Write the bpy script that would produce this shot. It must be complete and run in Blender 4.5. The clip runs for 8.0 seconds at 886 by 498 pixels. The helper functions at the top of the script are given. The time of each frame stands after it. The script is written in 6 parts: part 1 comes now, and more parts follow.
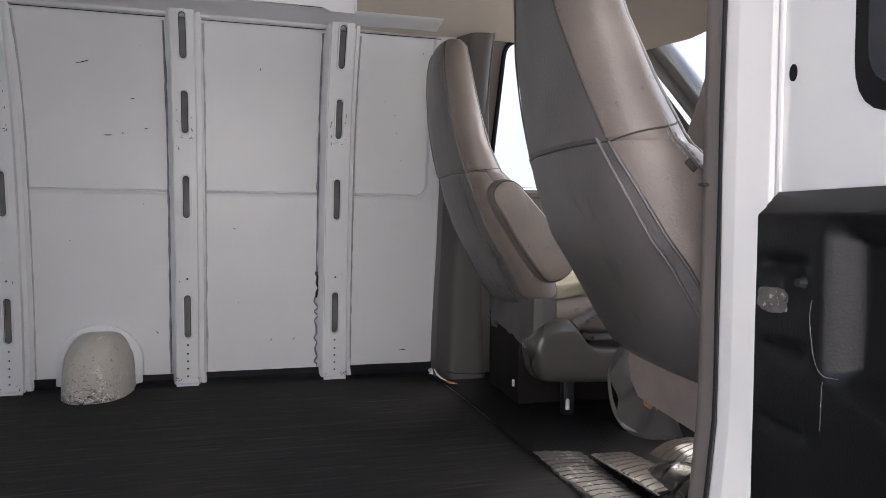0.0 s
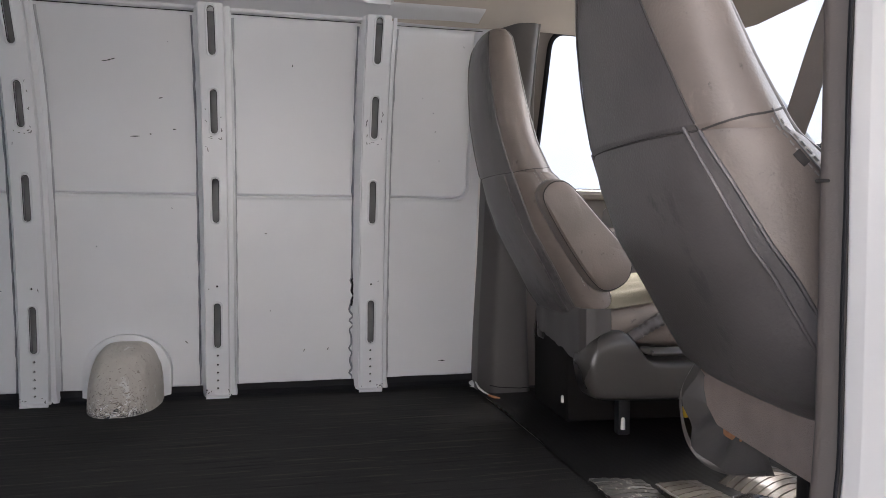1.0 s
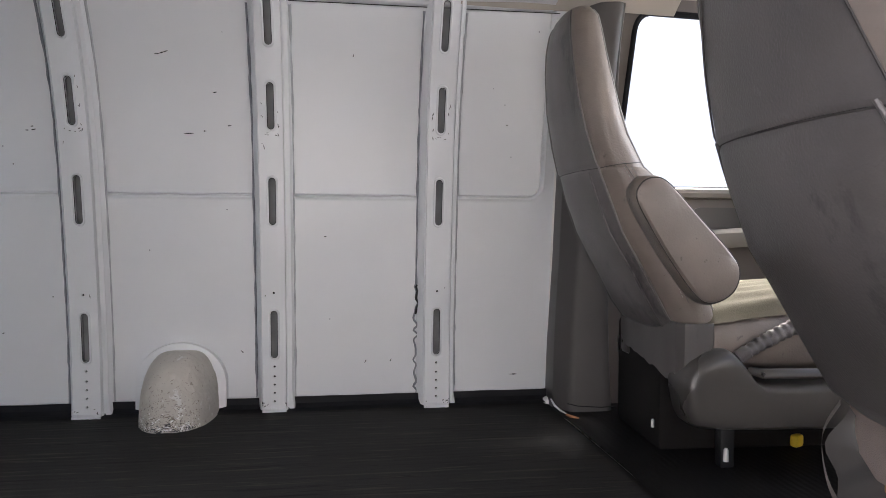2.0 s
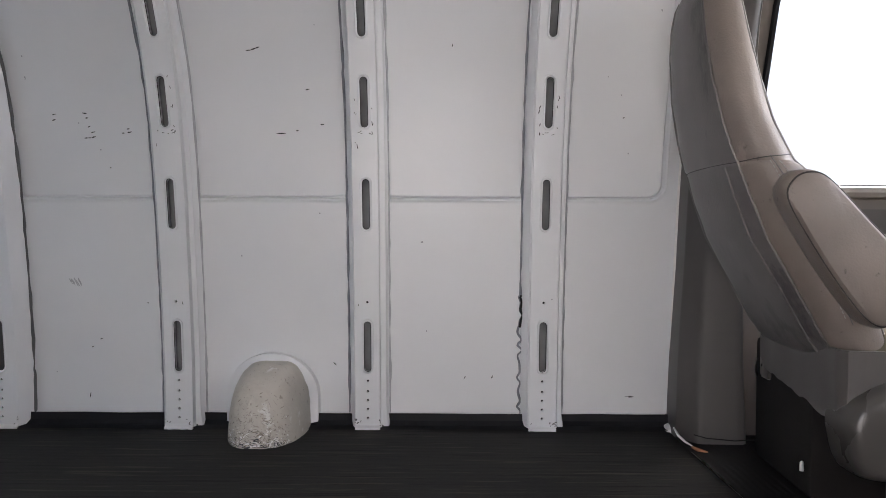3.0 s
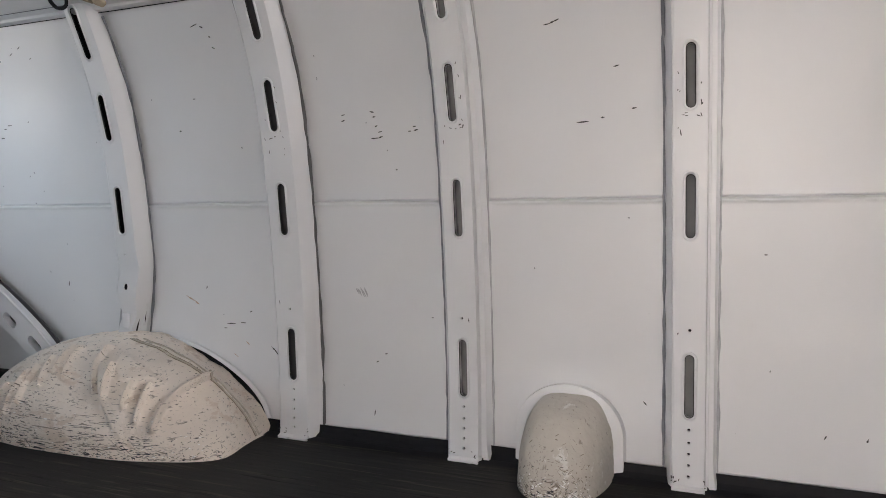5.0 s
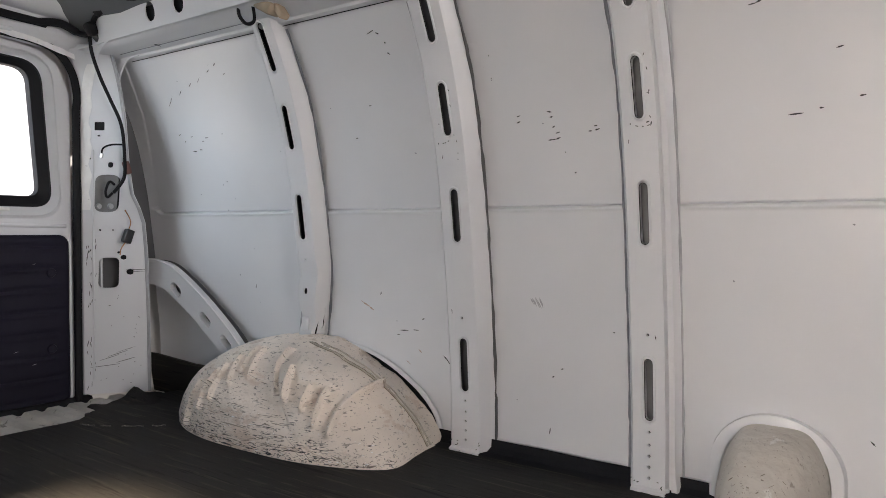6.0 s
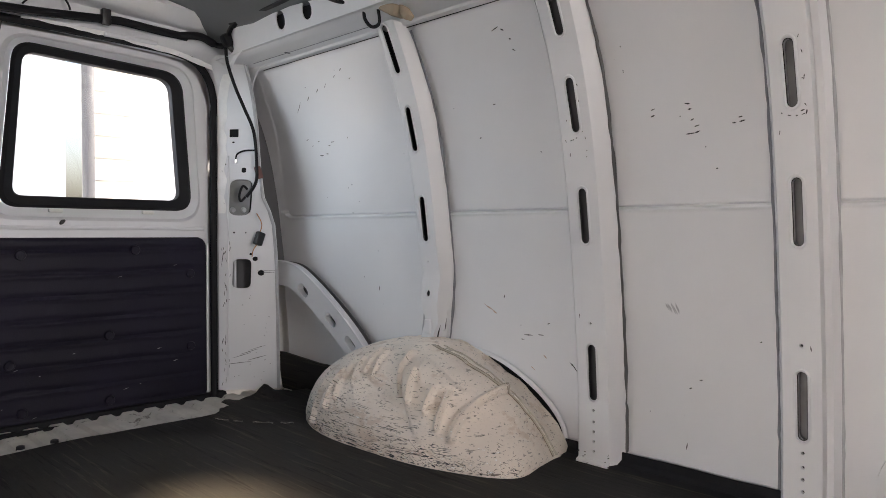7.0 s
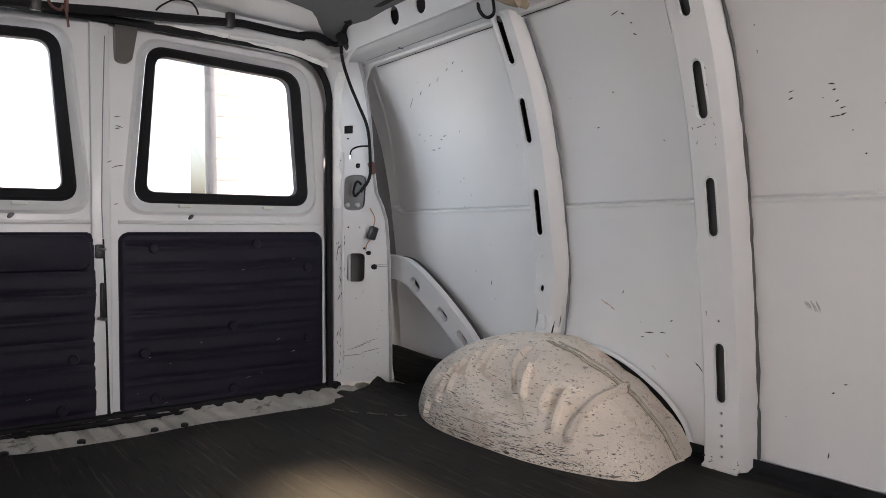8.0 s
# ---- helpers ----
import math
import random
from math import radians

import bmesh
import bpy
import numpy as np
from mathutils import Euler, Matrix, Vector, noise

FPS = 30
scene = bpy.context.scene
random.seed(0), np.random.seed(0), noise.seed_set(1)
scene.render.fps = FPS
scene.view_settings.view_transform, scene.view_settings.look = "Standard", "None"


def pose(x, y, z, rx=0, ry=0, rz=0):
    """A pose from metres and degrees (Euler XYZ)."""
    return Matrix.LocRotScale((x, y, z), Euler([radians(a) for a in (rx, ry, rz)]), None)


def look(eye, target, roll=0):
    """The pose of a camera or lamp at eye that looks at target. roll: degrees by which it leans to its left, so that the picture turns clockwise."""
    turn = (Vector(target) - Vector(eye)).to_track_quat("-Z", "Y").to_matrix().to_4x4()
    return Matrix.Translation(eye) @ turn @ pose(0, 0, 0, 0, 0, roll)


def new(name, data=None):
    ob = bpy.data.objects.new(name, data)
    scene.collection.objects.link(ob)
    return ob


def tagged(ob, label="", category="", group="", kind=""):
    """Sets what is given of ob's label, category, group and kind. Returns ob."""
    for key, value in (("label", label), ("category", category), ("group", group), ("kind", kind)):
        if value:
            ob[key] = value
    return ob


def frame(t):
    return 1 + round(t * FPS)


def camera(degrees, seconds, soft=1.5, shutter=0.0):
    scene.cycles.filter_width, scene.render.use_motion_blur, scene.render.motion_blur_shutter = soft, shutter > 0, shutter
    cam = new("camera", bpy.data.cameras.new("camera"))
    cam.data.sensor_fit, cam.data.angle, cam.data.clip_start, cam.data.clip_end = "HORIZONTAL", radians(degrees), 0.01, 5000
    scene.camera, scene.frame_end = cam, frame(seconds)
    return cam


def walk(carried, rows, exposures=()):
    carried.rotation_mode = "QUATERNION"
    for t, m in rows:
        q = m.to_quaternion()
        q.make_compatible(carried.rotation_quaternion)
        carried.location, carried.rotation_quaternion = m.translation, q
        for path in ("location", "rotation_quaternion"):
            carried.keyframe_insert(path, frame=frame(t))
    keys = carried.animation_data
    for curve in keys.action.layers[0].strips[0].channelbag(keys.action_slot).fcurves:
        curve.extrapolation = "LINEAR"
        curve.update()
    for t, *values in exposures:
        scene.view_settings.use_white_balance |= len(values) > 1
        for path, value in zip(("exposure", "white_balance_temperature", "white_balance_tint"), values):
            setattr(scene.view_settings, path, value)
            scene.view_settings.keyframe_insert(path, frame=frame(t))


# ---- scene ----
cam = camera(63.7, 8.0, soft=0.9)
PATH = [
    (0, (-0.609, -0.101, 0.508), (-0.057, 1.82, 0.431), 0.5),
    (0.5, (-0.605, -0.059, 0.506), (-0.097, 1.875, 0.436), 0.4),
    (1, (-0.598, 0.031, 0.51), (-0.136, 1.976, 0.441), 0.3),
    (2.5, (-0.579, 0.291, 0.517), (-0.418, 2.283, 0.45), 0.2),
    (3, (-0.560, 0.377, 0.517), (-0.567, 2.376, 0.457), 0.2),
    (3.5, (-0.566, 0.464, 0.514), (-0.734, 2.456, 0.456), 0.1),
    (4, (-0.601, 0.562, 0.517), (-0.944, 2.535, 0.462), 0.1),
    (5.5, (-0.714, 0.717, 0.538), (-1.679, 2.467, 0.477), 0.2),
    (6, (-0.740, 0.752, 0.542), (-1.902, 2.381, 0.486), 0.2),
    (6.5, (-0.764, 0.770, 0.541), (-2.065, 2.29, 0.494), 0.1),
    (7, (-0.785, 0.776, 0.534), (-2.195, 2.194, 0.49), 0.1),
    (7.5, (-0.806, 0.775, 0.528), (-2.318, 2.084, 0.484), 0.0),
    (8, (-0.823, 0.773, 0.524), (-2.423, 1.973, 0.472), 0.0),
]
EXPOSURES = [(0, 1.66, 6150, 14), (1, 1.68, 6200, 14), (2.5, 1.90, 6200, 14), (3.5, 1.90, 6350, 14), (4, 2.04, 6500, 14), (6, 2.19, 6750, 15), (8, 2.22, 6850, 16)]
walk(cam, [(t, look(eye, target, roll)) for t, eye, target, roll in PATH], EXPOSURES)

# world and sun
world = bpy.data.worlds.new("sky")
scene.world = world
world.use_nodes = True
SUN_EL, SUN_AZ = 46.0, 20.0
nt = world.node_tree
sky = nt.nodes.new("ShaderNodeTexSky")
sky.sky_type, sky.sun_disc = "NISHITA", False
sky.sun_elevation, sky.sun_rotation = radians(SUN_EL), radians(SUN_AZ)
sky.air_density, sky.dust_density = 1.0, 7.0
nt.nodes["Background"].inputs["Strength"].default_value = 0.15
nt.links.new(sky.outputs["Color"], nt.nodes["Background"].inputs["Color"])
sun = new("sun", bpy.data.lights.new("sun", "SUN"))
sun.data.energy, sun.data.angle, sun.data.color = 3.2, radians(0.8), (1.0, 0.95, 0.88)
SUN_DIR = Vector((math.sin(radians(SUN_AZ)) * math.cos(radians(SUN_EL)), math.cos(radians(SUN_AZ)) * math.cos(radians(SUN_EL)), math.sin(radians(SUN_EL))))
sun.matrix_world = look(SUN_DIR * 20, (0, 0, 0))

# added lamp at the windscreen, strengthens its sky light towards the rear
ws = new("windscreen_fill", bpy.data.lights.new("windscreen_fill", "AREA"))
ws.data.shape, ws.data.size, ws.data.size_y = "RECTANGLE", 1.25, 0.62
ws.data.spread = radians(48)
ws.data.energy, ws.data.color = 1.2, (0.99, 0.98, 0.97)
ws.matrix_world = look((0.88, 1.16, 0.92), (-3.06, 1.45, 0.38))
# sky light slanting in through the rear door windows
rw = new("rear_window_sky", bpy.data.lights.new("rear_window_sky", "AREA"))
rw.data.shape, rw.data.size, rw.data.size_y = "RECTANGLE", 1.1, 0.4
rw.data.spread = radians(85)
rw.data.energy, rw.data.color = 0.85, (0.70, 0.87, 1.0)
rw.matrix_world = look((-3.42, 0.92, 1.08), (-2.60, 2.10, 0.84))
# lamp added at the rear window to make the warm floor patch, source unknown
rf = new("floor_patch_lamp", bpy.data.lights.new("floor_patch_lamp", "AREA"))
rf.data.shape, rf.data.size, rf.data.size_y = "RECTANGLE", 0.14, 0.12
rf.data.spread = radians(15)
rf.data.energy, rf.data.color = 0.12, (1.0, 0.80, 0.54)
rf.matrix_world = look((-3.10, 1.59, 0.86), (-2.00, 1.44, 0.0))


# ---- materials ----
def material(name, base, rough=0.5, metal=0.0, vary=0.12, scale=6.0, grain=140.0, bump=0.15, dist=0.001, stretch=(1, 1, 1), coat=0.0, spec=0.5, spots=None):
    """A surface: colour clouds, fine grain, relief; spots: (colour, scale, threshold, stretch) of sharp dark wear."""
    m = bpy.data.materials.new(name)
    m.use_nodes = True
    t = m.node_tree
    p = t.nodes["Principled BSDF"]
    geo = t.nodes.new("ShaderNodeTexCoord")
    mp = t.nodes.new("ShaderNodeMapping")
    mp.inputs["Scale"].default_value = stretch
    t.links.new(geo.outputs["Object"], mp.inputs["Vector"])
    big = t.nodes.new("ShaderNodeTexNoise")
    big.inputs["Scale"].default_value, big.inputs["Detail"].default_value = scale, 5
    t.links.new(mp.outputs["Vector"], big.inputs["Vector"])
    fine = t.nodes.new("ShaderNodeTexNoise")
    fine.inputs["Scale"].default_value, fine.inputs["Detail"].default_value = grain, 3
    t.links.new(mp.outputs["Vector"], fine.inputs["Vector"])
    ramp = t.nodes.new("ShaderNodeValToRGB")
    lo = [c * (1 - vary) for c in base]
    hi = [min(1, c * (1 + vary)) for c in base]
    ramp.color_ramp.elements[0].position, ramp.color_ramp.elements[1].position = 0.3, 0.7
    ramp.color_ramp.elements[0].color, ramp.color_ramp.elements[1].color = (*lo, 1), (*hi, 1)
    t.links.new(big.outputs["Fac"], ramp.inputs["Fac"])
    colour = ramp.outputs["Color"]
    if spots:
        for col, sc, th, st in spots:
            mp2 = t.nodes.new("ShaderNodeMapping")
            mp2.inputs["Scale"].default_value = st
            mp2.inputs["Location"].default_value = (sc * 0.37, th * 3.1, 0.7)
            t.links.new(geo.outputs["Object"], mp2.inputs["Vector"])
            n2 = t.nodes.new("ShaderNodeTexNoise")
            n2.inputs["Scale"].default_value, n2.inputs["Detail"].default_value = sc, 6
            n2.inputs["Roughness"].default_value = 0.65
            t.links.new(mp2.outputs["Vector"], n2.inputs["Vector"])
            r2 = t.nodes.new("ShaderNodeValToRGB")
            r2.color_ramp.elements[0].position, r2.color_ramp.elements[1].position = th, th + 0.045
            t.links.new(n2.outputs["Fac"], r2.inputs["Fac"])
            mx = t.nodes.new("ShaderNodeMix")
            mx.data_type = "RGBA"
            mx.inputs[7].default_value = (*col, 1)
            t.links.new(r2.outputs["Color"], mx.inputs[0])
            t.links.new(colour, mx.inputs[6])
            colour = mx.outputs[2]
    t.links.new(colour, p.inputs["Base Color"])
    p.inputs["Metallic"].default_value = metal
    p.inputs["Specular IOR Level"].default_value = spec
    p.inputs["Coat Weight"].default_value = coat
    p.inputs["Coat Roughness"].default_value = 0.15
    rr = t.nodes.new("ShaderNodeMapRange")
    rr.inputs["To Min"].default_value, rr.inputs["To Max"].default_value = max(0.03, rough - 0.1), min(1, rough + 0.1)
    t.links.new(big.outputs["Fac"], rr.inputs["Value"])
    t.links.new(rr.outputs["Result"], p.inputs["Roughness"])
    if bump:
        b = t.nodes.new("ShaderNodeBump")
        b.inputs["Strength"].default_value, b.inputs["Distance"].default_value = bump, dist
        t.links.new(fine.outputs["Fac"], b.inputs["Height"])
        t.links.new(b.outputs["Normal"], p.inputs["Normal"])
    return m


def ridged(m, axis, period, depth, strength=0.6):
    """Adds fine parallel ridges across one axis to a material's relief."""
    t = m.node_tree
    p = t.nodes["Principled BSDF"]
    co = t.nodes.new("ShaderNodeTexCoord")
    w = t.nodes.new("ShaderNodeTexWave")
    w.bands_direction = axis
    w.inputs["Scale"].default_value = 0.314 / period
    w.inputs["Distortion"].default_value = 1.6
    t.links.new(co.outputs["Object"], w.inputs["Vector"])
    b = t.nodes.new("ShaderNodeBump")
    b.inputs["Strength"].default_value, b.inputs["Distance"].default_value = strength, depth
    t.links.new(w.outputs["Fac"], b.inputs["Height"])
    old = p.inputs["Normal"].links
    if old:
        t.links.new(old[0].from_socket, b.inputs["Normal"])
    t.links.new(b.outputs["Normal"], p.inputs["Normal"])
    return m


WHITE = material("white_body_paint", (0.74, 0.75, 0.77), 0.38, vary=0.03, scale=3, bump=0.08, coat=0.15, spots=[((0.30, 0.29, 0.28), 42, 0.735, (1, 1, 1))])
WHITE_CLEAN = material("white_gloss_paint", (0.775, 0.76, 0.735), 0.34, vary=0.02, scale=3, bump=0.0, coat=0.1)
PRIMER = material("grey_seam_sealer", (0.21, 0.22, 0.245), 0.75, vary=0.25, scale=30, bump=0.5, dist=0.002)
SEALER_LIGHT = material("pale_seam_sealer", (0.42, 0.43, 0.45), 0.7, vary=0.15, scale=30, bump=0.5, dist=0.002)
ARCH = material("scuffed_cream_paint", (0.80, 0.715, 0.63), 0.55, vary=0.12, scale=5, bump=0.75, dist=0.0025,
                spots=[((0.67, 0.56, 0.47), 13, 0.57, (0.6, 1, 1.6)), ((0.36, 0.325, 0.28), 75, 0.60, (0.45, 0.45, 1.8)), ((0.12, 0.105, 0.095), 150, 0.612, (0.6, 0.6, 1.4)), ((0.78, 0.71, 0.64), 11, 0.62, (1, 1, 1))])
COVER = material("worn_cream_cover", (0.565, 0.53, 0.475), 0.6, vary=0.07, scale=8, grain=55, bump=0.7, dist=0.004,
                 spots=[((0.555, 0.515, 0.46), 16, 0.56, (1, 1, 0.8)), ((0.70, 0.685, 0.65), 22, 0.60, (1, 1, 0.7)), ((0.36, 0.325, 0.28), 62, 0.62, (1, 1, 0.5)), ((0.11, 0.10, 0.09), 130, 0.66, (1, 1, 1.2))])
SCUFF = material("black_scuff", (0.05, 0.05, 0.055), 0.8, vary=0.3, scale=60, bump=0)
GRIME = material("brown_grime", (0.24, 0.205, 0.17), 0.85, vary=0.35, scale=50, bump=0)
SEAM_BROWN = material("brown_seam_stain", (0.22, 0.165, 0.12), 0.8, vary=0.3, scale=40, bump=0.3)
PINK = material("faded_pink_scratch", (0.50, 0.38, 0.32), 0.8, vary=0.2, scale=60, bump=0)
RUST = material("rust_scratch", (0.42, 0.20, 0.10), 0.85, vary=0.3, scale=60, bump=0)
MAT = ridged(material("black_rubber_mat", (0.0245, 0.0226, 0.0212), 0.74, vary=0.35, scale=4, grain=240, bump=0.5, dist=0.001, spec=0.17,
                      spots=[((0.030, 0.027, 0.0235), 7, 0.60, (0.3, 1, 1)), ((0.052, 0.046, 0.038), 70, 0.57, (0.05, 1, 1)), ((0.012, 0.011, 0.0105), 95, 0.58, (0.05, 1, 1))]), "Y", 0.022, 0.0018, 0.09)
CAB_MAT = ridged(material("ribbed_vinyl_floor", (0.0125, 0.0115, 0.011), 0.55, vary=0.25, scale=5, bump=0.3, spec=0.16), "X", 0.016, 0.002, 0.15)
VINYL = material("grey_vinyl", (0.190, 0.160, 0.140), 0.40, vary=0.16, scale=9, grain=300, bump=0.5, dist=0.0012, spots=[((0.105, 0.090, 0.080), 30, 0.64, (1, 1, 1)), ((0.23, 0.195, 0.17), 9, 0.60, (1, 1, 0.6))])
VINYL_DARK = material("slate_vinyl", (0.116, 0.106, 0.104), 0.37, vary=0.20, scale=8, grain=300, bump=0.5, dist=0.0012, spots=[((0.078, 0.073, 0.073), 7, 0.58, (1, 1, 0.5)), ((0.13, 0.124, 0.122), 34, 0.67, (1, 1, 1))])
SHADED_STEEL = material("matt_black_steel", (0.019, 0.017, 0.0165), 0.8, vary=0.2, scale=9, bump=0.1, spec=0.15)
STITCH = material("seam_thread", (0.046, 0.041, 0.039), 0.7, vary=0.1, bump=0)
PIPING = material("pale_piping", (0.26, 0.25, 0.24), 0.45, vary=0.1, bump=0)
PLASTIC = material("grey_plastic", (0.072, 0.066, 0.061), 0.30, vary=0.08, scale=5, grain=500, bump=0.2, dist=0.0006)
TRIM = material("grey_pillar_trim", (0.125, 0.106, 0.095), 0.55, vary=0.10, scale=4, grain=420, bump=0.3, dist=0.0008)
POST_TRIM = material("charcoal_pillar_trim", (0.082, 0.075, 0.072), 0.5, vary=0.12, scale=4, grain=420, bump=0.3, dist=0.0008)
CLOTH = material("beige_seat_cloth", (0.11, 0.100, 0.074), 0.95, vary=0.12, scale=9, grain=600, bump=0.6, dist=0.001, spec=0.04)
LOOSE = material("worn_taupe_vinyl", (0.105, 0.086, 0.070), 0.36, vary=0.22, scale=14, bump=0.4, spots=[((0.12, 0.10, 0.085), 60, 0.62, (1, 1, 1))])
WORN_DARK = material("worn_dark_vinyl", (0.10, 0.092, 0.083), 0.42, vary=0.3, scale=20, bump=0.4, spots=[((0.30, 0.275, 0.24), 55, 0.56, (1, 0.6, 1))])
FOLD = material("glossy_black_vinyl", (0.022, 0.020, 0.018), 0.26, vary=0.2, scale=12, bump=0.25)
CARPET = material("taupe_carpet", (0.35, 0.288, 0.262), 0.95, vary=0.12, scale=14, grain=700, bump=0.9, dist=0.002)
DOOR_BEIGE = material("taupe_door_trim", (0.20, 0.18, 0.16), 0.6, vary=0.08, scale=5, grain=500, bump=0.3, dist=0.0008)
TAPE_WHITE = material("white_torn_tape", (0.90, 0.90, 0.89), 0.5, vary=0.04, scale=40, bump=0.5, dist=0.002, spots=[((0.40, 0.40, 0.40), 60, 0.66, (1, 1, 1))])
SPECK = material("pale_glint_and_wear", (0.115, 0.104, 0.095), 0.55, vary=0.35, scale=90, bump=0.4, spots=[((0.46, 0.42, 0.34), 160, 0.58, (1, 1, 1)), ((0.04, 0.038, 0.036), 120, 0.62, (1, 1, 1))])
HEADLINER = material("beige_headliner", (0.44, 0.40, 0.35), 0.95, vary=0.06, scale=5, grain=600, bump=0.5, dist=0.001)
ROOF_SHADE_GREY = material("roof_skin_shade_grey", (0.10, 0.108, 0.118), 0.6, vary=0.12, scale=3, bump=0.2)
# this black also paints the shade inside holes and gaps
RUBBER = material("black_rubber_and_shade", (0.011, 0.011, 0.013), 0.65, vary=0.2, scale=10, bump=0.2, spec=0.2)
BLACK = material("black_plastic", (0.016, 0.016, 0.018), 0.42, vary=0.2, scale=8, grain=300, bump=0.25, dist=0.0008)
BLACK_GRAIN = material("black_grained_plastic", (0.0085, 0.0083, 0.0085), 0.36, vary=0.2, scale=6, grain=420, bump=0.35, dist=0.0008, spec=0.28)
DOOR_PANEL = material("dark_navy_panel", (0.0092, 0.0078, 0.0185), 0.58, vary=0.25, scale=5, grain=260, bump=0.4, dist=0.001, spec=0.28)
STEEL = material("zinc_steel", (0.5, 0.5, 0.5), 0.35, metal=1.0, vary=0.1, scale=20, bump=0.1)
BARE = material("dusty_white_sill", (0.74, 0.71, 0.66), 0.5, vary=0.2, scale=9, bump=0.3, spots=[((0.27, 0.245, 0.21), 14, 0.60, (1, 1, 1)), ((0.07, 0.065, 0.055), 40, 0.66, (1, 1, 1))])
YELLOW = material("yellow_plastic", (0.70, 0.48, 0.03), 0.5, vary=0.1, bump=0)
TAPE = material("tan_tape", (0.36, 0.29, 0.21), 0.7, vary=0.2, scale=20, bump=0.4)
WHITE_PLASTIC = material("white_plastic", (0.78, 0.77, 0.74), 0.45, vary=0.05, bump=0)
# the next two greys also paint the shade inside hollows
CAVITY = material("grey_hollow_shade_and_plate", (0.24, 0.245, 0.25), 0.8, vary=0.15, scale=20, bump=0.2)
FRAME_AND_SHADE = material("dark_grey_frame_and_shade", (0.10, 0.10, 0.105), 0.5, vary=0.1, scale=4, bump=0.05)
BLOCK = material("cream_block_wall", (0.58, 0.55, 0.49), 0.9, vary=0.08, scale=3, grain=60, bump=0.5, dist=0.004)
MORTAR = material("grey_mortar", (0.43, 0.405, 0.35), 0.95, vary=0.1, scale=10, bump=0.4)
ALU = material("grey_door_frame", (0.42, 0.43, 0.44), 0.4, metal=0.3, vary=0.08, scale=4, bump=0.05)
PANEL_WHITE = material("white_metal_cladding", (0.74, 0.78, 0.84), 0.5, vary=0.03, scale=1, bump=0.05)
BOUNCE_WALL = material("white_bounce_surface", (0.745, 0.755, 0.765), 0.8, vary=0.06, scale=2, grain=60, bump=0.3, dist=0.003)
ASPHALT = material("pale_concrete_ground", (0.52, 0.51, 0.485), 0.9, vary=0.15, scale=0.8, grain=40, bump=0.5, dist=0.004)


def glass_material():
    m = bpy.data.materials.new("clear_glass")
    m.use_nodes = True
    p = m.node_tree.nodes["Principled BSDF"]
    p.inputs["Base Color"].default_value = (0.93, 0.96, 0.95, 1)
    p.inputs["Transmission Weight"].default_value = 1.0
    p.inputs["Roughness"].default_value = 0.0
    p.inputs["IOR"].default_value = 1.45
    return m


GLASS = glass_material()


# ---- building helpers ----
def part(name, bm, mat, parent=None, label="", smooth=True):
    """Links a bmesh as one mesh object, under a thing or a part."""
    me = bpy.data.meshes.new(name)
    bmesh.ops.recalc_face_normals(bm, faces=bm.faces)
    if smooth:
        for f in bm.faces:
            f.smooth = True
        for e in bm.edges:
            if len(e.link_faces) == 2 and e.calc_face_angle(0) > 0.6:
                e.smooth = False
    bm.to_mesh(me)
    bm.free()
    me.materials.append(mat)
    ob = new(name, me)
    if parent:
        ob.parent = parent
        ob.matrix_parent_inverse = parent.matrix_world.inverted()
    if label:
        ob["label"] = label
    return ob


def thing(name, at=(0, 0, 0), **tags):
    ob = new(name)
    ob.empty_display_size = 0.05
    ob.matrix_world = Matrix.Translation(at)
    return tagged(ob, **tags)


def box(size, at=(0, 0, 0), bevel=0.004, bm=None, turn=None, seg=2):
    own = bmesh.new()
    bmesh.ops.create_cube(own, size=1)
    bmesh.ops.scale(own, vec=size, verts=own.verts)
    if bevel:
        bmesh.ops.bevel(own, geom=own.edges[:], offset=min(bevel, min(size) * 0.45), segments=seg, affect="EDGES", profile=0.5)
    m = Matrix.Translation(at) @ (turn or Matrix.Identity(4))
    bmesh.ops.transform(own, matrix=m, verts=own.verts)
    return merge(bm, own)


def merge(bm, own):
    if bm is None:
        return own
    me = bpy.data.meshes.new("tmp")
    own.to_mesh(me)
    own.free()
    bm.from_mesh(me)
    bpy.data.meshes.remove(me)
    return bm


def tube(points, r, n=8, bm=None, closed=False, flat=1.0):
    """A round bar along points; r may be one radius or one for each point."""
    bm = bm or bmesh.new()
    pts = [Vector(p) for p in points]
    rs = r if isinstance(r, (list, tuple)) else [r] * len(pts)
    rings = []
    ref = None
    for i, p in enumerate(pts):
        a = pts[i - 1] if i or closed else p
        b = pts[(i + 1) % len(pts)] if i < len(pts) - 1 or closed else p
        d = (b - a).normalized()
        if ref is None:
            ref = d.orthogonal().normalized()
        ref = (ref - d * ref.dot(d))
        ref = ref.normalized() if ref.length > 1e-6 else d.orthogonal().normalized()
        side = d.cross(ref)
        rings.append([bm.verts.new(p + (ref * math.cos(k * math.tau / n) + side * math.sin(k * math.tau / n) * flat) * rs[i]) for k in range(n)])
    m = len(rings)
    for i in range(m if closed else m - 1):
        a, b = rings[i], rings[(i + 1) % m]
        for k in range(n):
            bm.faces.new((a[k], a[(k + 1) % n], b[(k + 1) % n], b[k]))
    if not closed:
        bm.faces.new(rings[0][::-1])
        bm.faces.new(rings[-1])
    return bm


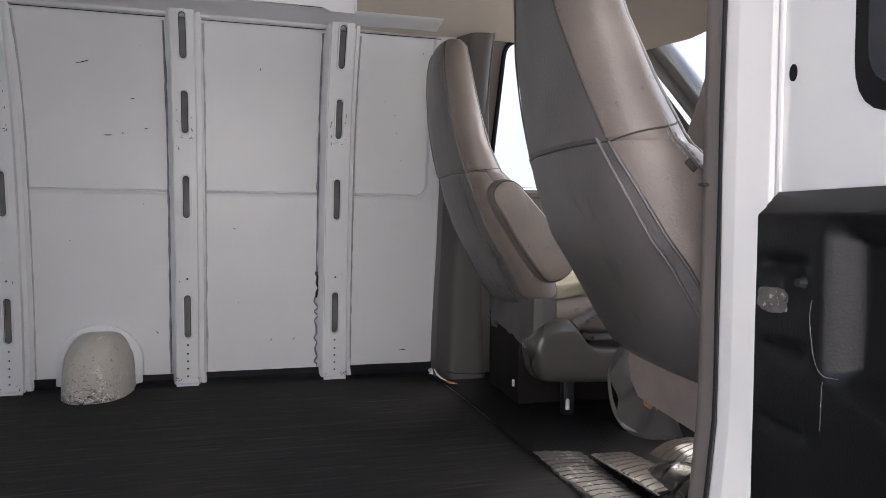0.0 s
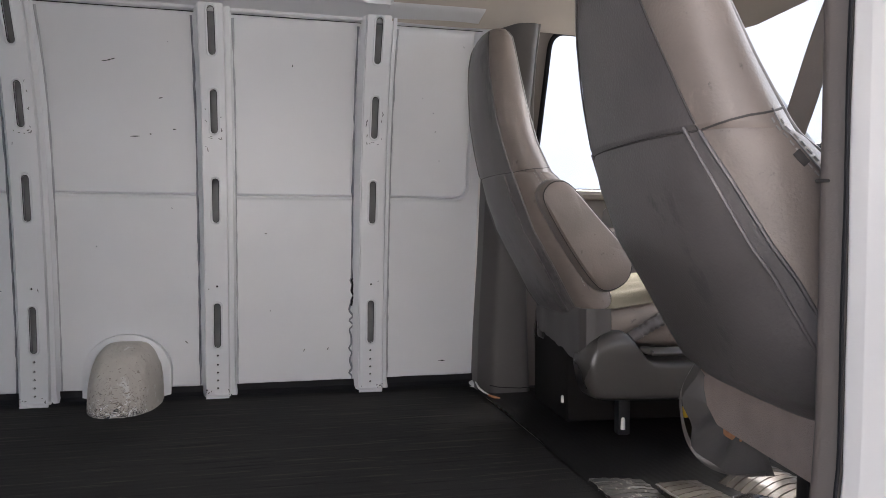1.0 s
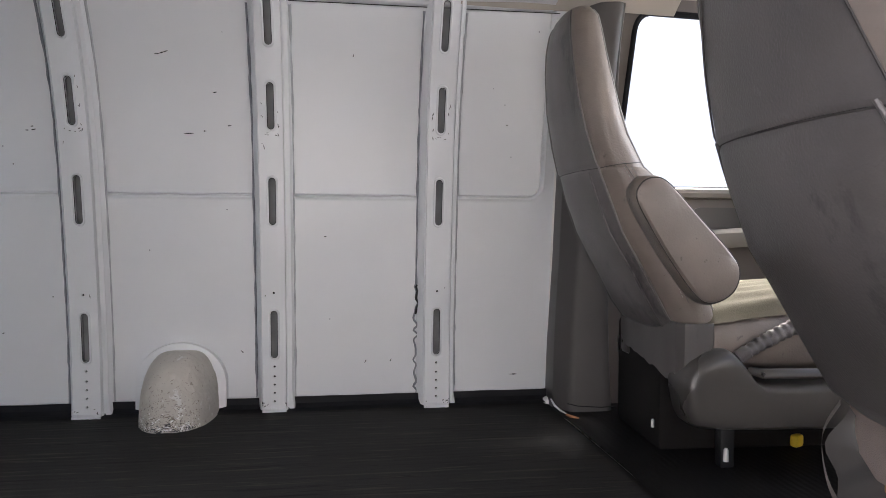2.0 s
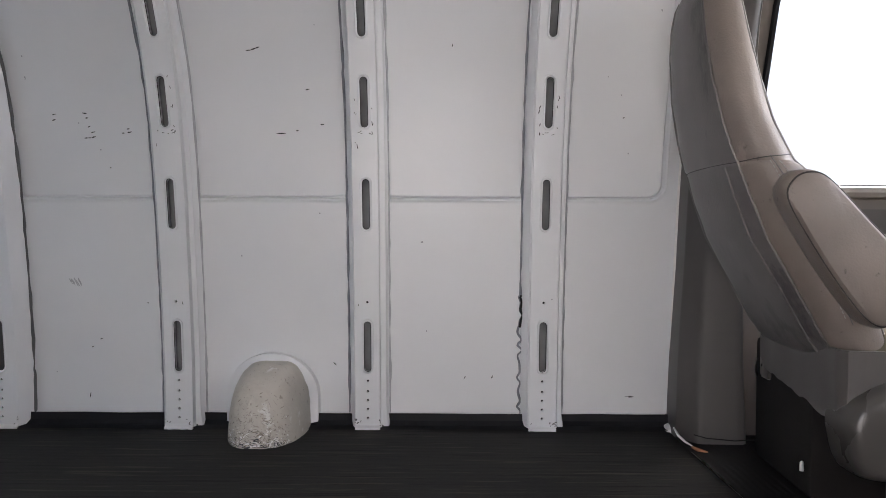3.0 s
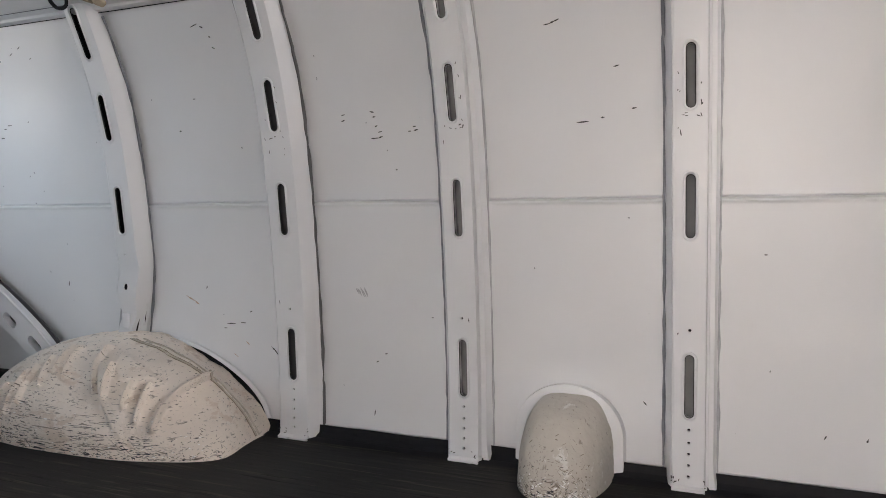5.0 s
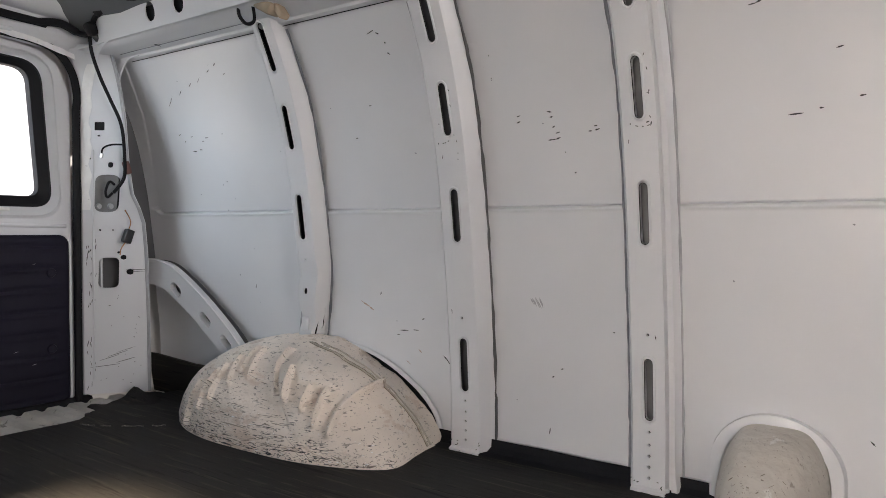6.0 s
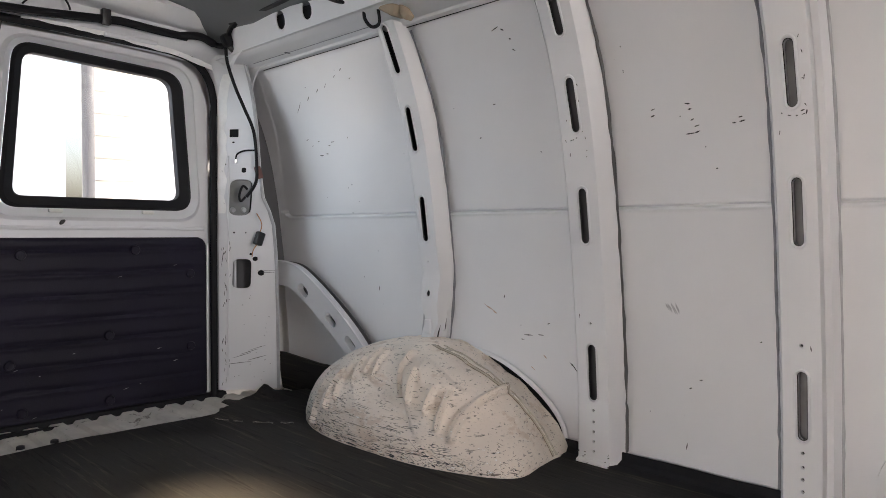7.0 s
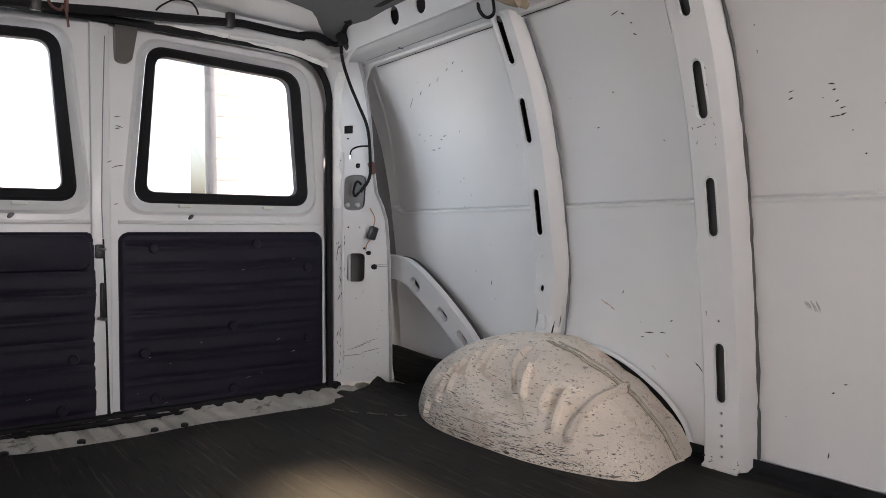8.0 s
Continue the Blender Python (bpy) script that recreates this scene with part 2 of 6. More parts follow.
def spline(points, per=6, closed=False):
    """A smooth run of points through the given ones."""
    pts = [Vector(p) for p in points]
    out = []
    m = len(pts)
    for i in range(m if closed else m - 1):
        if closed:
            a, b, c, d = pts[i - 1], pts[i], pts[(i + 1) % m], pts[(i + 2) % m]
        else:
            a, b, c, d = pts[max(i - 1, 0)], pts[i], pts[i + 1], pts[min(i + 2, m - 1)]
        for k in range(per):
            t = k / per
            out.append(0.5 * ((2 * b) + (c - a) * t + (2 * a - 5 * b + 4 * c - d) * t * t + (3 * b - a - 3 * c + d) * t ** 3))
    if not closed:
        out.append(pts[-1])
    return out


def loft(sections, bm=None, caps=True):
    """Skins rings of points with equal counts."""
    bm = bm or bmesh.new()
    rings = [[bm.verts.new(p) for p in s] for s in sections]
    n = len(rings[0])
    for a, b in zip(rings, rings[1:]):
        for k in range(n):
            bm.faces.new((a[k], a[(k + 1) % n], b[(k + 1) % n], b[k]))
    if caps:
        bm.faces.new(rings[0][::-1])
        bm.faces.new(rings[-1])
    return bm


def grid(us, vs, fn, bm=None):
    """A sheet of quads over two lists of parameters."""
    bm = bm or bmesh.new()
    rows = [[bm.verts.new(fn(u, v)) for v in vs] for u in us]
    for a, b in zip(rows, rows[1:]):
        for k in range(len(vs) - 1):
            bm.faces.new((a[k], b[k], b[k + 1], a[k + 1]))
    return bm


def rounded(corners, r, n=6):
    """A closed outline in a plane with rounded corners."""
    out = []
    m = len(corners)
    rs = r if isinstance(r, (list, tuple)) else [r] * m
    for i in range(m):
        p, a, b = Vector(corners[i]), Vector(corners[i - 1]), Vector(corners[(i + 1) % m])
        da, db = (a - p).normalized(), (b - p).normalized()
        half = da.angle(db) / 2
        cut = min(rs[i] / math.tan(half), (a - p).length * 0.49, (b - p).length * 0.49)
        s, e = p + da * cut, p + db * cut
        for k in range(n + 1):
            t = k / n
            out.append((s * (1 - t) ** 2 + p * 2 * t * (1 - t) + e * t * t))
    return out


def stadium(u, v, w, h, n=6):
    """An upright slot's outline about (u, v)."""
    r = w / 2
    out = [(u + r * math.cos(a), v + h / 2 - r + r * math.sin(a)) for a in [math.pi * k / n for k in range(n + 1)]]
    out += [(u + r * math.cos(a), v - h / 2 + r + r * math.sin(a)) for a in [math.pi + math.pi * k / n for k in range(n + 1)]]
    return out


def holed(outline, holes, place, depth=0.0, extra=(), bm=None, rim=0.0):
    """A sheet with real holes, cut in (u, v) and laid into space by place(u, v, d); hole edges turn back by depth, with an optional raised rim."""
    from mathutils.geometry import delaunay_2d_cdt
    bm = bm or bmesh.new()
    pts, edges, faces = [], [], []
    loops = []
    for loop in [outline] + list(holes):
        s = len(pts)
        pts += [Vector((p[0], p[1])) for p in loop]
        idx = list(range(s, s + len(loop)))
        edges += [(idx[k], idx[(k + 1) % len(idx)]) for k in range(len(idx))]
        loops.append(idx)
    pts += [Vector(p) for p in extra]
    v2, e2, f2, ov, oe, of = delaunay_2d_cdt(pts, edges, [], 1, 1e-7)
    polys = [[Vector((p[0], p[1])) for p in h] for h in holes]

    def within(p, poly):
        c = False
        for i in range(len(poly)):
            a, b = poly[i - 1], poly[i]
            if (a.y > p.y) != (b.y > p.y) and p.x < (b.x - a.x) * (p.y - a.y) / (b.y - a.y) + a.x:
                c = not c
        return c
    verts = [bm.verts.new(place(p.x, p.y, 0.0)) for p in v2]
    for f in f2:
        c = (v2[f[0]] + v2[f[1]] + v2[f[2]]) / 3
        if not any(within(c, h) for h in polys):
            bm.faces.new([verts[i] for i in f])
    if depth:
        for loop in loops:
            top = []
            for i in loop:
                top.append(next(k for k in range(len(v2)) if i in ov[k]))
            low = [bm.verts.new(place(v2[i].x, v2[i].y, depth)) for i in top]
            for k in range(len(top)):
                j = (k + 1) % len(top)
                try:
                    bm.faces.new((verts[top[k]], verts[top[j]], low[j], low[k]))
                except ValueError:
                    pass
    return bm


def ring(outer, inner, bm=None, lift=None, back=None):
    """A frame between two outlines of equal counts: front face, and sides going back along back."""
    bm = bm or bmesh.new()
    n = len(outer)
    o = [bm.verts.new(p) for p in outer]
    i = [bm.verts.new(p) for p in inner]
    for k in range(n):
        j = (k + 1) % n
        bm.faces.new((o[k], o[j], i[j], i[k]))
    if back is not None:
        b = Vector(back)
        ob_ = [bm.verts.new(Vector(p) + b) for p in outer]
        ib = [bm.verts.new(Vector(p) + b) for p in inner]
        for k in range(n):
            j = (k + 1) % n
            bm.faces.new((o[k], ob_[k], ob_[j], o[j]))
            bm.faces.new((i[k], i[j], ib[j], ib[k]))
            bm.faces.new((ob_[k], ib[k], ib[j], ob_[j]))
    return bm


def slab(outline, back, bm=None):
    """A solid plate from a closed outline, thickened along back."""
    bm = bm or bmesh.new()
    b = Vector(back)
    f = [bm.verts.new(p) for p in outline]
    g = [bm.verts.new(Vector(p) + b) for p in outline]
    bm.faces.new(f)
    bm.faces.new(g[::-1])
    for k in range(len(f)):
        j = (k + 1) % len(f)
        bm.faces.new((f[k], g[k], g[j], f[j]))
    return bm


def wob(p, s=1.0):
    return noise.noise(Vector(p) * s)


# ---- the van's body ----
MID = 1.235          # centre line of the van
REAR = -3.06        # inner face of the rear doors
GROUND = -0.70
PZ = [-0.10, 0.0, 0.15, 0.28, 0.40, 0.51, 0.64, 0.76, 0.874, 0.965, 1.076, 1.14]
PY = [2.188, 2.188, 2.186, 2.174, 2.164, 2.150, 2.132, 2.109, 2.080, 2.045, 1.996, 1.962]
PROFILE = np.polyfit(PZ, PY, 6)


def rib_y(z):
    """Inner face of the ribs on the driver's side at a height."""
    return float(np.polyval(PROFILE, z))


def skin_y(z):
    return rib_y(z) + 0.043 - 0.012 * max(0.0, (z - 0.9) / 0.17)


def in_panel(x, z):
    """How far a place lies inside the pressed upper panel."""
    x0, x1, z0, r = -2.912 - 0.062 * min(1.0, max(0.0, (1.05 - z) / 0.4)), -0.012 - 0.07 * max(0.0, z - 0.88), 0.592, 0.036
    dx = max(x0 + r - x, x - (x1 - r), 0.0)
    dz = max(z0 + r - z, 0.0)
    return r - math.hypot(dx, dz)


def skin(x, z):
    d = in_panel(x, z)
    step = 0.0065 / (1 + math.exp(-max(-30, min(30, d / 0.0018))))
    lip = 0.003 * math.exp(-((d + 0.006) / 0.004) ** 2) - 0.010 * math.exp(-((d - 0.001) / 0.0024) ** 2)
    if x < -2.80 and z > 0.66:
        step, lip = step * 0.3, lip * 0.12
    dent = 0.0022 * wob((x, 0, z), 3.2) + 0.0010 * wob((x, 2, z), 9.0)
    crease = 0.0020 * math.exp(-((z - 0.352) / 0.028) ** 2) - 0.001 * math.exp(-((z - 0.30) / 0.02) ** 2)
    return Vector((x, skin_y(z) + step - lip + dent + crease, z))


def spread(a, b, step, fine=()):
    out = list(np.arange(a, b, step)) + [b]
    for c, w, s in fine:
        out += list(np.arange(c - w, c + w, s))
    out = sorted(v for v in out if a <= v <= b)
    keep = [out[0]]
    for v in out[1:]:
        if v - keep[-1] > 0.0008:
            keep.append(v)
    return keep


wall = part("wall_driver_side", grid(spread(-3.03, 0.062, 0.03, [(-0.016, 0.016, 0.0011), (-0.04, 0.04, 0.004), (-2.925, 0.034, 0.0022), (-2.88, 0.04, 0.004)]),
                                     spread(0.032, 1.072, 0.025, [(0.593, 0.016, 0.0011), (0.62, 0.03, 0.004)]), skin), WHITE)
tagged(wall, "white painted steel cargo wall with pressed panels and ribs", "wall", kind="structure")

# black rubber turned up under the panels
part("rubber_edge", grid(np.arange(-2.7, 0.06, 0.03), [(2.178, 0.003), (2.204, 0.006), (2.214, 0.016), (2.217, 0.034)], lambda x, s: Vector((x, s[0] + 0.002 * wob((x, 3, 0), 6), s[1] + (0.002 * wob((x, 7, 0), 9) if s[1] > 0.02 else 0)))), RUBBER, wall, "black rubber mat edge under the panels")
# bottom lip of the panels and front edge bead
part("lower_flange", tube([(x, skin_y(0.03) - 0.004 + 0.002 * wob((x, 5, 0), 8), 0.033 + 0.002 * wob((x, 1, 0), 5)) for x in np.arange(-2.7, 0.01, 0.03)], 0.0014, 6), WHITE, wall)
part("front_flange", tube([(0.027 - 0.030 * max(0.0, z - 0.75), skin_y(z) - 0.003, z) for z in np.arange(0.20, 1.07, 0.03)], 0.0042, 8), WHITE_CLEAN, wall)

SLOTS = [(1.0185, 0.116), (0.8165, 0.116), (0.5735, 0.124), (0.2135, 0.130)]
RIBS = [(-0.312, 0.033), (-0.757, 0.030), (-1.240, 0.034), (-1.695, 0.040), (-2.212, 0.034)]


def make_rib(c, half, low, last):
    """A pressed hat-section rib with slots, a stepped forward flange and seam sealer."""
    top = 1.112
    zs = [low + (top - low) * k / 44 for k in range(45)]

    def mid(z):
        return c - (0.040 * min(1.0, max(0.0, (0.44 - z) / 0.22)) ** 1.3 if last else 0.0)

    def depth_in(z):
        pinch = 0.013 * math.exp(-((z - 0.285) / 0.024) ** 2) + 0.008 * math.exp(-((z - 0.415) / 0.030) ** 2) + 0.004 * min(1.0, max(0.0, (0.36 - z) / 0.06)) if last else 0
        return pinch

    def taper(z):
        return 1 - 0.30 * min(1.0, max(0.0, (0.36 - z) / 0.10)) if last else 1.0
    outline = [(-half, z) for z in zs] + [(half, z) for z in reversed(zs)]
    slots = SLOTS[:3] if last else SLOTS
    sx = -0.006 if last else 0.0
    sw = 0.0185 if c > -1.5 else 0.0208
    holes = [stadium(sx, z, sw, h) for z, h in slots]
    if last:
        holes.append(stadium(sx, 0.365, 0.016, 0.020, 4))
        holes.append(stadium(sx, 0.455, 0.006, 0.0061, 3))
    else:
        holes += [stadium(0, z, 0.0072, 0.00721, 3) for z in (0.328, 0.125, 0.098, 0.075, 0.052, 0.029, 0.006)]
    bm = holed(outline, holes, lambda u, v, d: Vector((mid(v) + u * taper(v), rib_y(v) + d + depth_in(v) - 0.0006 * math.cos(u / half * 1.5), v)), 0.014 if c > -1.5 else 0.005,
               extra=[(u, z) for z in zs[1:-1] for u in (-half * 0.75, half * 0.75) if all(abs(z - s) > h / 2 + 0.01 for s, h in slots)])
    rib = part("rib", bm, WHITE, wall)
    # flanks and flanges
    sect_l = [(-half, 0.0), (-half - 0.0008, 0.006), (-half - 0.0030, 0.006), (-half - 0.0040, 0.0025), (-half - 0.009, 0.011), (-half - 0.016, 0.034), (-half - 0.019, 0.040), (-half - 0.025, 0.041)]
    sect_r = [(half, 0.0), (half + 0.001, 0.006), (half + 0.002, 0.017), (half + 0.0060, 0.017), (half + 0.0070, 0.0095), (half + 0.0160, 0.0100), (half + 0.0175, 0.014), (half + 0.0205, 0.036), (half + 0.024, 0.041)]
    if c < -1.5:
        sect_r = [(half, 0.0), (half + 0.0015, 0.002), (half + 0.0055, 0.008), (half + 0.014, 0.026), (half + 0.019, 0.037), (half + 0.025, 0.041)]
    for sect in (sect_l, sect_r):
        b2 = grid(zs, sect, lambda z, s: Vector((mid(z) + s[0] * taper(z) + (0.010 * max(0.0, 1 - (z + 0.014) / 0.06) * min(1.0, max(0.0, (s[0] - half) / 0.02))), min(rib_y(z) + s[1], skin_y(z) - 0.0015) + depth_in(z) * (1 if s[1] < 0.03 else 0), z)))
        part("flank", b2, WHITE, rib)
    # raised rims of the slots
    for z, h in slots:
        pts = [Vector((c + sx + u, rib_y(v) - 0.0012 + depth_in(v), v)) for u, v in stadium(0, z, sw + 0.0070, h + 0.008, 8)]
        part("slot_rim", tube(pts, 0.0026, 8, closed=True), WHITE, rib)
        # thin black ring paints the shade just inside the slot
        edge = [Vector((c + sx + u, rib_y(v) + 0.0022 + depth_in(v), v)) for u, v in stadium(0, z, sw - 0.0007, h - 0.0007, 8)]
        part("slot_edge_shade", tube(edge, 0.0013, 5, closed=True), RUBBER, rib, "dark ring for the shade inside the slot")
    # sheets behind the slots, shade put into their colour, darker on rear ribs
    part("cavity", grid(zs, [-half - 0.004, half + 0.004], lambda z, u: Vector((mid(z) + u, skin_y(z) - 0.005, z))), CAVITY if c > -1.5 else FRAME_AND_SHADE if c > -2 else RUBBER, rib, "grey sheet for the shade in the hollow" if c > -1.5 else "dark sheet for the shade in the rib")
    # dark strips paint the shade on the rib's inner flanks
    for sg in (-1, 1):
        part("cavity_side", grid(zs, [0.009, 0.036], lambda z, d: Vector((mid(z) + sg * (half - 0.004), min(rib_y(z) + d, skin_y(z) - 0.006) + depth_in(z), z))), FRAME_AND_SHADE if c > -1.5 else RUBBER, rib, "inner side of the rib darkened for shade")
    # black discs behind the small holes, painted shade
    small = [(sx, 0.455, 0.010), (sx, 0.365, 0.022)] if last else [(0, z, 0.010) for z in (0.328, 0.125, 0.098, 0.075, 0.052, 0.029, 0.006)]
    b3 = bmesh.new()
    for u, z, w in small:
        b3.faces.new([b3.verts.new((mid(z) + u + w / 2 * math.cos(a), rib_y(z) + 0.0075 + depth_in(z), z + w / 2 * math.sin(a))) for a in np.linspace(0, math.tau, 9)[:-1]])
    part("hole_shade", b3, RUBBER, rib, "black discs for the shade in the holes")
    # seam sealer, squeezed out unevenly along both flanges
    for side, off in ((-1, -half - 0.022), (1, half + 0.0235)):
        pts, rad = [], []
        z = low + 0.01
        while z < 1.06:
            amp = 0.0022
            if side < 0 and c > -0.4 and z < 0.34:
                amp = 0.0065
            if side > 0 and -1.8 < c < -1.5:
                amp = 0.0045
            ph = math.sin(z * (150 if amp > 0.005 else 60) + c * 9 + 3.6 * wob((c, 0, z), 19)) * (0.55 + 1.1 * wob((c, 2, z), 33))
            pts.append((mid(z) + off + amp * ph * (1 if amp > 0.005 else wob((c, side, z), 14)), skin_y(z) - 0.003, z))
            rad.append((0.0034 if amp == 0.0045 else 0.0030) + 0.0022 * wob((c, side * 3, z), 22))
            z += 0.006
        if side < 0 and c > -0.4:
            part("sealer_tear", tube([Vector(p) + Vector((0.002, -0.002, 0)) for p in pts if 0.255 < p[2] < 0.345], 0.0036, 6), RUBBER, rib, "torn black sealer")
        part("seam_sealer", tube(pts, rad, 6), FRAME_AND_SHADE if side > 0 and -1.8 < c < -1.5 else PRIMER if (side < 0) == (c > -1.5) else SEALER_LIGHT, rib)
    if last:
        part("pressed_pad", box((0.026, 0.010, 0.042), (mid(0.268) - 0.004, rib_y(0.268) + 0.008, 0.268), 0.005, seg=3), WHITE, rib)
    else:
        tab = [(c + u, rib_y(0) - 0.011 + 0.003 * wob((c + u, 4, 0), 90), 0.005) for u in np.linspace(-half - 0.002, half + 0.002, 12)]
        part("foot_tab", slab([Vector(p) for p in tab] + [Vector((p[0], rib_y(0) + 0.004, 0.012)) for p in reversed(tab)], (0, 0, -0.010)), WHITE, rib)
        part("foot", box((half * 2 + 0.012, 0.012, 0.03), (c, rib_y(0) + 0.008, -0.002), 0.004), WHITE, rib)
    return rib


for k, (c, half) in enumerate(RIBS):
    make_rib(c, half, 0.215 if k == 4 else -0.014, k == 4)

# outer skin of the body, closing the cavity
shell = part("outer_body_side", box((3.3, 0.02, 1.75), (-1.52, 2.335, 0.28), 0.005), WHITE_CLEAN)
tagged(shell, "white outer body side panel of the van", "panel", kind="structure")

# header strip and roof rail above the driver's wall
header_sect = [(2.030, 1.068), (2.016, 1.072), (2.012, 1.078), (1.955, 1.092), (1.935, 1.094), (1.925, 1.100)]
header = part("trim_header", grid(np.arange(-2.97, -0.005, 0.03), header_sect, lambda x, s: Vector((x, s[0] + 0.001 * wob((x, s[1], 0), 6), s[1] + 0.0015 * wob((x, 0, s[0]), 4)))), WHITE)
tagged(header, "white painted header strip above the wall panels", "trim", kind="structure")


rail_holes = [stadium(x, 1.142, w, h) for x, w, h in ((-2.56, 0.044, 0.052), (-2.43, 0.046, 0.050), (-1.98, 0.030, 0.05), (-1.47, 0.030, 0.05), (-1.0, 0.03, 0.05), (-0.53, 0.03, 0.05), (-2.20, 0.02, 0.03))]
rail_out = [(-2.79, 1.098), *[(x, 1.098) for x in np.arange(-2.7, -0.45, 0.1)], (-0.385, 1.098), (-0.360, 1.088), (-0.292, 1.088), (-0.292, 1.190), (-2.79, 1.190)]
rail = part("roof_rail", holed(rail_out, rail_holes, lambda u, v, d: Vector((u, 1.912 - (v - 1.09) * 0.22 + d, v)), 0.004), WHITE)
part("panel_gap", tube([(x, skin_y(1.066) - 0.004 + 0.001 * wob((x, 0, 0), 9), 1.0665) for x in np.arange(-2.86, 0.0, 0.05)], 0.0011, 6), RUBBER, header, "dark joint under the header")
part("joint_line", tube([(x, 1.990, 1.0822 + 0.0008 * wob((x, 1, 0), 6)) for x in np.arange(-2.86, -2.22, 0.03)], 0.0009, 5), PRIMER, header)
part("notch", box((0.004, 0.030, 0.003), (-2.66, 1.994, 1.0818), 0.001), PRIMER, header)
tagged(rail, "white pressed roof rail with oval holes", "rail", kind="structure")
part("lower_web", grid(np.arange(-2.97, -0.28, 0.06), [(1.925, 1.099), (1.912, 1.0975)], lambda x, s: Vector((x, s[0], s[1] - (0.010 if x > -0.4 else 0)))), WHITE, rail)
# black sheets inside the rail put the hollow's shade into colour
part("cavity", grid(np.arange(-2.95, -0.28, 0.2), [(2.00, 1.10), (1.985, 1.20), (1.86, 1.215)], lambda x, s: Vector((x, s[0], s[1]))), BLACK, rail, "black sheets for the shade inside the rail")
part("hole_shade", grid(np.arange(-2.78, -0.29, 0.15), [1.105, 1.185], lambda x, z: Vector((x, 1.912 - (z - 1.09) * 0.22 + 0.012, z))), RUBBER, rail, "black strip for the shade behind the rail holes")
part("rail_blend", grid(np.linspace(0, 1, 8), np.linspace(0, 1, 6), lambda u, v: Vector((-2.79 - 0.16 * u, 1.912 + 0.052 * u ** 1.5, 1.098 - 0.030 * u)).lerp(Vector((-2.79 - 0.16 * u, 1.890 + 0.040 * u ** 1.5, 1.190 - 0.035 * u)), v)), WHITE, rail)
part("rail_end", box((0.006, 0.07, 0.10), (-0.292, 1.94, 1.14), 0.002), WHITE, rail)

# roof
def roof_z(y):
    t = (y - MID) / 0.70
    return 1.255 - 0.085 * t * t - 0.02 * t ** 6


# the roof's shade is put into its dark grey colour
ceiling = part("ceiling", grid(np.arange(-3.10, -0.25, 0.1), np.linspace(0.55, 1.93, 24), lambda x, y: Vector((x, y, roof_z(y) + 0.004 * math.sin(x * 40)))), ROOF_SHADE_GREY)
tagged(ceiling, "roof skin over the cargo area, darkened to grey for its shade", "ceiling", kind="structure")
for x in (-0.85, -1.55, -2.25):
    bow = part("roof_bow", grid([x - 0.05, x - 0.035, x - 0.03, x + 0.03, x + 0.035, x + 0.05], np.linspace(0.57, 1.91, 24),
                                lambda u, y, x=x: Vector((u, y, roof_z(y) - (0.006 if abs(u - x) > 0.04 else 0.03)))), WHITE)
    tagged(bow, "white pressed steel roof bow across the roof", "roof bow", group="roof bows", kind="structure")
roof_out = part("roof_outer", grid([-3.15, -2, -1, 0, 0.7], np.linspace(0.2, 2.34, 16), lambda x, y: Vector((x, y, 1.42 - 0.22 * ((y - MID) / 1.1) ** 2))), WHITE_CLEAN)
tagged(roof_out, "white outer roof skin of the van", "roof", kind="structure")

# passenger side: wall behind the side door opening, roof rail, sill
pw = part("wall_passenger_side", box((2.04, 0.05, 1.25), (-2.07, 0.300, 0.56), 0.01), WHITE)
tagged(pw, "white painted cargo wall beside the side door opening", "wall", kind="structure")
pr = part("door_header_rail", box((3.4, 0.16, 0.14), (-1.42, 0.42, 1.24), 0.03), WHITE)
tagged(pr, "white header rail over the side door opening", "rail", kind="structure")
ps = part("door_sill", box((1.55, 0.14, 0.06), (-0.70, 0.33, -0.045), 0.015), BLACK)
tagged(ps, "black plastic step sill of the side door", "sill", kind="structure")
pf = part("rocker", box((4.8, 0.06, 0.40), (-0.75, 0.24, -0.30), 0.03), WHITE_CLEAN)
tagged(pf, "white painted rocker panel under the door opening", "panel", kind="structure")

# floor: metal pan, rubber mat, cab floor
pan = part("floor_pan", grid(spread(-3.03, 0.9, 0.05), spread(0.28, 2.32, 0.0085, ()), lambda x, y: Vector((x, y, -0.029 + (0.009 if math.sin(y * math.tau / 0.068) > -0.1 else 0.0)))), BARE)
tagged(pan, "dusty white ribbed steel floor pan at the rear sill", "floor", kind="structure")


def mat_edge(y):
    """Where the mat ends towards the rear doors."""
    e = -2.735 + 0.010 * wob((y, 0, 0), 3) + 0.002 * wob((y, 3, 0), 20)
    if y > 1.78:
        e -= min(0.10, (y - 1.78) * 0.7) + 0.02 * wob((y, 0, 4), 16)
    return e


ys = spread(0.31, 2.262, 0.022)


def mat_pt(u, y):
    x0, x1 = mat_edge(y), 0.012
    x = x0 + (x1 - x0) * u
    lift = 0.003 * wob((x, y, 0), 2.2)
    if u < 0.03:
        lift += 0.010 * max(0, wob((y, 9, 0), 4)) * (1 - u / 0.03)
    if y > 2.19:
        lift += (y - 2.19) * 0.15
    return Vector((x, y, lift))


mat_bm = grid([0, 0.006, 0.012, 0.02, 0.03] + list(np.linspace(0.05, 1.0, 60)), ys, mat_pt)
mat_edge_faces = [bmesh.ops.extrude_edge_only(mat_bm, edges=[e for e in mat_bm.edges if e.is_boundary])]
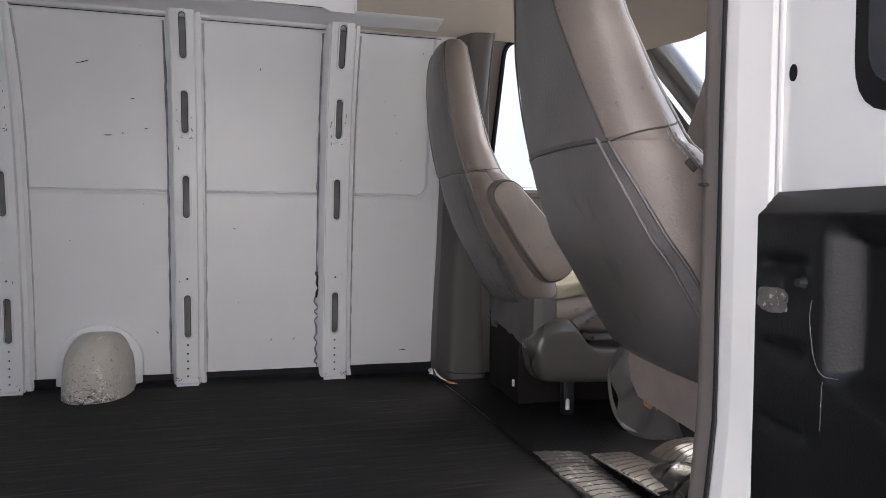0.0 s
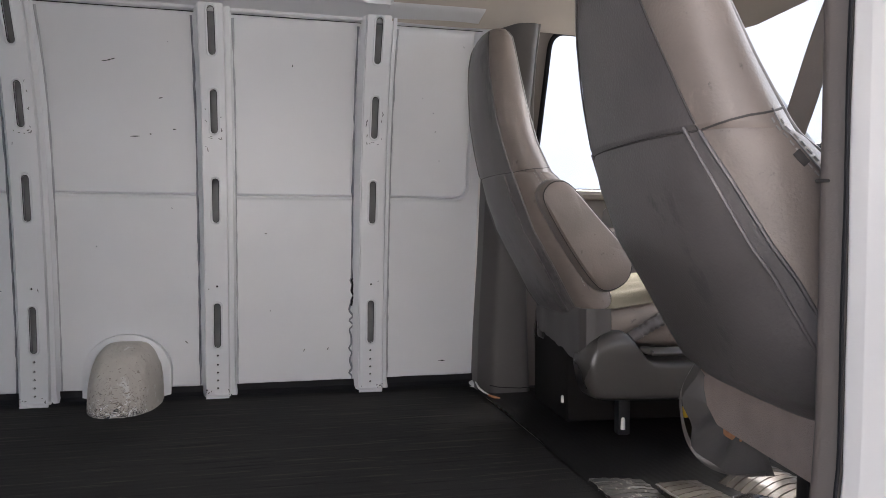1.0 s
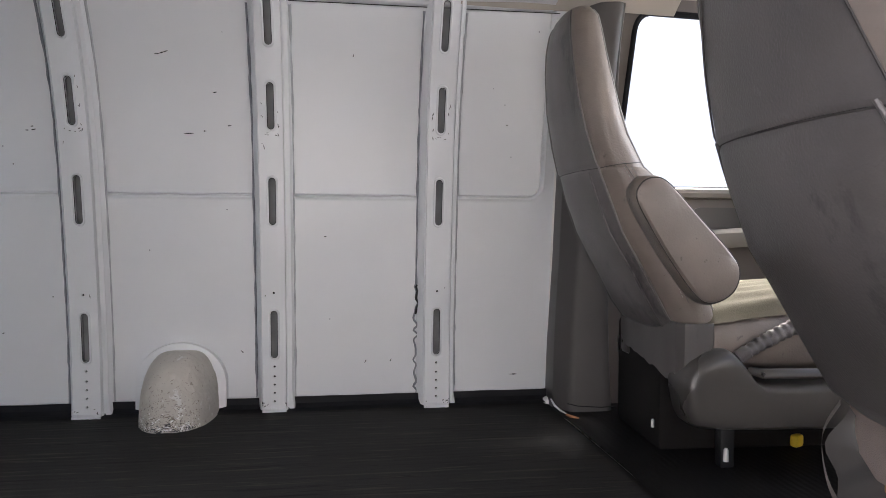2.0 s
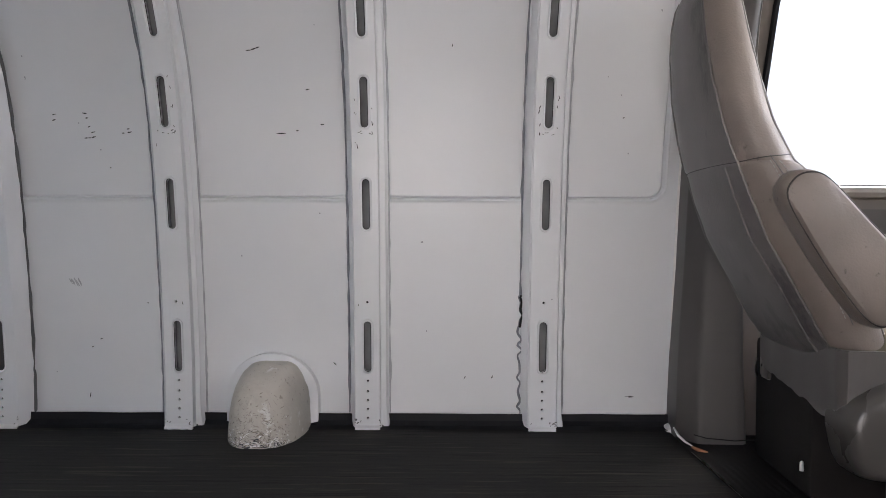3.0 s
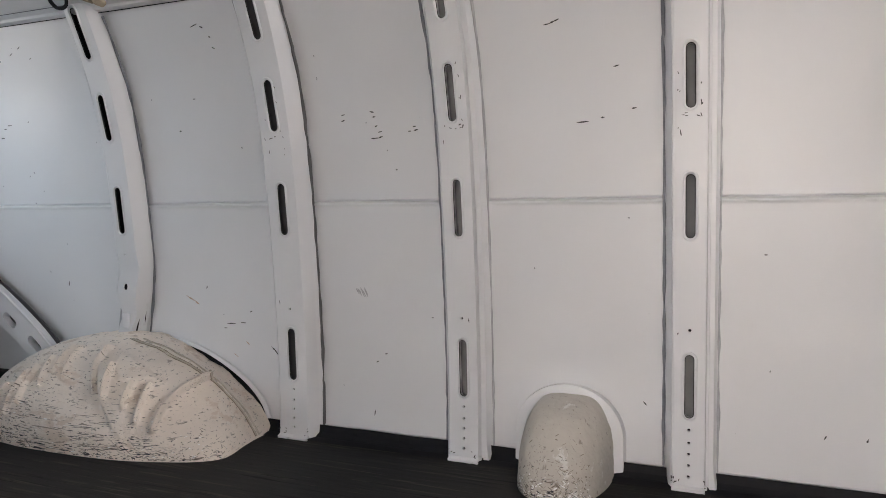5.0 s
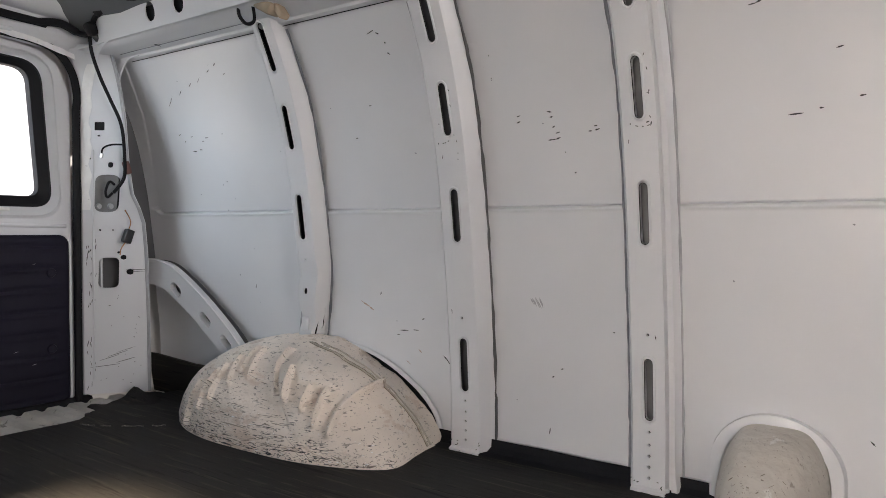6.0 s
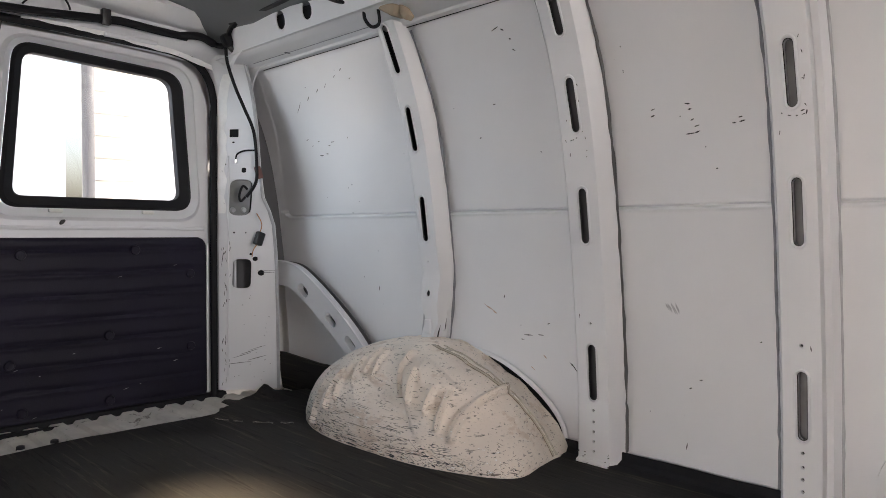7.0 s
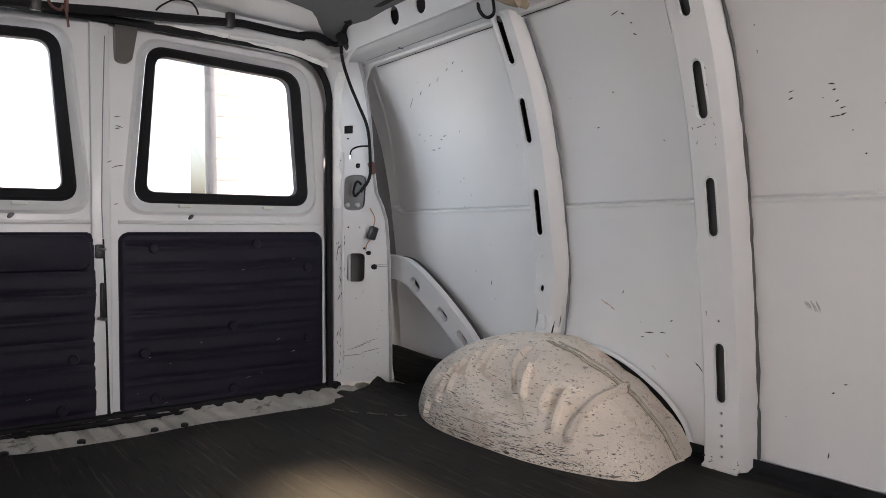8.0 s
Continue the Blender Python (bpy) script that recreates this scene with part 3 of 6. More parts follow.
bmesh.ops.translate(mat_bm, vec=(0, 0, -0.008), verts=[v for v in mat_edge_faces[0]["geom"] if isinstance(v, bmesh.types.BMVert)])
floor = part("floor", mat_bm, MAT)
tagged(floor, "black ribbed rubber cargo floor mat, worn and dusty", "floor", kind="structure")

# mat turned up against the wall behind the arch
flap = part("mat_upturn", slab([Vector((x, 2.178 - 0.004 * k, z)) for k, (x, z) in enumerate([(-2.99, -0.02), (-2.56, -0.02), (-2.58, 0.100), (-2.75, 0.098), (-2.96, 0.112), (-2.99, 0.112)])], (0, 0.012, 0)), MAT)
tagged(flap, "black rubber mat turned up against the wall", "floor", kind="structure")


# ---- rear end ----
def xyz(x):
    return lambda u, v, d: Vector((x - d, u, v))


TOP = [(1.235, 1.112), (1.42, 1.112), (1.60, 1.111), (1.76, 1.106), (1.84, 1.094), (1.895, 1.055), (1.93, 0.97)]


def mirror_y(pts, side):
    return [(p[0] if side > 0 else 2 * MID - p[0], p[1]) for p in pts]


def rear_door(side, label):
    """One rear door: pressed leaf with window opening, surround, rubber gasket, pane, trim panel, small fittings. Drawn for the driver's half, mirrored for the other."""
    door = thing("rear_door", (REAR, MID + side * 0.35, -0.05), label=label, category="door", group="rear doors")

    def loop3(pts, x):
        return [Vector((x, y, z)) for y, z in mirror_y([(p[0], p[1]) for p in pts], side)]
    gasket_o = rounded([(1.308, 0.606), (1.878, 0.606), (1.845, 1.058), (1.352, 1.080)], [0.05, 0.055, 0.075, 0.06], 8)
    gasket_i = rounded([(1.346, 0.640), (1.838, 0.640), (1.808, 1.032), (1.378, 1.052)], [0.028, 0.032, 0.05, 0.04], 8)
    surround_o = rounded([(1.272, 0.570), (1.908, 0.570), (1.878, 1.082), (1.325, 1.102)], [0.07, 0.08, 0.10, 0.08], 8)
    outline = [(1.238, -0.05), (1.932, -0.05), (1.934, 0.4), *reversed(TOP)]
    outline = [(p[0], p[1]) for p in outline]
    hole = [(p.x, p.y) for p in surround_o]
    bm = holed(mirror_y(outline, side), [mirror_y(hole, side)], xyz(REAR), 0.04)
    part("leaf", bm, WHITE, door)
    n = len(gasket_o)
    step_o = loop3([(p.x, p.y) for p in surround_o], REAR)
    mid_c = Vector((1.60, 0.84))
    step_m = loop3([((p - mid_c) * 0.965 + mid_c)[:] for p in surround_o], REAR + 0.010)
    step_i = loop3([(p.x, p.y) for p in gasket_o], REAR - 0.012)
    bm = ring(step_o, step_m)
    ring(step_m, step_i, bm)
    part("window_surround", bm, WHITE, door)
    go = loop3([(p.x, p.y) for p in gasket_o], REAR - 0.006)
    gm = loop3([(((p - mid_c) * 0.965 + mid_c)[0], ((p - mid_c) * 0.965 + mid_c)[1]) for p in gasket_o], REAR + 0.004)
    gi = loop3([(p.x, p.y) for p in gasket_i], REAR - 0.008)
    bm = ring(go, gm)
    ring(gm, gi, bm)
    gj = [p + Vector((-0.03, 0, 0)) for p in gi]
    ring(gi, gj, bm)
    part("window_gasket", bm, RUBBER, door, "black rubber window gasket")
    bm = slab([p + Vector((-0.018, 0, 0)) for p in go], (-0.004, 0, 0))
    pane = part("pane", bm, GLASS, door, "clear glass pane", smooth=False)
    pane.visible_shadow = False
    # pressed horizontal bead under the window
    zz = 0.548
    part("belt_bead", tube([(REAR + 0.001, MID + side * d, zz + 0.002 * wob((d, 0, 0), 7)) for d in np.linspace(0.03, 0.68, 22)], 0.006, 8), WHITE, door)
    # corrugated trim panel
    y0, y1 = 1.262, 1.922

    def panel(u, v):
        y = y0 + (y1 - y0) * u
        z = -0.028 + 0.548 * v
        edge = min(u, 1 - u) * 0.66
        edz = min(v, 1 - v) * 0.548
        rc = 0.034
        sd = rc - math.hypot(max(0.0, rc - edge), max(0.0, rc - edz)) if edge < rc and edz < rc else min(edge, edz)
        e = min(1.0, max(0.0, sd) / 0.012)
        band = (v * 8.0 + 0.10 * wob((u * 2.2, v * 3, side * 5), 1.5)) % 1.0
        groove = (-0.0042 * math.exp(-((band - 0.5) / 0.10) ** 2) + 0.0030 * math.exp(-((band - 0.36) / 0.10) ** 2)) * min(1.0, edge / 0.04)
        bulge = 0.004 * wob((u * 3, v * 4, side), 1.3)
        x = REAR + 0.003 + 0.012 * math.sqrt(e) + groove + bulge if sd > 0 else REAR - 0.008
        y = y if side > 0 else 2 * MID - y
        return Vector((x, y, z))
    vs = sorted(set([round(v, 4) for v in np.linspace(0, 1, 110)] + [0.002, 0.004, 0.007, 0.013, 0.016, 0.022, 0.03, 0.04, 0.96, 0.97, 0.978, 0.984, 0.987, 0.993, 0.996, 0.998]))
    us = [0, 0.003, 0.006, 0.010, 0.014, 0.018, 0.022, 0.027, 0.033, 0.04, 0.048] + list(np.linspace(0.06, 0.94, 40)) + [0.952, 0.96, 0.967, 0.973, 0.978, 0.982, 0.986, 0.990, 0.994, 0.997, 1]
    trim = part("trim_panel", grid(us, vs, panel), DOOR_PANEL, door, "dark navy corrugated trim panel with scuffs")
    for y, z in ((1.33, 0.16), (1.86, 0.40), (1.86, 0.16), (1.60, 0.02), (1.36, 0.02), (1.60, 0.22), (1.36, 0.47), (1.68, 0.48)):
        y = y if side > 0 else 2 * MID - y
        b2 = tube([(REAR + 0.010, y, z), (REAR + 0.0165, y, z), (REAR + 0.0200, y, z), (REAR + 0.0185, y, z), (REAR + 0.0200, y, z)], [0.016, 0.015, 0.0130, 0.010, 0.007], 18)
        part("push_clip", b2, DOOR_PANEL, trim)
    # window clips, plug, edge strip
    for d in (0.20, 0.47):
        part("window_clip", box((0.014, 0.038, 0.010), (REAR + 0.006, MID + side * (d + 0.02), 0.598), 0.003), WHITE_PLASTIC, door)
    b2 = tube([(REAR + 0.001, MID + side * 0.24, 0.566), (REAR + 0.004, MID + side * 0.24, 0.566)], [0.011, 0.008], 12, flat=0.55)
    part("plug", b2, BLACK, door, "black oval rubber plug")
    part("hinge_edge_strip", tube([(REAR + 0.006, MID + side * 0.690, z) for z in np.linspace(-0.03, 0.50, 14)], 0.006, 8), WHITE, door)
    return door


d1 = rear_door(1, "white rear cargo door with window and dark trim panel")
d2 = rear_door(-1, "white rear cargo door with window and latch panel")

# centre joint fittings
bs = part("bottom_seal", box((0.040, 1.50, 0.050), (REAR + 0.012, MID, -0.032), 0.010), RUBBER)
tagged(bs, "black rubber seal under the rear doors", "seal", kind="structure")
# sagging loose end of the rubber seal on the sill
loose_seal = [(-3.010, 0.80, -0.022), (-2.990, 0.95, -0.018), (-2.975, 1.08, -0.015), (-2.962, 1.17, -0.013), (-2.962, 1.26, -0.014), (-2.978, 1.36, -0.018), (-3.005, 1.46, -0.026)]
part("sagging_seal", tube(spline(loose_seal, 5), [0.005 + 0.006 * math.sin(math.pi * k / 30) for k in range(31)], 8, flat=0.7), RUBBER, bs, "sagging black rubber seal")
# raised latch housing on the passenger half
part("latch_housing", loft([[Vector((REAR + xo, 0.99 + (p.x - 0.99) * sc, 0.465 + (p.y - 0.465) * (1 - (1 - sc) * 3))) for p in rounded([(0.80, 0.412), (1.186, 0.412), (1.186, 0.512), (0.80, 0.512)], 0.032, 6)] for xo, sc in ((0.010, 1.0), (0.026, 1.0), (0.031, 0.985), (0.033, 0.95))]), DOOR_PANEL, d2)
latch = thing("door_latch", (REAR + 0.02, MID, 0.35), label="steel and black plastic latch between the rear doors", category="latch")
part("latch_cover", box((0.03, 0.013, 0.105), (REAR + 0.010, 1.2165, 0.322), 0.006), BLACK, latch)
part("striker", tube([(REAR + 0.018, 1.204, 0.273), (REAR + 0.028, 1.214, 0.270), (REAR + 0.018, 1.224, 0.269)], 0.0045, 8), STEEL, latch, "bright steel striker")
catch = thing("door_catch", (REAR + 0.02, MID, 0.50), label="small black catch on the door joint", category="latch")
part("catch_body", box((0.03, 0.024, 0.040), (REAR + 0.010, 1.211, 0.464), 0.003), BLACK, catch)
part("catch_pin", tube([(REAR + 0.027, 1.208, 0.470), (REAR + 0.027, 1.226, 0.470)], 0.0035, 8), STEEL, catch)
post = part("centre_post", box((0.016, 0.052, 1.19), (REAR + 0.006, MID - 0.018, 0.545), 0.006), WHITE)
part("joint_gap", loft([[Vector((REAR + 0.0155, y - w, z)), Vector((REAR + 0.0155, y + w, z)), Vector((REAR + 0.0105, y + w, z)), Vector((REAR + 0.0105, y - w, z))] for y, z, w in ((1.231, -0.045, 0.0060), (1.230, 0.02, 0.0036), (1.228, 0.21, 0.0028), (1.225, 0.36, 0.0030), (1.221, 0.50, 0.0024))]), RUBBER, post, "black joint between the doors")
part("joint_line", tube([(REAR + 0.0140, 1.2205, 0.502), (REAR + 0.0140, 1.218, 0.60), (REAR + 0.0140, 1.223, 0.84), (REAR + 0.0140, 1.231, 1.08)], 0.0016, 5), PRIMER, post)
tagged(post, "white overlapping centre edge of the rear doors", "door edge", kind="structure")
guard = thing("hinge_guard", (REAR + 0.03, MID + 0.055, 1.10), label="dark grey rounded latch guard above the doors", category="latch")
part("guard_body", slab([Vector((REAR + 0.030, p.x, p.y)) for p in rounded([(1.258, 1.010), (1.300, 1.010), (1.322, 1.135), (1.255, 1.135)], [0.020, 0.020, 0.01, 0.01], 6)], (-0.03, 0, 0)), PLASTIC, guard)

# rubber seal round the door opening
seal_pts = [(MID + 0.702, z) for z in np.linspace(-0.03, 0.92, 16)]
seal_pts += [(p.x, p.y) for p in spline([(1.942, 0.96, 0), (1.928, 1.03, 0), (1.890, 1.085, 0), (1.83, 1.112, 0), (1.72, 1.122, 0), (1.45, 1.126, 0), (1.24, 1.126, 0)], 5)]
left = [(2 * MID - y, z) for y, z in reversed(seal_pts)]
seal = part("door_seal", tube([(REAR + 0.028, y, z) for y, z in seal_pts + left], 0.0125, 8), RUBBER)
tagged(seal, "black rubber weatherstrip round the rear door opening", "seal", kind="structure")


def d_pillar(side, label):
    """Rear corner post: pressed face with holes, running up the curve of the wall."""
    zs = [0.0 + 1.12 * k / 24 for k in range(25)]

    def inner(z):
        return float(np.interp(z, [0, 0.23, 0.45, 0.585, 0.64, 0.75, 0.90, 1.0, 1.08, 1.2], [2.108, 2.106, 2.100, 2.088, 2.052, 2.036, 2.026, 2.010, 1.988, 1.95]))

    def outer(z):
        return 1.952 - max(0, z - 0.92) ** 2 * 1.2
    outline = [(outer(z), z) for z in zs] + [(inner(z), z) for z in reversed(zs)]

    def place(u, v, d):
        t = (u - outer(v)) / max(0.01, inner(v) - outer(v))
        x = REAR + 0.035 + 0.115 * max(0.0, t) ** 0.9
        y = u + d * 0.5 if side > 0 else 2 * MID - u - d * 0.5
        return Vector((x - d, y, v))
    holes = [[(p.x, p.y) for p in rounded([(1.985, 0.346), (2.034, 0.346), (2.036, 0.445), (1.988, 0.445)], 0.016, 4)],
             [(p.x, p.y) for p in rounded([(1.976, 0.593), (2.030, 0.593), (2.026, 0.714), (1.976, 0.714)], 0.022, 4)],
             [(p.x, p.y) for p in rounded([(1.974, 0.855), (1.992, 0.855), (1.992, 0.882), (1.974, 0.882)], 0.002, 2)],
             stadium(2.062, 0.398, 0.020, 0.0201, 4), stadium(2.046, 0.446, 0.016, 0.0161, 4), stadium(2.034, 0.462, 0.008, 0.0081, 4),
             stadium(1.99, 0.535, 0.006, 0.0061, 4), stadium(2.005, 0.745, 0.01, 0.018, 4), stadium(2.02, 0.535, 0.005, 0.0051, 4), stadium(1.982, 0.838, 0.006, 0.0061, 4), stadium(1.965, 0.765, 0.006, 0.0061, 4)]
    pil = part("d_pillar", holed(outline, holes, place, 0.012, extra=[(outer(z) + (inner(z) - outer(z)) * f, z) for z in zs[1:-1] for f in (0.2, 0.8)]), WHITE)
    tagged(pil, label, "pillar", kind="structure")

    def at(u, z, off=0.0):
        p = place(u, z, 0)
        return Vector((p.x + off, p.y, z))
    sg = 1 if side > 0 else -1
    part("inner_return", grid(zs, [0, 1, 2], lambda z, k: at(inner(z), z) + Vector(((0, 0.005, 0.002)[k], sg * (0, 0.003, 0.009)[k], 0))), WHITE, pil)
    # dark strip paints the shade between post and wall panel
    part("gap_shade", grid([z for z in zs if z > 0.40], [0, 1, 2, 3], lambda z, k: at(inner(z), z) + Vector(((0.001, -0.055, -0.105, -0.10)[k], sg * (0.009, 0.020, 0.06, 0.16)[k], 0))), FRAME_AND_SHADE, pil, "strip darkened for the shade beside the post")
    part("outer_return", grid(zs, [0, 1], lambda z, k: at(outer(z), z) + Vector((-0.05 * k, -sg * 0.004 * k, 0))), WHITE, pil)
    part("edge_bead", tube([at(inner(z), z) + Vector((0.004, 0, 0)) for z in zs], 0.005, 6), SEALER_LIGHT, pil)
    # black plates behind the small holes, painted shade
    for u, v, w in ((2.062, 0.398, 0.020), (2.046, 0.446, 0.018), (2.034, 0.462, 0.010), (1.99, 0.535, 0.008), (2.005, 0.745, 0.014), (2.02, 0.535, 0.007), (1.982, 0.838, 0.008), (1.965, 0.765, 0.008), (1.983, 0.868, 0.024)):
        part("hole_shade", slab([at(p.x, p.y, -0.007) for p in rounded([(u - w / 2, v - w * 0.6), (u + w / 2, v - w * 0.6), (u + w / 2, v + w * 0.6), (u - w / 2, v + w * 0.6)], 0.003, 3)], (-0.003, 0, 0)), RUBBER, pil, "black plate for the shade in the hole")
    part("pressed_bead", tube([at(outer(z) + 0.019 + 0.003 * (z < 0.58), z, 0.0005) for z in zs[1:18]], 0.0032, 6), WHITE, pil)
    rr = random.Random(21 + side)
    bm = bmesh.new()
    marks_ = [(outer(z) + rr.uniform(0.006, 0.028), z, rr.uniform(0.006, 0.022), rr.uniform(1.3, 1.8)) for z in [rr.uniform(0.01, 0.5) for _ in range(34)]]
    marks_ += [(2.01 + 0.02 * k, 0.118 + 0.012 * k, 0.05, 0.35) for k in range(3)] + [(2.00, 0.092, 0.07, 0.12), (2.05, 0.108, 0.05, 0.3), (2.075, 0.405, 0.05, 0.0), (2.078, 0.399, 0.04, 0.02)]
    marks_ += [(rr.uniform(1.97, 2.09), rr.uniform(0.03, 0.33), rr.uniform(0.002, 0.006), rr.uniform(0, 3)) for _ in range(22)]
    for u, v, ln, ang in marks_:
        ww = rr.uniform(0.0005, 0.0011)
        a_, b_ = (math.cos(ang) * ln / 2, math.sin(ang) * ln / 2), (-math.sin(ang) * ww, math.cos(ang) * ww)
        bm.faces.new([bm.verts.new(at(u + sx * a_[0] + sy * b_[0], max(0.004, v + sx * a_[1] + sy * b_[1]), 0.0016)) for sx, sy in ((-1, -0.4), (0, -1), (1, -0.4), (1, 0.4), (0, 1), (-1, 0.4))])
    part("scuff", bm, SCUFF, pil, "dark scuffs and scratches")
    # backing is dark to shade the large holes
    part("backing", grid([0.3, 0.9], [1.96, 2.09], lambda z, y: Vector((REAR + 0.020, y if side > 0 else 2 * MID - y, z))), FRAME_AND_SHADE, pil)
    part("inner_bar", tube([(REAR + 0.034, (2.012 if side > 0 else 2 * MID - 2.012), z) for z in np.linspace(0.33, 0.46, 6)], 0.006, 8), ALU, pil)
    if side > 0:
        part("lamp_cover", slab([at(p.x, p.y, -0.016) for p in rounded([(1.974, 0.590), (2.032, 0.590), (2.028, 0.716), (1.974, 0.716)], 0.02, 4)], (-0.006, 0, 0)), CAVITY, pil, "grey plate with two lamp screws")
        for u in (1.990, 2.016):
            part("screw", tube([at(u, 0.612, -0.016), at(u, 0.612, -0.008)], [0.010, 0.008], 10), ALU, pil)
        # torn paper strip along the outer edge
        pts = []
        for z in np.linspace(0.60, 1.06, 26):
            pts.append((z, 1.948 + 0.004 * wob((z, 1, 1), 18), 1.966 + 0.010 * wob((z, 2, 5), 22)))
        bm = bmesh.new()
        rows = [[bm.verts.new(at(a, z, 0.003)), bm.verts.new(at(b, z, 0.002))] for z, a, b in pts]
        for r0, r1 in zip(rows, rows[1:]):
            bm.faces.new((r0[0], r0[1], r1[1], r1[0]))
        part("sealer_strip", bm, TAPE_WHITE, pil, "torn white tape")
    return pil


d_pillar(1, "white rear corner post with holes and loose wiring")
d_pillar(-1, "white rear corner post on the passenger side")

# header beam over the rear doors
beam_sect = [(REAR + 0.012, 1.118), (REAR + 0.030, 1.134), (REAR + 0.048, 1.140), (REAR + 0.062, 1.168), (REAR + 0.074, 1.192), (REAR + 0.150, 1.205), (REAR + 0.20, 1.215), (REAR + 0.205, 1.26)]


def beam(y, s):
    t = (y - MID) / 0.70
    return Vector((s[0] + 0.03 * t * t * (1 if s[0] > REAR + 0.05 else 0.3), y, s[1] - 0.020 * t * t - 0.012 * t ** 6))


hb = part("rear_header_beam", grid(np.linspace(0.50, 1.98, 50), beam_sect, beam), WHITE)
tagged(hb, "white pressed beam above the rear doors", "beam", kind="structure")
part("reinforcement", box((0.03, 0.16, 0.012), (REAR + 0.045, 1.66, 1.128), 0.004), WHITE, hb)
fillet = [(-2.955, 0.93), (-2.915, 0.965)] + [(-2.845 - 0.070 * math.cos(a), 0.985 + 0.088 * math.sin(a)) for a in np.linspace(0.1, 1.5, 10)] + [(-2.80, 1.0745), (-2.80, 1.088), (-2.955, 1.10)]
corner = part("corner_gusset", slab([Vector((x, 2.014 - 0.10 * max(0.0, z - 1.06) - 0.05 * max(0.0, -2.90 - x), z)) for x, z in fillet], (0, 0.005, 0)), WHITE)
tagged(corner, "white corner gusset joining roof rail and post", "gusset", kind="structure")

# outer rear panel round the doors and corner closing panels
ro = [(0.16, -0.45), (2.345, -0.45), (2.345, 1.20), (2.05, 1.42), (1.235, 1.46), (0.42, 1.42), (0.16, 1.20)]
rh = [(MID - 0.690, -0.04), (MID + 0.690, -0.04), (MID + 0.690, 0.96), (MID + 0.655, 1.04), (MID + 0.60, 1.085), (MID + 0.50, 1.10), (MID, 1.105), (MID - 0.50, 1.10), (MID - 0.60, 1.085), (MID - 0.655, 1.04), (MID - 0.690, 0.96)]
rp = part("outer_rear_panel", holed(ro, [rh], xyz(REAR - 0.045), 0.006), WHITE_CLEAN)
tagged(rp, "white outer rear body frame round the doors", "panel", kind="structure")

# diagonal strut from the post to the wheel arch
sp = spline([(-2.975, 0.393, 0), (-2.91, 0.392, 0), (-2.84, 0.372, 0), (-2.72, 0.300, 0), (-2.60, 0.212, 0), (-2.53, 0.150, 0)], 6)
up, dn = [], []
for i, p in enumerate(sp):
    a, b = sp[max(i - 1, 0)], sp[min(i + 1, len(sp) - 1)]
    d = (b - a).normalized()
    nrm = Vector((-d.y, d.x, 0))
    w = 0.039 + 0.004 * math.sin(i / len(sp) * math.pi)
    up.append(p + nrm * w)
    dn.append(p - nrm * w)
s_out = [(p.x, p.y) for p in up] + [(p.x, p.y) for p in reversed(dn)]


def slant(u, v, L, w, ang):
    return [(u + (a * math.cos(ang) - b * math.sin(ang)), v + (a * math.sin(ang) + b * math.cos(ang))) for b, a in [(q[0], q[1]) for q in stadium(0, 0, w, L, 5)]]


s_holes = [slant(-2.812, 0.340, 0.060, 0.032, math.radians(-36)), slant(-2.668, 0.252, 0.060, 0.026, math.radians(-38)), slant(-2.572, 0.186, 0.06, 0.024, math.radians(-41))]


def strut_place(u, v, d):
    t = (u + 2.99) / 0.45
    return Vector((u, 2.135 + 0.025 * t + d, v))


strut = part("diagonal_strut", holed(s_out, s_holes, strut_place, 0.022), WHITE)
tagged(strut, "white pressed diagonal brace with oval holes", "brace", kind="structure")
# dark sheet behind the holes paints the wall skin's shade
part("cavity", slab([strut_place(p.x, p.y, 0.034) for p in up] + [strut_place(p.x, p.y, 0.034) for p in reversed(dn)], (0, 0.004, 0)), FRAME_AND_SHADE, strut, "grey sheet for the shade in the hollow")
part("upper_flange", tube([strut_place(p.x, p.y, 0.0) for p in up], 0.006, 6), WHITE, strut)
part("lower_flange", tube([strut_place(p.x, p.y, 0.012) for p in dn], 0.005, 6), SEALER_LIGHT, strut)

# wheel arch
TAPE_SEAL = material("cream_seam_sealer", (0.50, 0.44, 0.36), 0.7, vary=0.2, scale=30, bump=0.5, dist=0.002)
AX, AY, AA, AB, AH = -2.205, 2.215, 0.418, 0.342, 0.240


def spow(v, e):
    return math.copysign(abs(v) ** e, v)


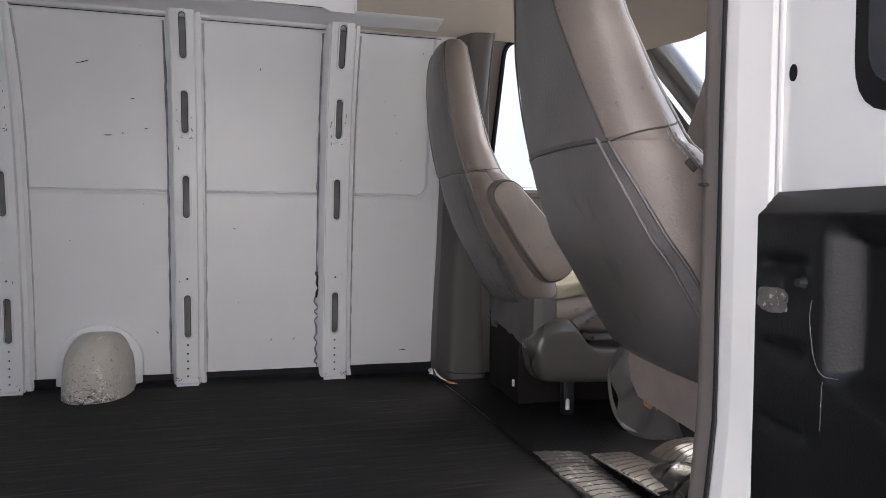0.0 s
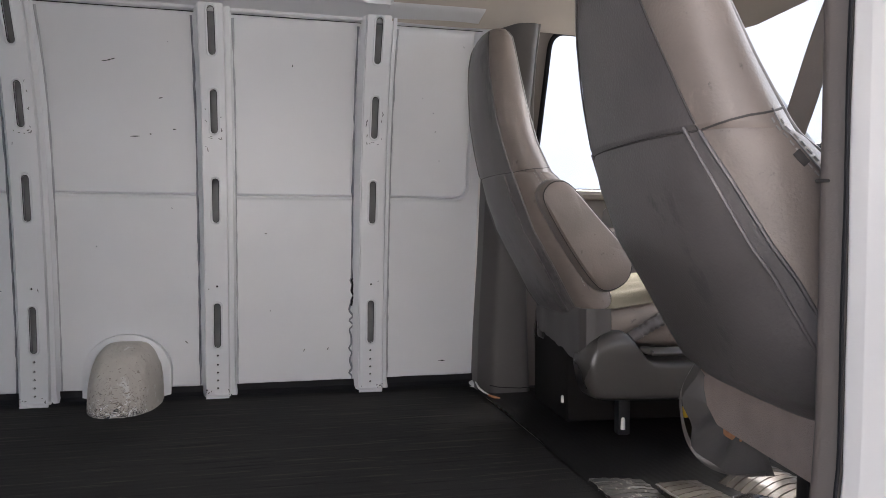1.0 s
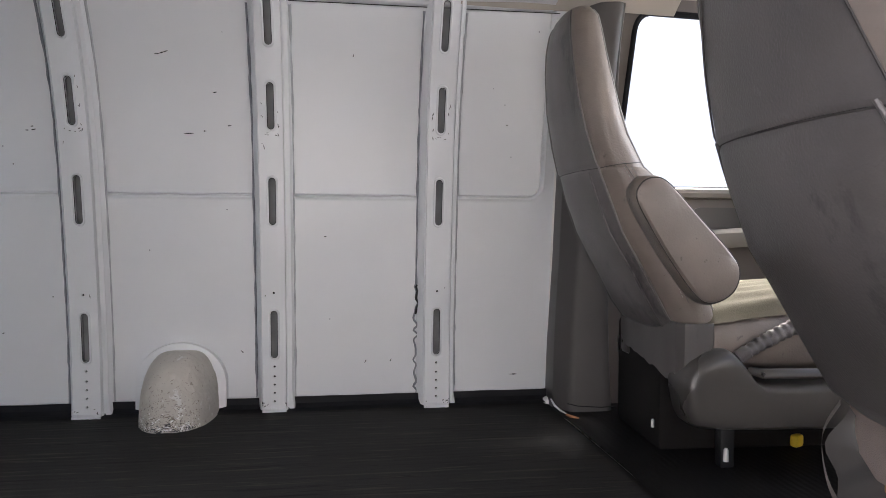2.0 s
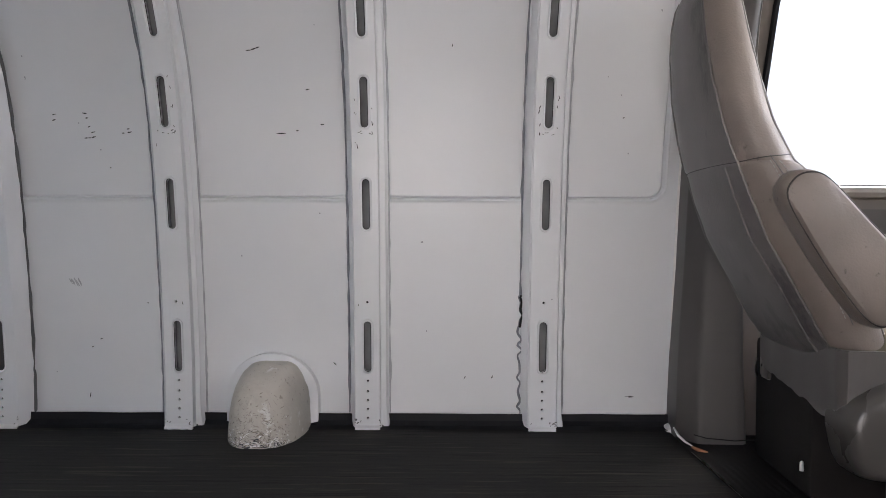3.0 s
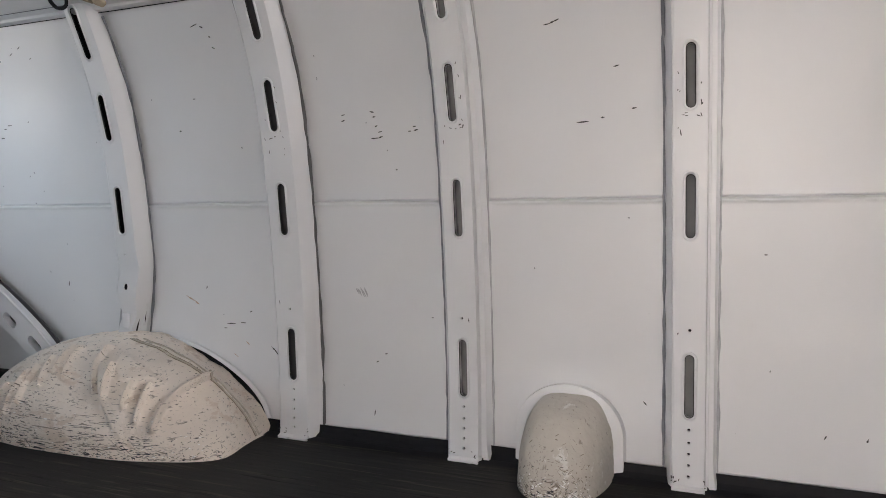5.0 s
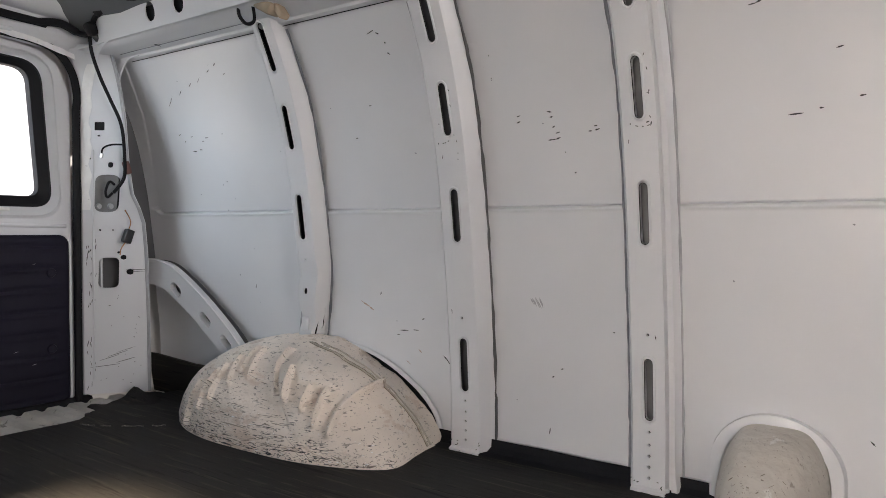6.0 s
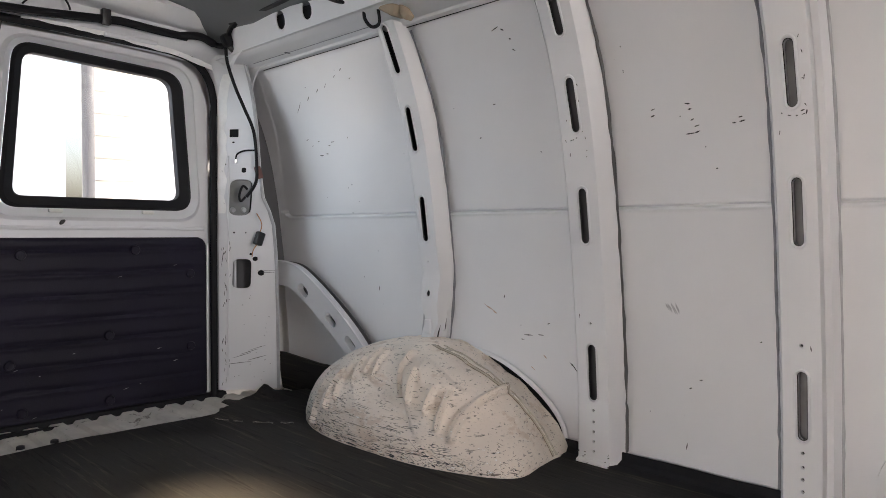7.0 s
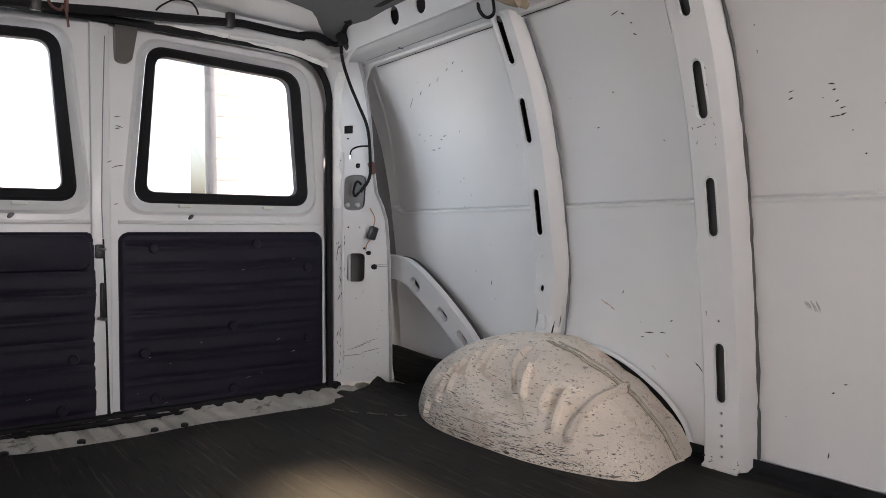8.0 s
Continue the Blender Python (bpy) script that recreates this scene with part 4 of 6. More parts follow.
# pressed ridges as bent lines in the side view, half width, height
RIDGE_LINES = [([(-2.392, 0.020), (-2.394, 0.084), (-2.373, 0.130)], 0.0058, 0.0115), ([(-2.331, 0.070), (-2.336, 0.127), (-2.330, 0.160)], 0.0058, 0.0115), ([(-2.297, 0.098), (-2.307, 0.144), (-2.316, 0.173)], 0.0056, 0.0105),
               ([(-2.251, 0.140), (-2.280, 0.173), (-2.296, 0.193)], 0.0056, 0.0095), ([(-2.246, 0.171), (-2.263, 0.196), (-2.279, 0.213)], 0.0058, 0.0100), ([(-2.205, 0.165), (-2.228, 0.198), (-2.238, 0.213)], 0.0060, 0.0105),
               ([(-2.103, 0.158), (-2.135, 0.193), (-2.145, 0.215)], 0.0078, 0.016), ([(-2.037, 0.132), (-2.072, 0.186)], 0.0078, 0.020), ([(-1.980, 0.118), (-1.988, 0.158)], 0.0074, 0.020), ([(-1.937, 0.088), (-1.942, 0.127), (-1.946, 0.154)], 0.0076, 0.021),
               ([(-1.896, 0.072), (-1.895, 0.109), (-1.886, 0.142), (-1.877, 0.158)], 0.0095, 0.022)]
RIDGES = [(a, b, w, h) for line, w, h in RIDGE_LINES for a, b in zip(line, line[1:])]
PLATEAU = [(-2.107, 0.219), (-2.050, 0.210), (-2.005, 0.196), (-1.958, 0.179), (-1.910, 0.160), (-1.966, 0.162), (-2.028, 0.163), (-2.075, 0.190)]


def arch_pt(f, e, grow=0.0):
    """A place on the arch: f runs round it in plan, e from the floor to its top."""
    front = math.cos(f) > 0
    cf, sf = spow(math.cos(f), 0.55 if front else 0.92), spow(math.sin(f), 0.57 if front else 0.82)
    ce, se = spow(math.cos(e), 0.80 if front else 0.80 + 0.20 * abs(math.cos(f))), spow(math.sin(e), 0.90)
    y = AY - (AB + grow) * sf * ce
    z = (AH + grow) * se
    dx = (AA + grow) * cf * ce * (1.0 if cf > 0 else 1.03)
    if cf > 0:
        # narrower where it meets the wall, swollen at its foot
        w = min(1.0, max(0.0, (y - 2.06) / 0.14))
        dx *= 1 - w * w * (3 - 2 * w) * (1 - float(np.interp(z, [0, 0.023, 0.067, 0.143, 0.181, 0.202, 0.24], [1.0, 0.985, 0.945, 0.80, 0.68, 0.63, 0.6])))
        dx += 0.066 * math.exp(-((f - 0.55) / 0.36) ** 2) * max(0.0, 1 - z / 0.11)
    return Vector((AX + dx, y, z))


def seg_near(px, pz, a, b):
    dx, dz = b[0] - a[0], b[1] - a[1]
    t = min(1.0, max(0.0, ((px - a[0]) * dx + (pz - a[1]) * dz) / (dx * dx + dz * dz)))
    return math.hypot(px - a[0] - t * dx, pz - a[1] - t * dz)


def inside(px, pz, poly):
    hit = False
    for (x0, z0), (x1, z1) in zip(poly, poly[1:] + poly[:1]):
        if (z0 > pz) != (z1 > pz) and px < x0 + (pz - z0) / (z1 - z0) * (x1 - x0):
            hit = not hit
    return hit


def arch_full(f, e):
    p = arch_pt(f, e)
    nrm = Vector(((p.x - AX) / AA, (p.y - AY) / AB, p.z / AH * 1.3)).normalized()
    g = 0.0
    if p.y < 2.09:
        for a, b, w, h in RIDGES:
            if abs(p.x - a[0]) < 0.09:
                g = max(g, 1.25 * h * math.exp(-(seg_near(p.x, p.z, a, b) / (0.78 * w)) ** 2.4))
        if -2.12 < p.x < -1.88 and p.z > 0.14:
            d = min(seg_near(p.x, p.z, a, b) for a, b in zip(PLATEAU, PLATEAU[1:] + PLATEAU[:1]))
            g += 0.008 * min(1.0, d / 0.006) if inside(p.x, p.z, PLATEAU) else 0.0
        # long dent, its steep side towards the front
        steep = -2.075 + (0.153 - p.z) * 1.1
        u = (p.x - steep) / 0.11
        if -1.7 < u < 0.0:
            g -= 0.042 * math.exp(-((p.z - 0.135) / 0.045) ** 2) * (1 - abs(u) / 1.7) * min(1.0, -u / 0.12)
        g -= 0.012 * math.exp(-(((p.x + 2.03) / 0.035) ** 2 + ((p.z - 0.095) / 0.022) ** 2))
        g -= 0.008 * math.exp(-(((p.x + 1.94) / 0.05) ** 2 + ((p.z - 0.045) / 0.02) ** 2))
    g += 0.004 * wob(p, 9) + 0.0025 * wob(p, 24) + 0.0012 * wob(p, 60)
    q = p + nrm * g * min(1.0, (p.z + 0.005) / 0.02)
    if p.z < 0.002:
        q.z = 0.0 - 0.006 + 0.004 * wob(p, 12)
    return q


arch = thing("wheel_arch", (AX, 2.05, 0), label="scuffed cream painted rear wheel arch rising from the floor", category="wheel arch")
part("arch_body", grid(np.linspace(0, math.pi, 380), np.linspace(0, math.pi / 2 * 0.999, 140), arch_full), ARCH, arch)


def seam_f(e):
    return float(np.interp(e, [0.0, 0.03, 0.19, 0.37, 0.60, 0.87, 1.15, 1.35], [0.055, 0.06, 0.085, 0.12, 0.21, 0.39, 0.69, 1.30]))


for off, r, m in ((0.0, 0.0026, TAPE_SEAL), (-0.012, 0.0010, SEAM_BROWN), (-0.05, 0.0022, TAPE_SEAL), (-0.058, 0.0009, SEAM_BROWN), (0.012, 0.0008, SEAM_BROWN)):
    part("seam_flange", tube([arch_full(seam_f(e) * (1 + off * 6), e) + Vector((0.001, -0.001, 0.001)) for e in np.linspace(0.02, 1.33, 60)], [r * (1 + 0.7 * wob((k, 0, off), 0.5)) for k in range(60)], 6), m, arch, "brown stained bead of seam sealer")
lip_c = [(p.x, p.y) for p in spline([(-2.10, 0.222, 0), (-2.040, 0.212, 0), (-1.976, 0.191, 0), (-1.906, 0.155, 0), (-1.847, 0.113, 0), (-1.804, 0.061, 0), (-1.787, -0.004, 0)], 6)]
gap_c = [(p.x, p.y) for p in spline([(-2.12, 0.205, 0), (-2.07, 0.195, 0), (-2.02, 0.165, 0), (-1.950, 0.125, 0), (-1.90, 0.100, 0), (-1.845, 0.055, 0), (-1.808, 0.0, 0)], 6)]
part("wall_lip", tube([Vector((x, skin_y(z) - 0.010, z)) for x, z in lip_c], 0.0065, 8, flat=0.8), WHITE, arch, "white lip of the wall over the arch")
# black ribbon paints the shade inside the open gap
bm = bmesh.new()
rows = [[bm.verts.new((x, skin_y(z) - 0.0045, z)) for x, z in line] for line in (lip_c, gap_c)]
for k in range(len(lip_c) - 1):
    bm.faces.new((rows[0][k], rows[0][k + 1], rows[1][k + 1], rows[1][k]))
part("gap_shade", bm, RUBBER, arch, "black strip for the shade in the open gap beside the arch")

# filler cover
CX, CY, CA, CB, CH = -1.003, 2.215, 0.096, 0.194, 0.173


def cover_pt(f, e):
    cf, sf = spow(math.cos(f), 0.75), spow(math.sin(f), 0.80)
    ce, se = spow(math.cos(e), 0.50), spow(math.sin(e), 0.95)
    p = Vector((CX + CA * cf * ce ** 1.02, CY - CB * sf * ce ** 1.25, CH * se))
    low_ = max(0.0, 1 - p.z / 0.11)
    p += Vector((0, -1, 0.3)) * (0.003 * wob(p, 14) + 0.0022 * wob(p, 38) + 0.0016 * (1 - 2 * abs(wob(p, 26))) ** 3 + low_ * (0.0025 * wob(p, 75) + 0.0015 * wob(p, 130)))
    if p.z < 0.002:
        p.z = -0.006
        p.y += 0.004 * wob(p, 25)
    return p


cover = thing("filler_cover", (CX, 2.1, 0), label="small worn cream painted dome cover beside the ribs", category="cover")
part("cover_dome", grid(np.linspace(0, math.pi, 130), np.linspace(0, math.pi / 2 * 0.999, 70), cover_pt), COVER, cover)
prof = [(-0.118, 0.004), (-0.118, 0.03), (-0.118, 0.07)] + [(-0.118 * math.cos(a), 0.08 + 0.111 * math.sin(a)) for a in np.linspace(0.05, math.pi - 0.05, 22)] + [(0.118, 0.07), (0.118, 0.03), (0.118, 0.004)]
inn = [(u * 0.83, 0.004 + (v - 0.004) * 0.90) for u, v in prof]
bm = bmesh.new()
fr = [[bm.verts.new((CX - 0.004 + u, skin_y(v) - 0.020, v)) for u, v in prof], [bm.verts.new((CX - 0.004 + u, skin_y(v) - 0.024, v)) for u, v in inn], [bm.verts.new((CX - 0.004 + u * 1.03, skin_y(v) - 0.001, v)) for u, v in prof]]
for a, b in ((fr[0], fr[1]), (fr[2], fr[0])):
    for k in range(len(prof) - 1):
        bm.faces.new((a[k], a[k + 1], b[k + 1], b[k]))
part("cover_flange", bm, WHITE, cover, "white welded flange")


def scuffs(fn, centre, count, seed, fs, low, size, mat, owner, slope=1.1, fat=1.0):
    """Fine worn marks on a pressed form, thickest towards its foot."""
    rr = random.Random(seed)
    bm = bmesh.new()
    for _ in range(count):
        f0 = rr.uniform(*fs)
        e0 = rr.expovariate(1 / low) + 0.012
        if e0 > 1.25:
            continue
        n = rr.randint(2, 4)
        df = size * rr.choice((0.5, 0.7, 1.0, 1.6, 3.0)) * rr.uniform(0.5, 1.4) / n
        de = rr.uniform(-slope, slope) * abs(df)
        w = fat * rr.uniform(0.0012, 0.0042) * (0.6 + 0.8 * rr.random() ** 2)
        top, bot = [], []
        for k in range(n + 1):
            f, e = f0 + df * k, e0 + de * k + 0.005 * wob((f0 * 9, k, 0), 0.9)
            wk = w * (0.35 if k in (0, n) else 1.0)
            for lst, ee in ((top, e + wk), (bot, e - wk)):
                p = fn(f, max(0.008, ee))
                lst.append(bm.verts.new(p + (p - centre).normalized() * 0.0010))
        for k in range(n):
            bm.faces.new((top[k], top[k + 1], bot[k + 1], bot[k]))
    return tagged(part("scuff", bm, mat, owner, "dark scuffs"), kind="stuff")


mid_arch = Vector((AX, AY, -0.05))
scuffs(arch_full, mid_arch, 430, 5, (0.95, 2.25), 0.085, 0.009, SCUFF, arch, 0.35)
scuffs(arch_full, mid_arch, 170, 6, (0.30, 2.35), 0.40, 0.009, GRIME, arch, 0.6)
scuffs(arch_full, mid_arch, 90, 7, (0.4, 1.3), 0.06, 0.020, GRIME, arch)
scuffs(arch_full, mid_arch, 90, 25, (0.5, 0.95), 0.05, 0.009, SCUFF, arch, 0.35)
scuffs(arch_full, mid_arch, 60, 26, (0.8, 1.7), 0.62, 0.016, SCUFF, arch, 0.2)
scuffs(arch_full, mid_arch, 210, 12, (1.2, 2.2), 0.26, 0.030, GRIME, arch, 0.12)
scuffs(arch_full, mid_arch, 170, 13, (0.9, 2.2), 0.16, 0.034, SCUFF, arch, 0.10)
scuffs(arch_full, mid_arch, 150, 14, (0.4, 2.2), 0.14, 0.010, TAPE_WHITE, arch, 0.5)
mid_cover = Vector((CX, CY, -0.05))
scuffs(cover_pt, mid_cover, 130, 19, (1.15, 2.05), 0.33, 0.026, GRIME, cover, 1.4, 1.5)
scuffs(cover_pt, mid_cover, 70, 20, (1.2, 1.95), 0.30, 0.016, SCUFF, cover, 1.4, 1.2)
scuffs(cover_pt, mid_cover, 230, 8, (0.95, 2.6), 0.028, 0.032, SCUFF, cover, 0.4, 1.9)
scuffs(cover_pt, mid_cover, 60, 18, (1.1, 2.2), 0.20, 0.024, SCUFF, cover, 0.9, 1.6)
scuffs(cover_pt, mid_cover, 170, 9, (0.8, 2.3), 0.20, 0.030, GRIME, cover, 0.8, 2.0)
scuffs(cover_pt, mid_cover, 170, 15, (0.8, 2.4), 0.07, 0.030, TAPE_WHITE, cover, 0.5, 2.2)


# ---- cab: seats ----
LEVELS = [(0.278, 0.11, 0.18, 0.175), (0.292, 0.08, 0.205, 0.195), (0.33, 0.05, 0.2, 0.204), (0.4, 0.012, 0.175, 0.206), (0.5, -0.045, 0.142, 0.206), (0.57, -0.07, 0.114, 0.203), (0.625, -0.083, 0.056, 0.198), (0.631, -0.082, 0.046, 0.195),
          (0.637, -0.087, 0.041, 0.197), (0.7, -0.102, 0.01, 0.186), (0.78, -0.117, -0.012, 0.172), (0.87, -0.124, -0.03, 0.152), (0.92, -0.124, -0.038, 0.138), (0.955, -0.119, -0.044, 0.122), (0.975, -0.11, -0.054, 0.098), (0.983, -0.1, -0.064, 0.065)]


# the passenger's backrest is fuller at shoulder height and its cross seam sits lower
FULLER = [(0.28, -0.010, 0.0), (0.32, -0.012, 0.003), (0.38, -0.016, 0.006), (0.47, -0.020, 0.010), (0.56, -0.020, 0.016), (0.61, -0.014, 0.022), (0.66, -0.009, 0.016), (0.75, -0.002, 0.0), (0.84, 0.004, -0.014), (0.98, 0.004, -0.012)]


def fuller(z, k):
    return float(np.interp(z, [f[0] for f in FULLER], [f[k] for f in FULLER]))


LEVELS_PASSENGER = [(z - (0.011 if 0.62 < z < 0.64 else 0.0) + (0.014 if z < 0.30 else 0.0), xb + fuller(z, 1), xf + fuller(z, 2), w) for z, xb, xf, w in LEVELS]
# tilt, levels, turn of the corner seam by height, height of the cross seam, rise of that seam along the side
DRIVER_BACK = (0.0, LEVELS, [(0.28, 0.70), (0.50, 0.73), (0.63, 0.74), (0.97, 0.76)], 0.631, 0.012)
PASSENGER_BACK = (2.0, LEVELS_PASSENGER, [(0.28, 0.56), (0.36, 0.575), (0.47, 0.605), (0.62, 0.705), (0.70, 0.755), (0.83, 0.85), (0.97, 0.88)], 0.620, 0.029)


def turn_at(z, shape):
    return float(np.interp(z, [t[0] for t in shape[2]], [t[1] for t in shape[2]]))



def seat_level(z, shape):
    zs = [l[0] for l in shape[1]]
    row = [float(np.interp(z, zs, [l[k] for l in shape[1]])) for k in (1, 2, 3)]
    lean = -math.tan(radians(shape[0])) * (z - 0.45)
    return row[0] + lean, row[1] + lean, row[2]


def corner_line(z, shape, side=-1, turn=0.74, grow=0.0012):
    """The seam that runs down a rear corner of the backrest."""
    xb, xf, w = seat_level(z, shape)
    cx, a = (xb + xf) / 2, (xf - xb) / 2 + grow
    t = math.pi * turn
    return Vector((cx + a * spow(math.cos(t), 0.80), side * (w + grow) * spow(math.sin(t), 0.80), z))


def seat(name, at, shape, label, driver, yaw=0.0):
    s = thing(name, at, label=label, category="seat", group="front seats")
    tilt, levels, _, seam_z, rise = shape
    turn = turn_at(seam_z, shape)
    M = Matrix.Translation(at) @ Matrix.Rotation(radians(yaw), 4, "Z")

    def put(nm, bm, mat, parent, lab=""):
        bmesh.ops.transform(bm, matrix=M, verts=bm.verts)
        return part(nm, bm, mat, parent, lab)
    zs = [l[0] for l in levels]
    fine = sorted(set(zs + [float(z) for z in np.linspace(0.30, 0.97, 40)]))
    low = [z for z in fine if z <= seam_z]
    high = [z for z in fine if z >= seam_z]
    rear = [k / 16 for k in range(17)]
    front = [2 + k / 34 for k in range(35)]

    def skin_at(z, s_):
        tz = turn_at(z, shape)
        a = tz + (2 - 2 * tz) * s_ if s_ <= 1 else -tz + 2 * tz * (s_ - 2)
        side = -1 if math.sin(math.pi * a) > 0 else 1
        p = corner_line(z, shape, side, abs(a if a <= 1 else 2 - a), 0.0)
        crease = 0.0016 * wob((p.y * 6, z * 9, tilt), 1.6) + 0.0012 * wob((p.y * 22, z * 16, tilt), 1.0)
        return p + Vector((crease, 0, 0))
    back = put("backrest", grid(low, front, skin_at), VINYL, s, "taupe grey vinyl backrest sides")
    put("back_panel", grid(low, rear, skin_at), VINYL_DARK, back, "slate grey vinyl back panel")
    put("lower_edge", loft([[skin_at(low[0], a) for a in rear[:-1] + front[:-1]], [skin_at(low[0], 0.5) * 0.2 + skin_at(low[0], 2.5) * 0.8 + Vector((0, 0.01 * math.cos(k), 0.004)) for k in range(50)]], caps=False), VINYL_DARK, back)
    head = put("head_section", grid(high, front, skin_at), VINYL, s, "taupe grey vinyl integrated headrest, creased")
    put("head_back_panel", grid(high, rear, skin_at), VINYL_DARK, head, "slate grey vinyl headrest back")
    put("head_cap", loft([[skin_at(high[-1], a) for a in rear[:-1] + front[:-1]], [Vector((sum(seat_level(high[-1], shape)[:2]) / 2 + 0.004 * math.cos(k), 0.03 * math.sin(k * 0.3), high[-1] + 0.005)) for k in range(50)]], caps=False), VINYL, head)
    seam = [corner_line(seam_z, shape, -1 if a < 1 else 1, abs(a if a <= 1 else 2 - a), 0.0004) for a in [turn + (2 - 2 * turn) * k for k in rear]]
    flank = [turn - 0.44 * k / 12 for k in range(13)]
    left_ = [corner_line(seam_z + rise * (turn - a) / 0.44, shape, -1, a, 0.0004) for a in reversed(flank)]
    right_ = [corner_line(seam_z + rise * (turn - a) / 0.44, shape, 1, a, 0.0004) for a in flank]
    put("cross_seam", tube(left_[:-1] + seam + right_[1:], 0.0009 if driver else 0.0012, 6), STITCH, back)
    for side in (-1, 1):
        put("corner_seam", tube([corner_line(z, shape, side, turn_at(z, shape)) for z in np.linspace(0.30, seam_z, 26)], 0.0024, 6), VINYL_DARK, back)
        put("head_seam", tube([corner_line(z, shape, side, turn_at(z, shape)) for z in np.linspace(seam_z, 0.970, 26)], 0.0024 if driver else 0.0013, 6), VINYL_DARK if driver else STITCH, head)
        put("cover_edge", tube([corner_line(z, shape, side, turn_at(z, shape) + (0.09 if driver else 0.075 - 0.10 * (z - 0.3)), 0.0) for z in np.linspace(0.29, 0.625, 30)], [0.0026] * 30, 8), VINYL_DARK, back)
        put("front_piping", tube([corner_line(z, shape, side, 0.30, 0.001) for z in np.linspace(0.34, 0.970, 44)], 0.0022, 6), PIPING, back)
        welt = 0.515 if driver else 0.445
        put("front_seam", tube([corner_line(z, shape, side, welt, 0.0004) for z in np.linspace(0.36, 0.640, 30)], 0.0010, 6), VINYL_DARK, back)
        bm = bmesh.new()
        for row in (welt - 0.022, welt + 0.022):
            for z in np.arange(0.37, 0.628, 0.0075):
                tube([corner_line(z, shape, side, row, 0.0006), corner_line(z + 0.0048, shape, side, row, 0.0004)], 0.0009, 4, bm=bm)
        tagged(put("stitching", bm, PIPING, back, "pale double stitching"), kind="stuff")
    if not driver:
        p = corner_line(0.590, shape, -1, 0.475, 0.0004)
        put("fabric_tag", box((0.009, 0.0022, 0.017), p, 0.0008, turn=Matrix.Rotation(-0.75, 4, "Y")), STITCH, back, "small dark woven tag")
    # cushion
    secs = []
    for x, z0, z1, w in ((0.14, 0.25, 0.31, 0.18), (0.16, 0.22, 0.330, 0.205), (0.25, 0.21, 0.345, 0.215), (0.40, 0.20, 0.360, 0.22), (0.52, 0.20, 0.363, 0.215), (0.60, 0.21, 0.345, 0.20), (0.63, 0.24, 0.33, 0.18)):
        ring_ = []
        for k in range(36):
            t = math.tau * k / 36
            ring_.append(Vector((x, w * spow(math.cos(t), 0.5), (z0 + z1) / 2 + (z1 - z0) / 2 * spow(math.sin(t), 0.55))))
        secs.append(ring_)
    cushion = put("cushion", loft(secs), VINYL, s, "grey vinyl seat cushion side")
    inset = put("cushion_top", grid(np.linspace(0.13, 0.60, 28), np.linspace(-0.205, 0.205, 48), lambda x, y: Vector((x, y, 0.356 + 0.030 * math.sin((x - 0.16) / 0.5 * 2.2) - 22.0 * y ** 4 + 0.0025 * math.sin(y * 105)))), CLOTH, cushion, "beige cloth with sewn stripes")
    # rear skirt
    if driver:
        way = [(0.150, -0.216), (0.115, -0.219), (0.094, -0.214), (0.084, -0.198), (0.082, -0.15), (0.082, -0.08), (0.082, 0.0), (0.083, 0.06), (0.088, 0.11), (0.092, 0.15)]
        low_edge = [0.215, 0.200, 0.196, 0.194, 0.200, 0.206, 0.218, 0.226, 0.232, 0.238]
        side_way = [(float(np.interp(u, range(10), [w[0] for w in way])), float(np.interp(u, range(10), [w[1] for w in way])), float(np.interp(u, range(10), low_edge))) for u in np.linspace(0, 9, 46)]
        put("rear_skirt", grid(side_way, [(0, 0), (0, 0.33), (0, 0.66), (0, 1), (0.006, 1), (0.006, 0)], lambda w, v: Vector((w[0] + v[0] + 0.004 * wob((w[1], v[1] * 0.2, 1), 14), w[1] + (v[0] if w[0] > 0.09 and w[1] < 0 else 0), w[2] + (0.004 * wob((w[1], 0, 0), 40) + 0.011 * wob((w[1], 4, 0), 17)) * (1 - v[1]) + (0.318 - w[2]) * v[1]))), POST_TRIM, s, "grey vinyl skirt with a torn lower edge")
        shp = spline([(0.082, 0.205, 0), (0.086, 0.165, 0), (0.098, 0.128, 0), (0.125, 0.110, 0), (0.25, 0.104, 0), (0.45, 0.104, 0), (0.60, 0.112, 0), (0.63, 0.15, 0), (0.61, 0.190, 0), (0.50, 0.200, 0), (0.34, 0.198, 0), (0.255, 0.200, 0),
                      (0.225, 0.212, 0), (0.205, 0.240, 0), (0.185, 0.264, 0), (0.165, 0.268, 0), (0.135, 0.262, 0), (0.10, 0.240, 0)], 5, closed=True)
        cen = Vector((0.30, 0.17, 0))
        rings = []
        for sc, yy in ((1.0, -0.165), (1.0, -0.200), (0.988, -0.218), (0.96, -0.232), (0.91, -0.241), (0.82, -0.247), (0.68, -0.250), (0.40, -0.251)):
            rings.append([Vector((cen.x + (p.x - cen.x) * (1 - (1 - sc) * 0.35), yy, cen.y + (p.y - cen.y) * sc)) for p in shp])
        sh = put("side_shield", loft(rings), PLASTIC, s, "glossy grey plastic side shield")
        put("slide_lever", tube([(0.222, -0.226, 0.226), (0.24, -0.245, 0.222), (0.36, -0.250, 0.222), (0.50, -0.245, 0.230)], [0.008, 0.011, 0.011, 0.008], 10, flat=0.8), PLASTIC, sh)
        put("pivot_screw", tube([(0.236, -0.254, 0.224), (0.236, -0.259, 0.224)], [0.004, 0.003], 8), BLACK, sh)
        pts, rad = [], []
